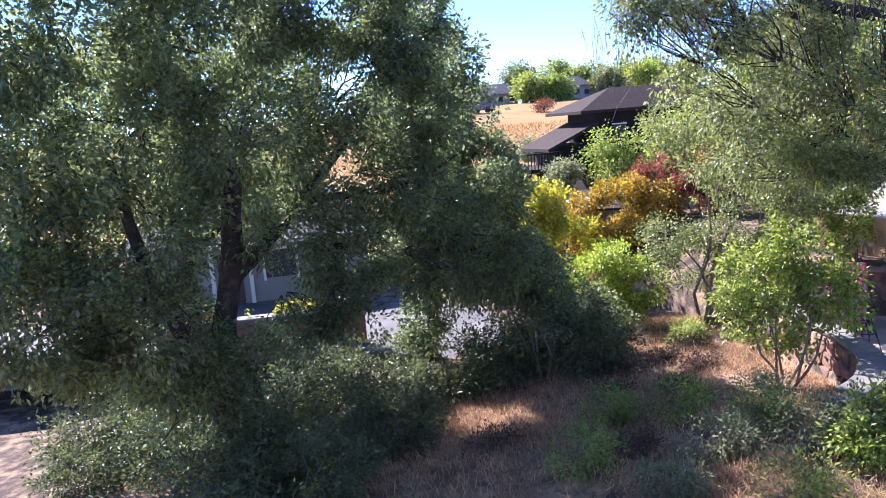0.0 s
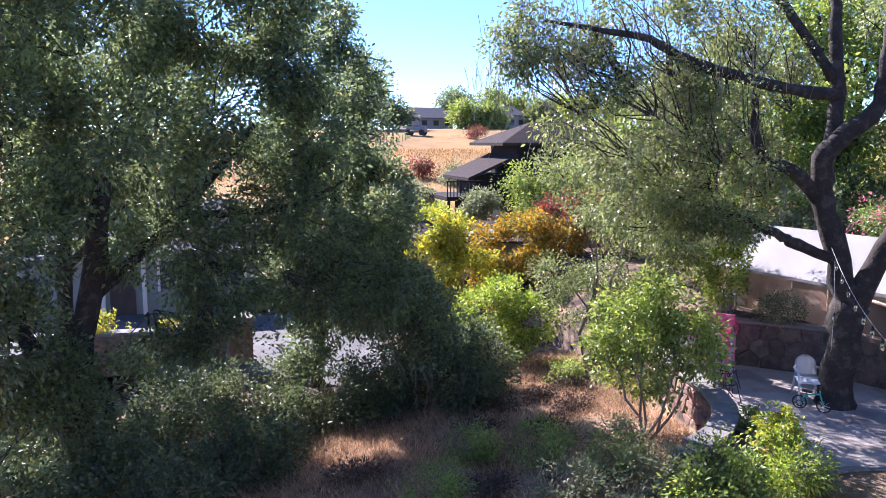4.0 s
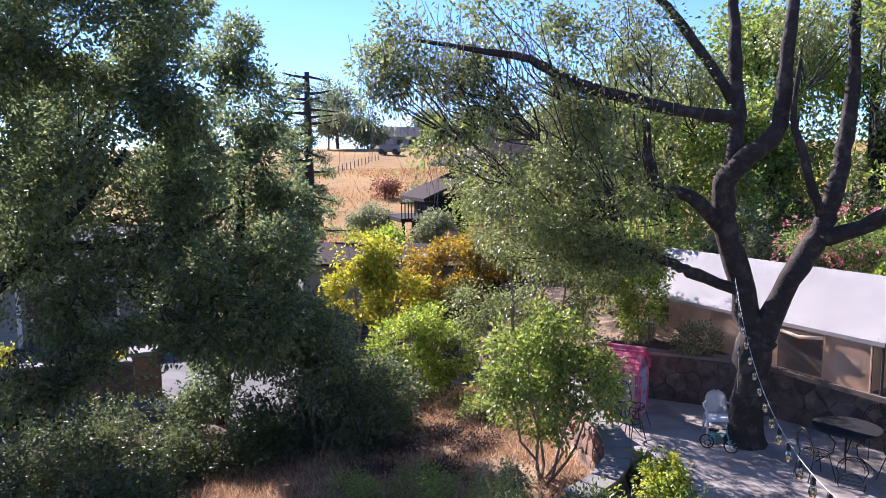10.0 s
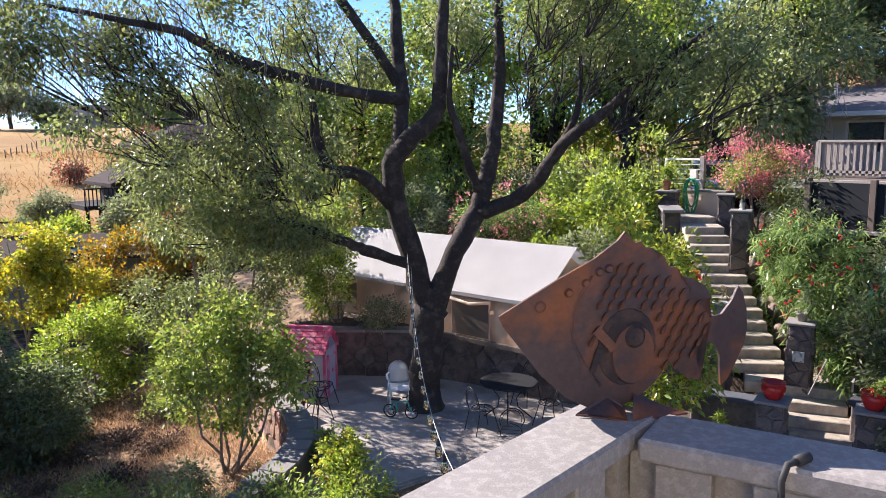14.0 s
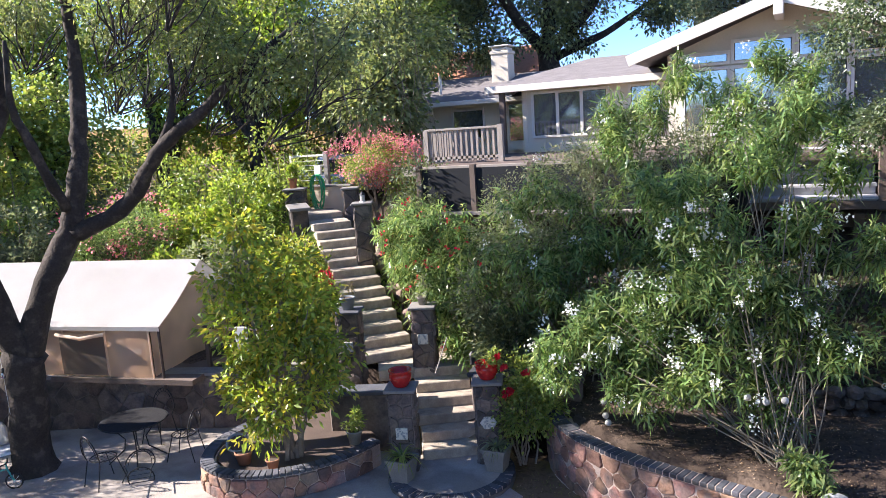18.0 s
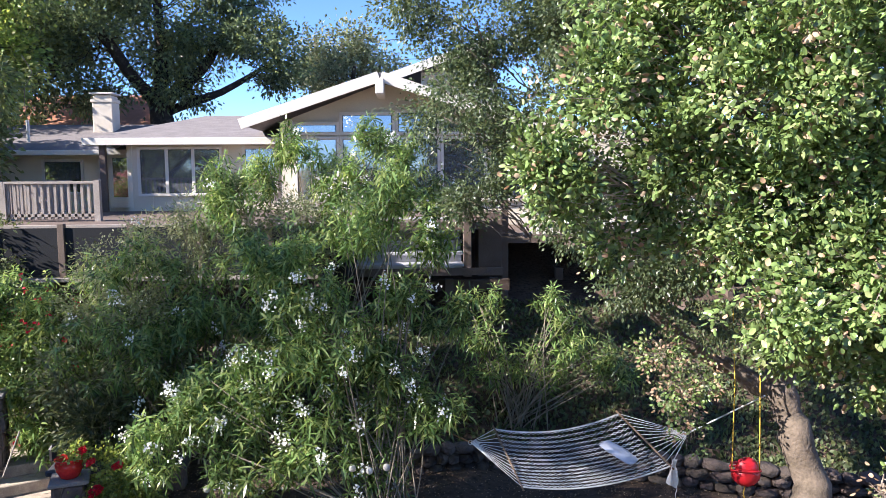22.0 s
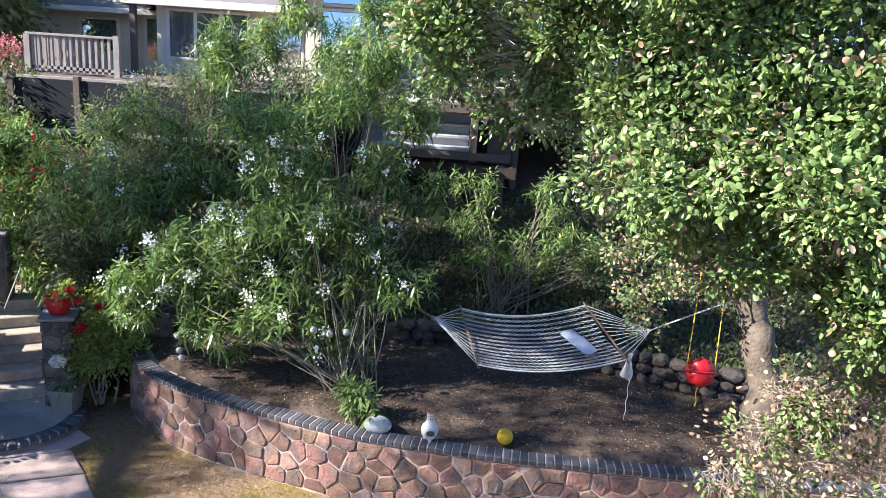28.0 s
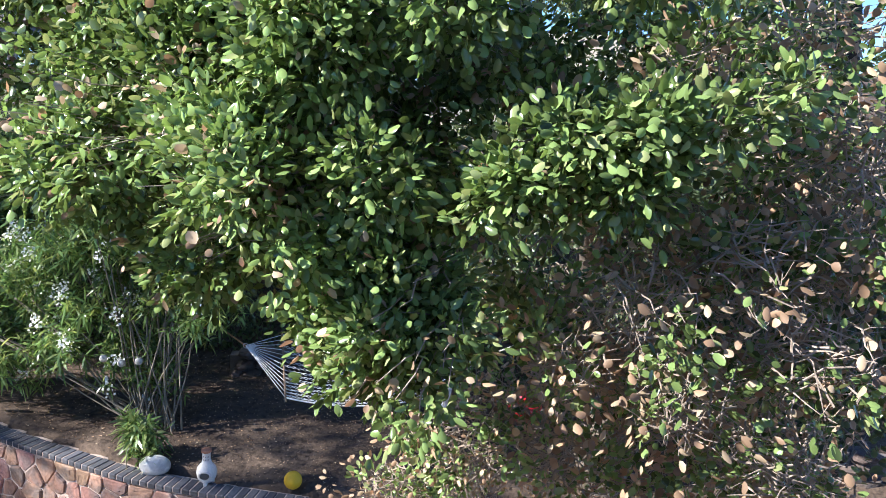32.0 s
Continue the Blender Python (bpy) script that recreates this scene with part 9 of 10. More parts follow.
part("mouth_rim", tube([(0.066 * math.cos(a), -0.128 + 0.02 * abs(math.cos(a)), 0.15 + 0.055 * math.sin(a)) for a in np.linspace(0, 2 * math.pi, 21)], 0.011, None, 6), "clay_white", chim, smooth=True)
for k in range(3):
    a = k * 2 * math.pi / 3 + 0.5
    part("foot", lathe([(0.025, 0), (0.03, 0.06)], 8, m=Matrix.Translation((0.07 * math.cos(a), 0.07 * math.sin(a), 0))), "clay_white", chim)
part("collar", lathe([(0.055, 0.415), (0.066, 0.425), (0.066, 0.45), (0.045, 0.452)], 20), "terracotta", chim, smooth=True)
for k in range(6):
    a = -math.pi / 2 + (k % 3 - 1) * 0.6
    part("vent_hole", lathe([(0.008, 0), (0.007, 0.004)], 8, m=Matrix.Translation((0.05 * math.cos(a), 0.05 * math.sin(a), 0.33 + 0.04 * (k // 3))) @ pose(0, 0, 0, 90, 0, math.degrees(a) + 90)), "room_dark", chim)
bm = bmesh.new()
bmesh.ops.create_icosphere(bm, subdivisions=3, radius=0.165)
for v in bm.verts:
    v.co *= 1 + 0.05 * noise.noise(v.co * 5)
    v.co = Vector((v.co.x * 1.02, v.co.y * 0.8, v.co.z * 0.62))
ob = obj("pale_boulder", bm, "rock_white", smooth=True)
ob.matrix_basis = pose(0.40, 8.85, 0.975)
tagged(ob, "smooth pale boulder resting on the brick cap", "boulder")
bm = bmesh.new()
bmesh.ops.create_uvsphere(bm, u_segments=24, v_segments=14, radius=0.095)
ob = obj("yellow_ball", bm, "yellow", smooth=True)
ob.matrix_basis = pose(1.92, 8.78, 0.985)
tagged(ob, "round yellow ball resting behind the brick cap", "ball")
globes = thing("globe_lights", "short string of white globe lights in the oleander", "string lights")
gp = [Vector((-0.55 + 0.21 * k, 9.62, 1.78 + 0.04 * abs(k - 1))) for k in range(4)]
part("wire", tube([gp[0] + Vector((-0.3, 0.1, 0.25))] + [p + Vector((0, 0, 0.06)) for p in gp] + [gp[-1] + Vector((0.25, 0.1, 0.3))], 0.004, None, 5), "rubber", globes)
for p in gp[:3] + [Vector((-2.35, 9.75, 1.55)), Vector((-2.33, 9.75, 1.35)), Vector((-2.3, 9.75, 1.25))]:
    bm = bmesh.new()
    bmesh.ops.create_uvsphere(bm, u_segments=14, v_segments=10, radius=0.045)
    bmesh.ops.translate(bm, verts=bm.verts, vec=p)
    part("globe", bm, "globe", globes, smooth=True)
part("hanging_wire", tube([(-2.34, 9.75, 1.9), (-2.33, 9.75, 1.2)], 0.004, None, 5), "rubber", globes)
# low dry-stacked wall behind the hammock
dry = thing("wall_dry", "low dry-stacked stone wall behind the hammock", "wall", kind="structure")
DL = smooth_line([(0.2, 11.6), (1.2, 11.75), (2.4, 11.65), (3.6, 11.2), (4.8, 10.7), (6.2, 10.2), (8.5, 9.9)], 4)
rk = random.Random(31)
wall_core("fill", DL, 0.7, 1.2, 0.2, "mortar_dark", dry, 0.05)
for row in range(3):
    s = rk.uniform(0, 0.15)
    while s < length(DL) - 0.3:
        w = rk.uniform(0.16, 0.36)
        p, nn, u = along(DL, s + w / 2)
        h = rk.uniform(0.13, 0.18)
        bm = bmesh.new()
        bmesh.ops.create_icosphere(bm, subdivisions=2, radius=1.0)
        shift = Vector((s * 3.1, row * 7.7, 1.3))
        for v in bm.verts:
            v.co *= 1 + 0.28 * noise.noise(v.co * 1.4 + shift)
            v.co = Vector((v.co.x * w * 0.56, v.co.y * 0.15, (v.co.z * 0.56 + 0.5) * h))
        b = part("stone", bm, "rock_shaded", dry)
        b.matrix_basis = pose(p.x, p.y, 0.86 + row * 0.16 + rk.uniform(-0.01, 0.01), rk.uniform(-5, 5), rk.uniform(-5, 5), math.degrees(math.atan2(u.y, u.x)) + rk.uniform(-6, 6))
        s += w
# lounge chair at the foot of the wall
lng = thing("garden_lounger", "pale tubular lounge chair with a black and white striped sling", "lounge chair", pose(4.5, 7.0, 0.02, 0, 0, 23))
SLING = [(-0.45, 0.34), (-0.1, 0.30), (0.3, 0.33), (0.62, 0.48), (0.95, 0.66)]
for k in range(13):
    x = -0.27 + 0.0415 * k
    bm = bmesh.new()
    a = [bm.verts.new((x + 0.001, y, z)) for y, z in SLING]
    b = [bm.verts.new((x + 0.0405, y, z)) for y, z in SLING]
    for m in range(len(SLING) - 1):
        bm.faces.new((a[m], b[m], b[m + 1], a[m + 1]))
    bmesh.ops.solidify(bm, geom=bm.faces[:], thickness=0.006)
    part("sling_stripe", bm, "trim" if k % 3 == 1 else "rubber", lng)
for sx in (-0.3, 0.3):
    part("side_tube", tube([(sx, y, z) for y, z in SLING], 0.014, None, 8), "galv", lng, smooth=True)
    part("arm_tube", tube([(sx * 1.05, -0.42, 0.0), (sx * 1.05, -0.36, 0.45), (sx * 1.05, -0.2, 0.56), (sx * 1.05, 0.25, 0.58), (sx * 1.0, 0.55, 0.62)], 0.013, None, 8), "galv", lng, smooth=True)
    part("leg", tube([(sx * 1.05, 0.5, 0.0), (sx * 1.05, 0.3, 0.33), (sx * 1.05, 0.1, 0.57)], 0.013, None, 8), "galv", lng, smooth=True)
for y, z in (SLING[0], SLING[-1]):
    part("cross_tube", tube([(-0.3, y, z), (0.3, y, z)], 0.013, None, 8), "galv", lng, smooth=True)


# pots below the hanging branches
rb = pot("red_pot_plant", "red pot with strappy leaves at the lawn edge", (5.3, 7.55, 0.02), 0.2, 0.36, "red_glaze")
blade_plant(rb, 0.34, 60, 0.55, "bright_green", 21)

# ---------------------------------------------------------------- the low side and the distance
drive = obj("driveway", prism([(-18.6, 0.8), (-19.6, -0.6), (-21.5, -2.6), (-24, -7), (-24, -16), (-31, -16), (-31.5, -5), (-28.0, -0.8), (-25.2, 1.5), (-22.2, 1.6)], -1.62, -1.22), "asphalt")
tagged(drive, "pale grey concrete driveway bending below the trees", "driveway", kind="structure")
gate = thing("gate_pillar", "tan stone gate pillar with a flat cap beside the driveway", "pillar", pose(-22.9, -3.1, -1.3, 0, 0, 10))
part("shaft", box(-0.35, -0.35, -0.2, 0.35, 0.35, 1.32, 0.02), "stone", gate)
part("cap", box(-0.45, -0.45, 1.32, 0.45, 0.45, 1.45, 0.03), "cap_grey", gate)
gw = thing("garden_wall", "long low tan stone wall topped with yellow-green plants", "wall", pose(-23.2, -3.4, -1.3, 0, 0, -95))
part("body", box(0, -0.2, -0.2, 5.5, 0.2, 1.0, 0.02), "stone", gw)
part("cap", box(-0.05, -0.26, 1.0, 5.6, 0.26, 1.1, 0.02), "cap_grey", gw)
crown("top_plants", np.random.default_rng(8), [(1.2, 0, 1.25, 1.0, 0.3, 0.2), (3.6, 0, 1.35, 0.9, 0.3, 0.3)], 1500, 0.1, 0.06, "yellow_green", gw, 0.06, 0.2, 8)
nb = thing("neighbour_house", "grey-green neighbour house seen through the evergreen", "house", pose(-30.5, -4.6, -1.3, 0, 0, 0))
part("wall", box(-6, -6.0, 0, 0, 3.0, 2.6), "house_grey", nb)
part("roof", slab([(0.6, -6.6, 2.55), (0.6, 3.6, 2.55), (-3.0, 2.0, 4.2), (-3.0, -5.0, 4.2)]), "roof_grey", nb)
part("roof", slab([(-3.0, -5.0, 4.2), (-3.0, 2.0, 4.2), (-6.6, 3.6, 2.55), (-6.6, -6.6, 2.55)]), "roof_grey", nb)
part("eave_board", box(0.5, -6.6, 2.4, 0.62, 3.6, 2.56), "trim", nb)
for y0, y1, z0, z1 in ((-1.1, 0.1, 1.0, 2.1), (1.0, 2.0, 1.0, 2.1)):
    w = part("window", box(0.002, y0, z0, 0.04, y1, z1), "room_dark", nb)
    part("frame", box(0.02, y0 - 0.1, z0 - 0.1, 0.06, y0, z1 + 0.1), "trim", w)
    part("frame", box(0.02, y1, z0 - 0.1, 0.06, y1 + 0.1, z1 + 0.1), "trim", w)
    part("frame", box(0.02, y0, z1, 0.06, y1, z1 + 0.1), "trim", w)
part("door", box(0.002, -2.9, 0, 0.05, -2.0, 2.1), "wood_dark", nb)
for y in (-3.2, -1.75):
    part("door_frame", box(0.0, y, 0, 0.12, y + 0.15, 2.25), "trim", nb)
# roof of a shed between the shrubs
shed = thing("shed", "low shed with a dark grey roof beyond the shrubs", "shed")
part("wall", box(-34.2, 2.5, -1.7, -31.2, 9.5, 1.3), "house_grey", shed)
part("roof", slab([(-30.6, 2.0, 1.35), (-30.2, 10.0, 0.95), (-34.4, 10.0, 1.45), (-34.6, 2.0, 1.85)]), "roof_dark", shed)
# dark timber house with a deck
dk = thing("timber_house", "black-stained timber house with wide eaves and a deck", "house")
part("wall", box(-53, 16.2, -1.5, -48, 24, 5.3), "timber_black", dk)
part("roof", slab([(-47.6, 15.0, 5.25), (-47.6, 25, 5.25), (-51, 25, 6.75), (-51, 18.6, 6.75)], 0.2), "roof_dark", dk)
part("roof", slab([(-47.6, 15.0, 5.25), (-51, 18.6, 6.75), (-54.4, 15.0, 5.25)], 0.2), "roof_dark", dk)
part("roof", slab([(-54.4, 15.0, 5.25), (-51, 18.6, 6.75), (-51, 25, 6.75), (-54.4, 25, 5.25)], 0.2), "roof_dark", dk)
part("lean_to_roof", slab([(-47.6, 12.6, 2.95), (-47.6, 16.2, 4.5), (-53.4, 16.2, 4.5), (-53.4, 12.6, 2.95)], 0.2), "roof_dark", dk)
part("lean_to_wall", box(-52.6, 13.4, 1.6, -48.2, 16.2, 3.1), "timber_black", dk)
for y0, z0 in ((17.4, 3.2), (17.6, 0.6)):
    w = part("window", box(-47.998, y0, z0, -47.95, y0 + 0.9, z0 + 1.0), "room_dark", dk)
    part("frame", box(-47.97, y0 - 0.08, z0 + 1.0, -47.93, y0 + 0.98, z0 + 1.08), "trim", w)
part("deck", box(-52, 10.9, 1.5, -47, 17, 1.75), "timber_black", dk)
part("lower_block", box(-50.5, 12.6, -1.5, -47.3, 13.8, 1.5), "timber_black", dk)
for k in range(12):
    y = 10.95 + 0.22 * k
    part("rail_post", box(-47.1, y, 1.75, -47.05, y + 0.06, 2.7), "timber_black", dk)
part("top_rail", box(-47.15, 10.9, 2.7, -47.0, 13.6, 2.78), "timber_black", dk)
for y in (11.0, 12.2, 13.3):
    part("deck_post", box(-47.2, y, -1.6, -47.0, y + 0.16, 1.5), "timber_black", dk)
for k, (x, y, h, r, leaf) in enumerate(((-44, 15.2, 5.2, 2.6, "mid_green"), (-45.5, 12.6, 3.4, 1.5, "olive"), (-42.5, 18, 6, 2.6, "mid_green"), (-52, 10.2, 3.2, 1.6, "olive"), (-43, 9.0, 2.6, 1.8, "bright_green"))):
    far_tree(x, y, gz(x, y), h, r, leaf, 700 + k, 5200, "garden_tree", "rounded green tree by the timber house", 0.2, 0.15)
# conifer snag and the ridge
sn = thing("half_bare_conifer", "tall half-bare conifer against the sky", "tree")
sx, sy = -39.8, 4.1
part("trunk", tube([(sx, sy, -1.5), (sx, sy, 5), (sx + 0.05, sy, 9.9)], [0.3, 0.24, 0.12], None, 8), "bark", sn)
rk2 = np.random.default_rng(12)
tips = []
for k in range(46):
    z = 1.0 + 8.7 * ((k + rk2.uniform(0, 1)) / 46)
    a = rk2.uniform(0, 2 * math.pi)
    l = rk2.uniform(0.7, 1.9) * (1.2 - 0.06 * z)
    q = (sx + math.cos(a) * l, sy + math.sin(a) * l * 1.2, z + rk2.uniform(-0.35, 0.1))
    part("branch", tube([(sx, sy, z), q], [0.08, 0.03], None, 5), "bark", sn)
    for f in (0.55, 0.8, 1.0):
        p = (sx + (q[0] - sx) * f, sy + (q[1] - sy) * f, z + (q[2] - z) * f)
        if rk2.uniform() < (1.0 if z < 6.5 else 0.45):
            tips.append((*p, 0.34, 0.34, 0.2))
for dy, z in ((-2.1, 9.3), (-1.6, 8.6), (-2.4, 7.9), (1.2, 8.9), (-1.2, 9.7), (1.5, 7.4)):
    part("branch", tube([(sx, sy, z - 0.1), (sx, sy + dy * 0.6, z), (sx, sy + dy, z + 0.12)], [0.09, 0.06, 0.03], None, 5), "bark", sn)
    tips.append((sx, sy + dy * 0.8, z, 0.2, 0.5, 0.12))
crown("needles", rk2, tips, 12000, 0.17, 0.06, "oak_dark", sn, 0.12, 0.1, 10, gaps=0.1)


def far_house(x, y, w, d, h, rot, wall, roofm, label):
    z = gz(x, y)
    t = thing("far_house", label, "house", pose(x, y, z, 0, 0, rot), "houses on the ridge")
    part("wall", box(-w / 2, -d / 2, -1, w / 2, d / 2, h), wall, t)
    for sgn in (1, -1):
        part("roof", slab([(-w / 2 - 0.6, sgn * (d / 2 + 0.6), h - 0.1), (w / 2 + 0.6, sgn * (d / 2 + 0.6), h - 0.1), (w / 2 - 1.5, 0, h + d * 0.3), (-w / 2 + 1.5, 0, h + d * 0.3)], 0.25), roofm, t)
    part("roof", slab([(w / 2 + 0.6, -d / 2 - 0.6, h - 0.1), (w / 2 + 0.6, d / 2 + 0.6, h - 0.1), (w / 2 - 1.5, 0, h + d * 0.3)], 0.25), roofm, t)
    part("roof", slab([(-w / 2 - 0.6, -d / 2 - 0.6, h - 0.1), (-w / 2 - 0.6, d / 2 + 0.6, h - 0.1), (-w / 2 + 1.5, 0, h + d * 0.3)], 0.25), roofm, t)
    for k in range(4):
        xx = -w / 2 + (k + 0.5) * w / 4
        part("window", box(xx - 0.7, -d / 2 - 0.05, 0.9, xx + 0.7, -d / 2 - 0.005, 2.2), "room_dark", t)
    return t


far_house(-196, 51, 13, 9, 3.0, 95, "house_far", "roof_grey", "pale single-storey house on the golden ridge")
far_house(-190, 70, 11, 8, 3.4, 100, "house_far", "roof_grey", "small grey house on the golden ridge")
far_house(-205, 88, 13, 9, 3.2, 105, "house_far", "roof_dark", "tan house among trees on the ridge")
for k, (x, y, h, r, leaf) in enumerate(((-188, 33, 15, 7.5, "oak_dark"), (-178, 29, 8, 6, "olive"), (-185, 40, 7, 6, "oak_dark"), (-186, 59, 6, 5, "mid_green"), (-200, 62, 10, 6, "oak_dark"), (-198, 78, 9, 6, "mid_green"), (-210, 98, 10, 7, "mid_green"), (-215, 110, 10, 7, "oak"), (-190, 92, 7, 5, "bright_green"), (-200, 20, 6, 5, "olive"), (-184, 66, 5, 4, "mid_green"), (-186, 80, 6, 4.5, "oak"), (-205, 74, 10, 6, "mid_green"), (-188, 104, 7, 5, "mid_green"))):
    far_tree(x, y, gz(x, y), h, r, leaf, 720 + k, 3200, "ridge_tree", "round tree on the golden ridge", 0.8, 0.2)
for k, (x, y, r) in enumerate(((-84, 19, 1.8), (-78, 21, 1.5), (-140, 46, 2.2))):
    far_tree(x, y, gz(x, y), 2.2, r, "olive" if k % 2 else "red_leaf", 740 + k, 1400, "field_bush", "dry brush in the golden field", 0.3, 0.05, 1.0, "shrub")
mach = thing("farm_machine", "weathered tan farm machine parked in the field", "machine", pose(-150, 36.5, gz(-150, 36.5), 0, 0, 60))
part("body", box(-2, -1, 0.6, 2, 1, 1.9, 0.2), "cap_grey", mach)
part("cab", box(-0.6, -0.9, 1.9, 0.9, 0.9, 2.9, 0.15), "cap_grey", mach)
for x in (-1.4, 1.4):
    for y in (-1.05, 1.05):
        part("wheel", tube([(x, y - 0.2, 0.6), (x, y + 0.2, 0.6)], 0.6, None, 14), "rubber", mach)
fence = thing("field_fence", "thin dark fence line across the golden field", "fence")
for k in range(26):
    x, y = -88 - 2.0 * k, 5 + 1.05 * k
    part("post", box(x - 0.06, y - 0.06, gz(x, y) - 0.2, x + 0.06, y + 0.06, gz(x, y) + 1.1), "wood_dark", fence)
# poles and wires beyond the house
for x, y, h in ((-4.8, 45, 13.0), (-3.4, 46, 12.8)):
    t = thing("utility_pole", "grey wooden utility pole with a crossarm behind the house", "pole", pose(x, y, gz(x, y)), "utility poles")
    hh = h - gz(x, y)
    part("mast", tube([(0, 0, -0.3), (0, 0, hh)], [0.16, 0.11], None, 8), "pole", t)
    part("crossarm", box(-0.9, -0.05, hh - 1.3, 0.9, 0.05, hh - 1.15), "pole", t)
    part("insulator", lathe([(0.04, 0), (0.06, 0.08), (0.03, 0.14)], 8, m=Matrix.Translation((0.7, 0, hh - 1.15))), "clay_white", t)
wires = thing("power_lines", "thin dark power lines crossing the sky", "wire")
for z, d in ((12.6, 0.2), (11.7, 0.6), (11.2, 0.4)):
    part("wire", tube([(-4.8 + 30 * q, 45 - 6 * q, z + 1.6 * q - 4 * d * q * (1 - q)) for q in np.linspace(0, 1, 14)], 0.018, None, 4), "rubber", wires)
tile_roof = thing("tiled_house", "house with an orange tile roof among the trees", "house")
part("wall", box(-16, 33.5, 4, -10.5, 37, 7.2), "siding", tile_roof)
part("roof", slab([(-16.6, 32.8, 7.1), (-10.0, 32.8, 7.1), (-10.0, 36, 8.9), (-16.6, 36, 8.9)]), "terracotta", tile_roof)

# furniture glimpsed on the house deck
for x in (-1.6, -1.0):
    t = thing("deck_chair", "white slatted chair on the house deck", "chair", pose(x, 17.3, DECK_Z), "chairs on the house deck")
    for k in range(4):
        part("slat", box(-0.25, 0.2, 0.45 + 0.12 * k, 0.25, 0.23, 0.52 + 0.12 * k), "trim", t)
    part("seat", box(-0.25, -0.22, 0.4, 0.25, 0.22, 0.44, 0.01), "trim", t)
    for sx in (-0.22, 0.2):
        for sy in (-0.2, 0.18):
            part("leg", box(sx, sy, 0, sx + 0.03, sy + 0.03, 0.42), "trim", t)
pot("black_pot", "large black pot on the grey deck steps", (-1.15, 14.7, 3.45), 0.45, 0.75, "panel_dark")

# ---------------------------------------------------------------- ground cover and fine pieces
def scatter(name, label, rng, x0, x1, y0, y1, n, L, W, material, test, upright=True, lift=0.0):
    """Blades or fallen leaves over a stretch of ground."""
    x, y = rng.uniform(x0, x1, n), rng.uniform(y0, y1, n)
    k = test(x, y)
    x, y = x[k], y[k]
    z = ground_height(x, y) + lift
    pos = np.stack([x, y, z], 1)
    d = rng.normal(size=pos.shape)
    if upright:
        d = d * np.array([0.6, 0.6, 0.1]) + np.array([0, 0, 0.8])
    else:
        d[:, 2] = np.abs(d[:, 2]) * 0.15
    v, f = leaf_arrays(rng, pos, d, L, W, 0.15)
    ob = fast_mesh(name, v, f, material)
    return tagged(ob, label, "ground cover", kind="stuff")


rg = np.random.default_rng(900)
XY = lambda x, y: np.stack([x, y], 1)
on_slope = lambda x, y: (sdist(XY(x, y), LEFT) < -0.1) & (y < 6.6)
scatter("straw", "matted dry straw over the slope", rg, -20, -9.2, -2, 6.5, 80000, 0.17, 0.012, "dry_grass", lambda x, y: on_slope(x, y) & (np.sin(x * 1.9 + y) + np.sin(y * 2.3 - x * 0.7) + rg.normal(size=len(x)) * 0.8 > -0.5))
scatter("dry_weeds", "dry tangled weeds on the near slope", rg, -15, -6, -7, 3.0, 60000, 0.24, 0.012, "dry_grass", lambda x, y: np.sin(x * 1.3) + np.sin(y * 1.7) + rg.normal(size=len(x)) > 0.3)
scatter("lawn_grass", "thin patchy lawn grass", rg, -9.4, 8, 1.5, 10.6, 60000, 0.06, 0.007, "grass", lambda x, y: (sdist(XY(x, y), WALL) < -0.08) & (sdist(XY(x, y), LEFT) > 0.1) & (np.sin(x * 0.9 + 1) + np.sin(y * 1.3) + 0.6 * np.sin(x * 3.1 - y * 2) + rg.normal(size=len(x)) * 0.6 > 0.1) & ~((x < -5.0) & (y > 7.4)))
scatter("fallen_leaves", "small pale fallen leaves on the terrace soil", rg, -3.6, 8, 8.5, 12.2, 8000, 0.024, 0.014, "litter", lambda x, y: sdist(XY(x, y), WALL) > 0.3, False, 0.012)
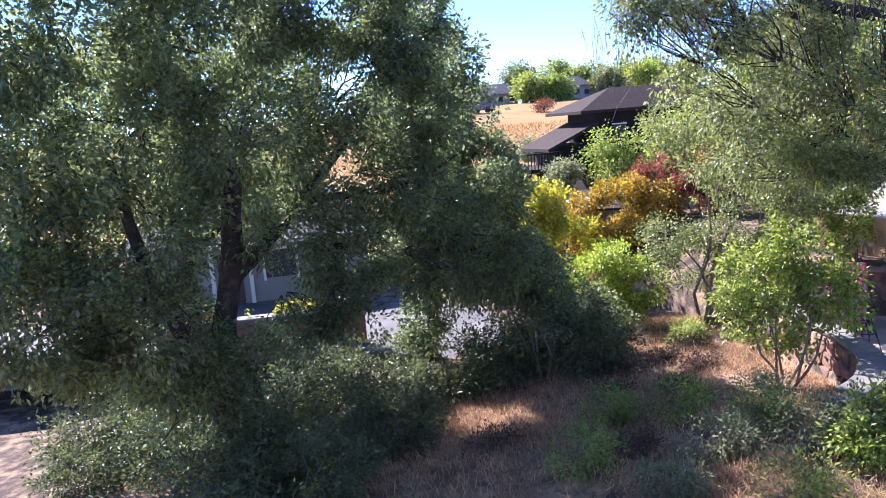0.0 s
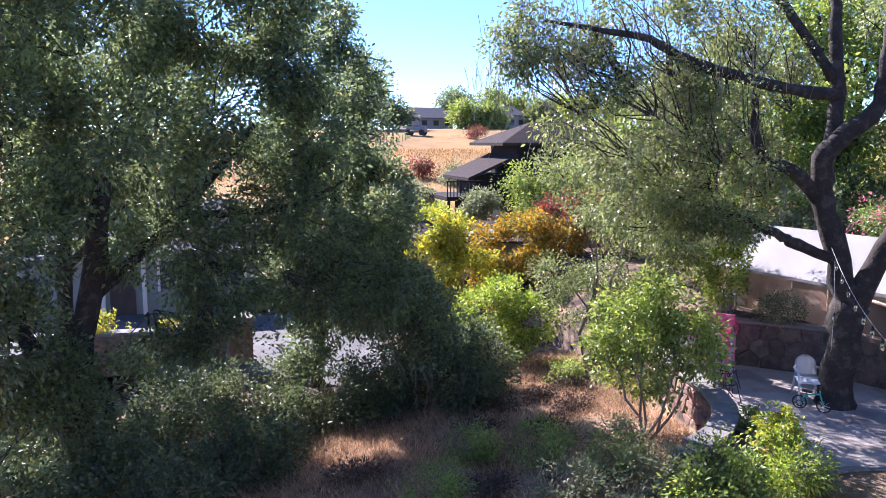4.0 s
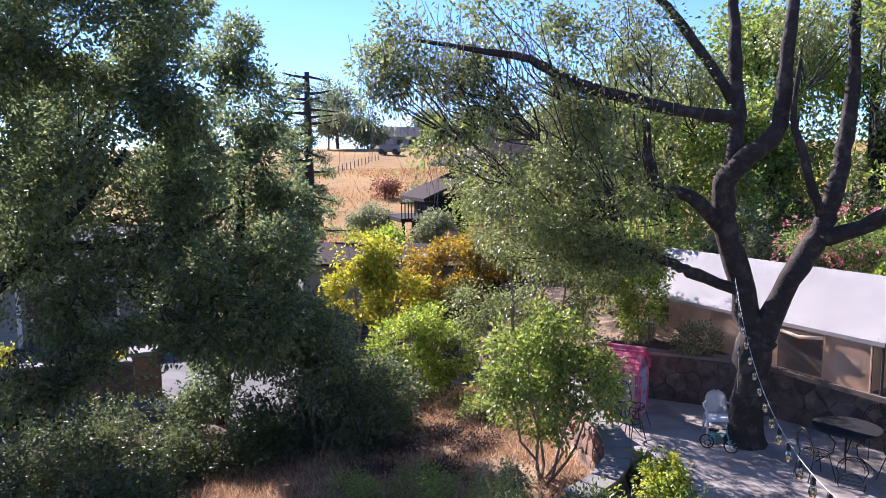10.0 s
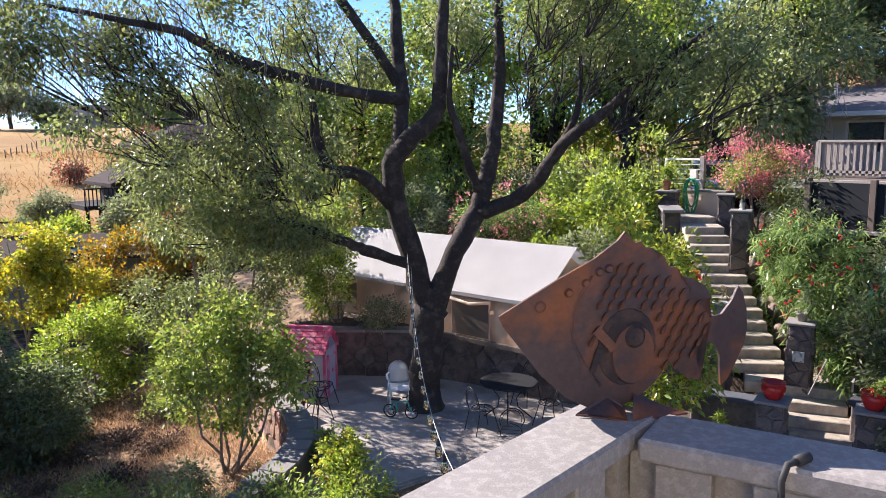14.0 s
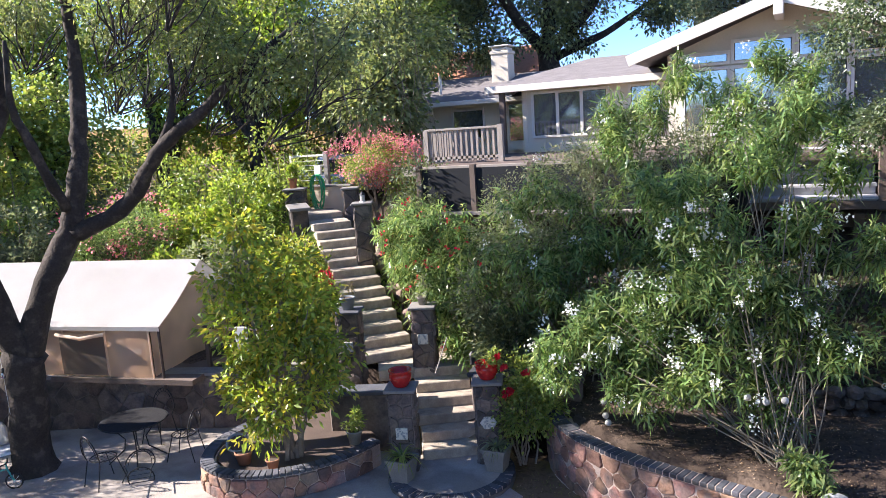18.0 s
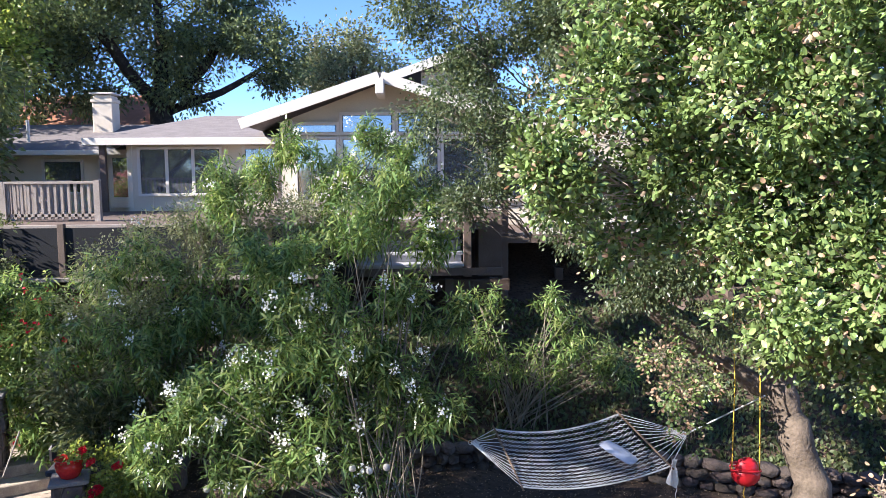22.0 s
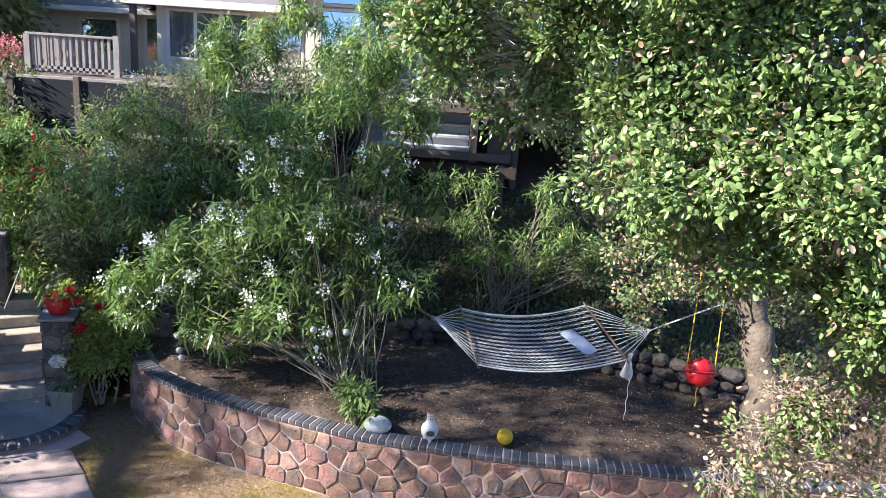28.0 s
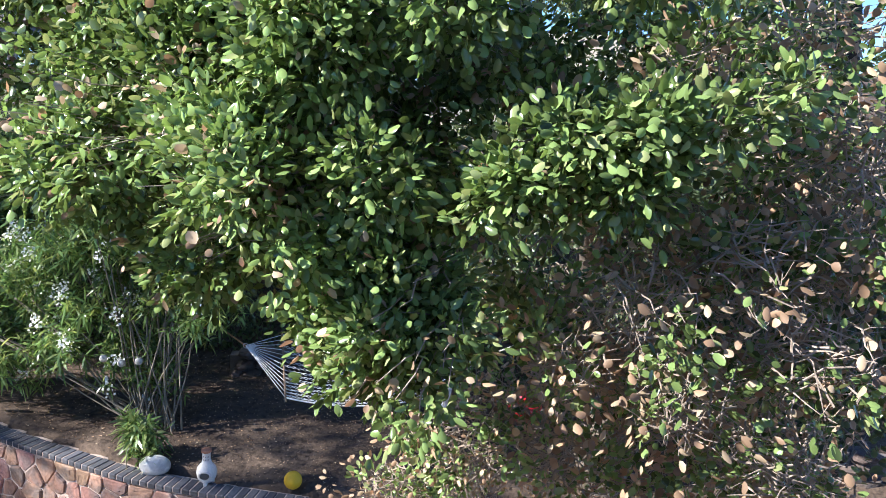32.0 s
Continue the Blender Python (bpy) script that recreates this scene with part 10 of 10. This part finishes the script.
scatter("fallen_leaves_lawn", "scattered fallen leaves on the lawn", rg, -9, 8, 3, 10.5, 6000, 0.028, 0.016, "litter", lambda x, y: sdist(XY(x, y), WALL) < -0.05, False, 0.02)
scatter("ivy", "dark leafy ground cover behind the dry wall", rg, -3, 8.5, 10.6, 16, 26000, 0.10, 0.07, "shrub_dark", lambda x, y: (y > 12.0 - 0.28 * np.clip(x - 1, 0, 9)) & (rg.uniform(size=len(x)) < 0.8), True, 0.02)
scatter("bank_cover", "mixed low plants over the bank", rg, -18, -7, 10.8, 19, 30000, 0.12, 0.06, "mid_green", lambda x, y: (sdist(XY(x, y), BACK) > 0.5) & ~((x > -18.2) & (x < -9.6) & (y < 13.4)), True, 0.0)
scatter("hill_grass", "tall golden grass on the far field", rg, -120, -36, -20, 60, 40000, 0.6, 0.08, "hill_straw", lambda x, y: np.sin(x * 0.2) + np.sin(y * 0.27) + rg.normal(size=len(x)) > 0)

# stones of the walls and bricks of their caps
Lw = length(wl)
stone_face(wl, 0.0, Lw - 1.8, 0.02, 0.84, 0.27, terrace_wall, "stone", 21, 0.026, 0.013)
brick_row(wl, 0.855, terrace_wall, 0.085, 0.22, 0.062, inward=-0.035)
stone_face(bl, 0.3, length(bl) - 0.2, 0.02, 1.03, 0.42, patio_wall, "stone_grey", 22, 0.035, 0.014)
stone_face(ll, 0.8, length(ll), -0.75, 0.46, 0.34, slope_wall, "stone", 23, 0.05, 0.024)
stone_face(PL, 0.05, length(PL) - 0.2, 0.02, 0.38, 0.26, planter_wall, "stone", 24, 0.035, 0.014)
brick_row(PL, 0.395, planter_wall, 0.085, 0.21, 0.055, inward=-0.03, seed=8)
s, k = 0.05, 0
while s < length(ll) - 0.4:
    w = 0.36 + 0.1 * ((k * 7) % 5) / 5
    p, nn, u = along(ll, s + w / 2)
    b = part("cap_slab", box(-w / 2 + 0.006, -0.05, 0, w / 2 - 0.006, 0.40, 0.07, 0.01), "cap_grey", slope_wall)
    b.matrix_basis = pose(p.x, p.y, 0.50, 0, 0, math.degrees(math.atan2(u.y, u.x)))
    s += w
    k += 1
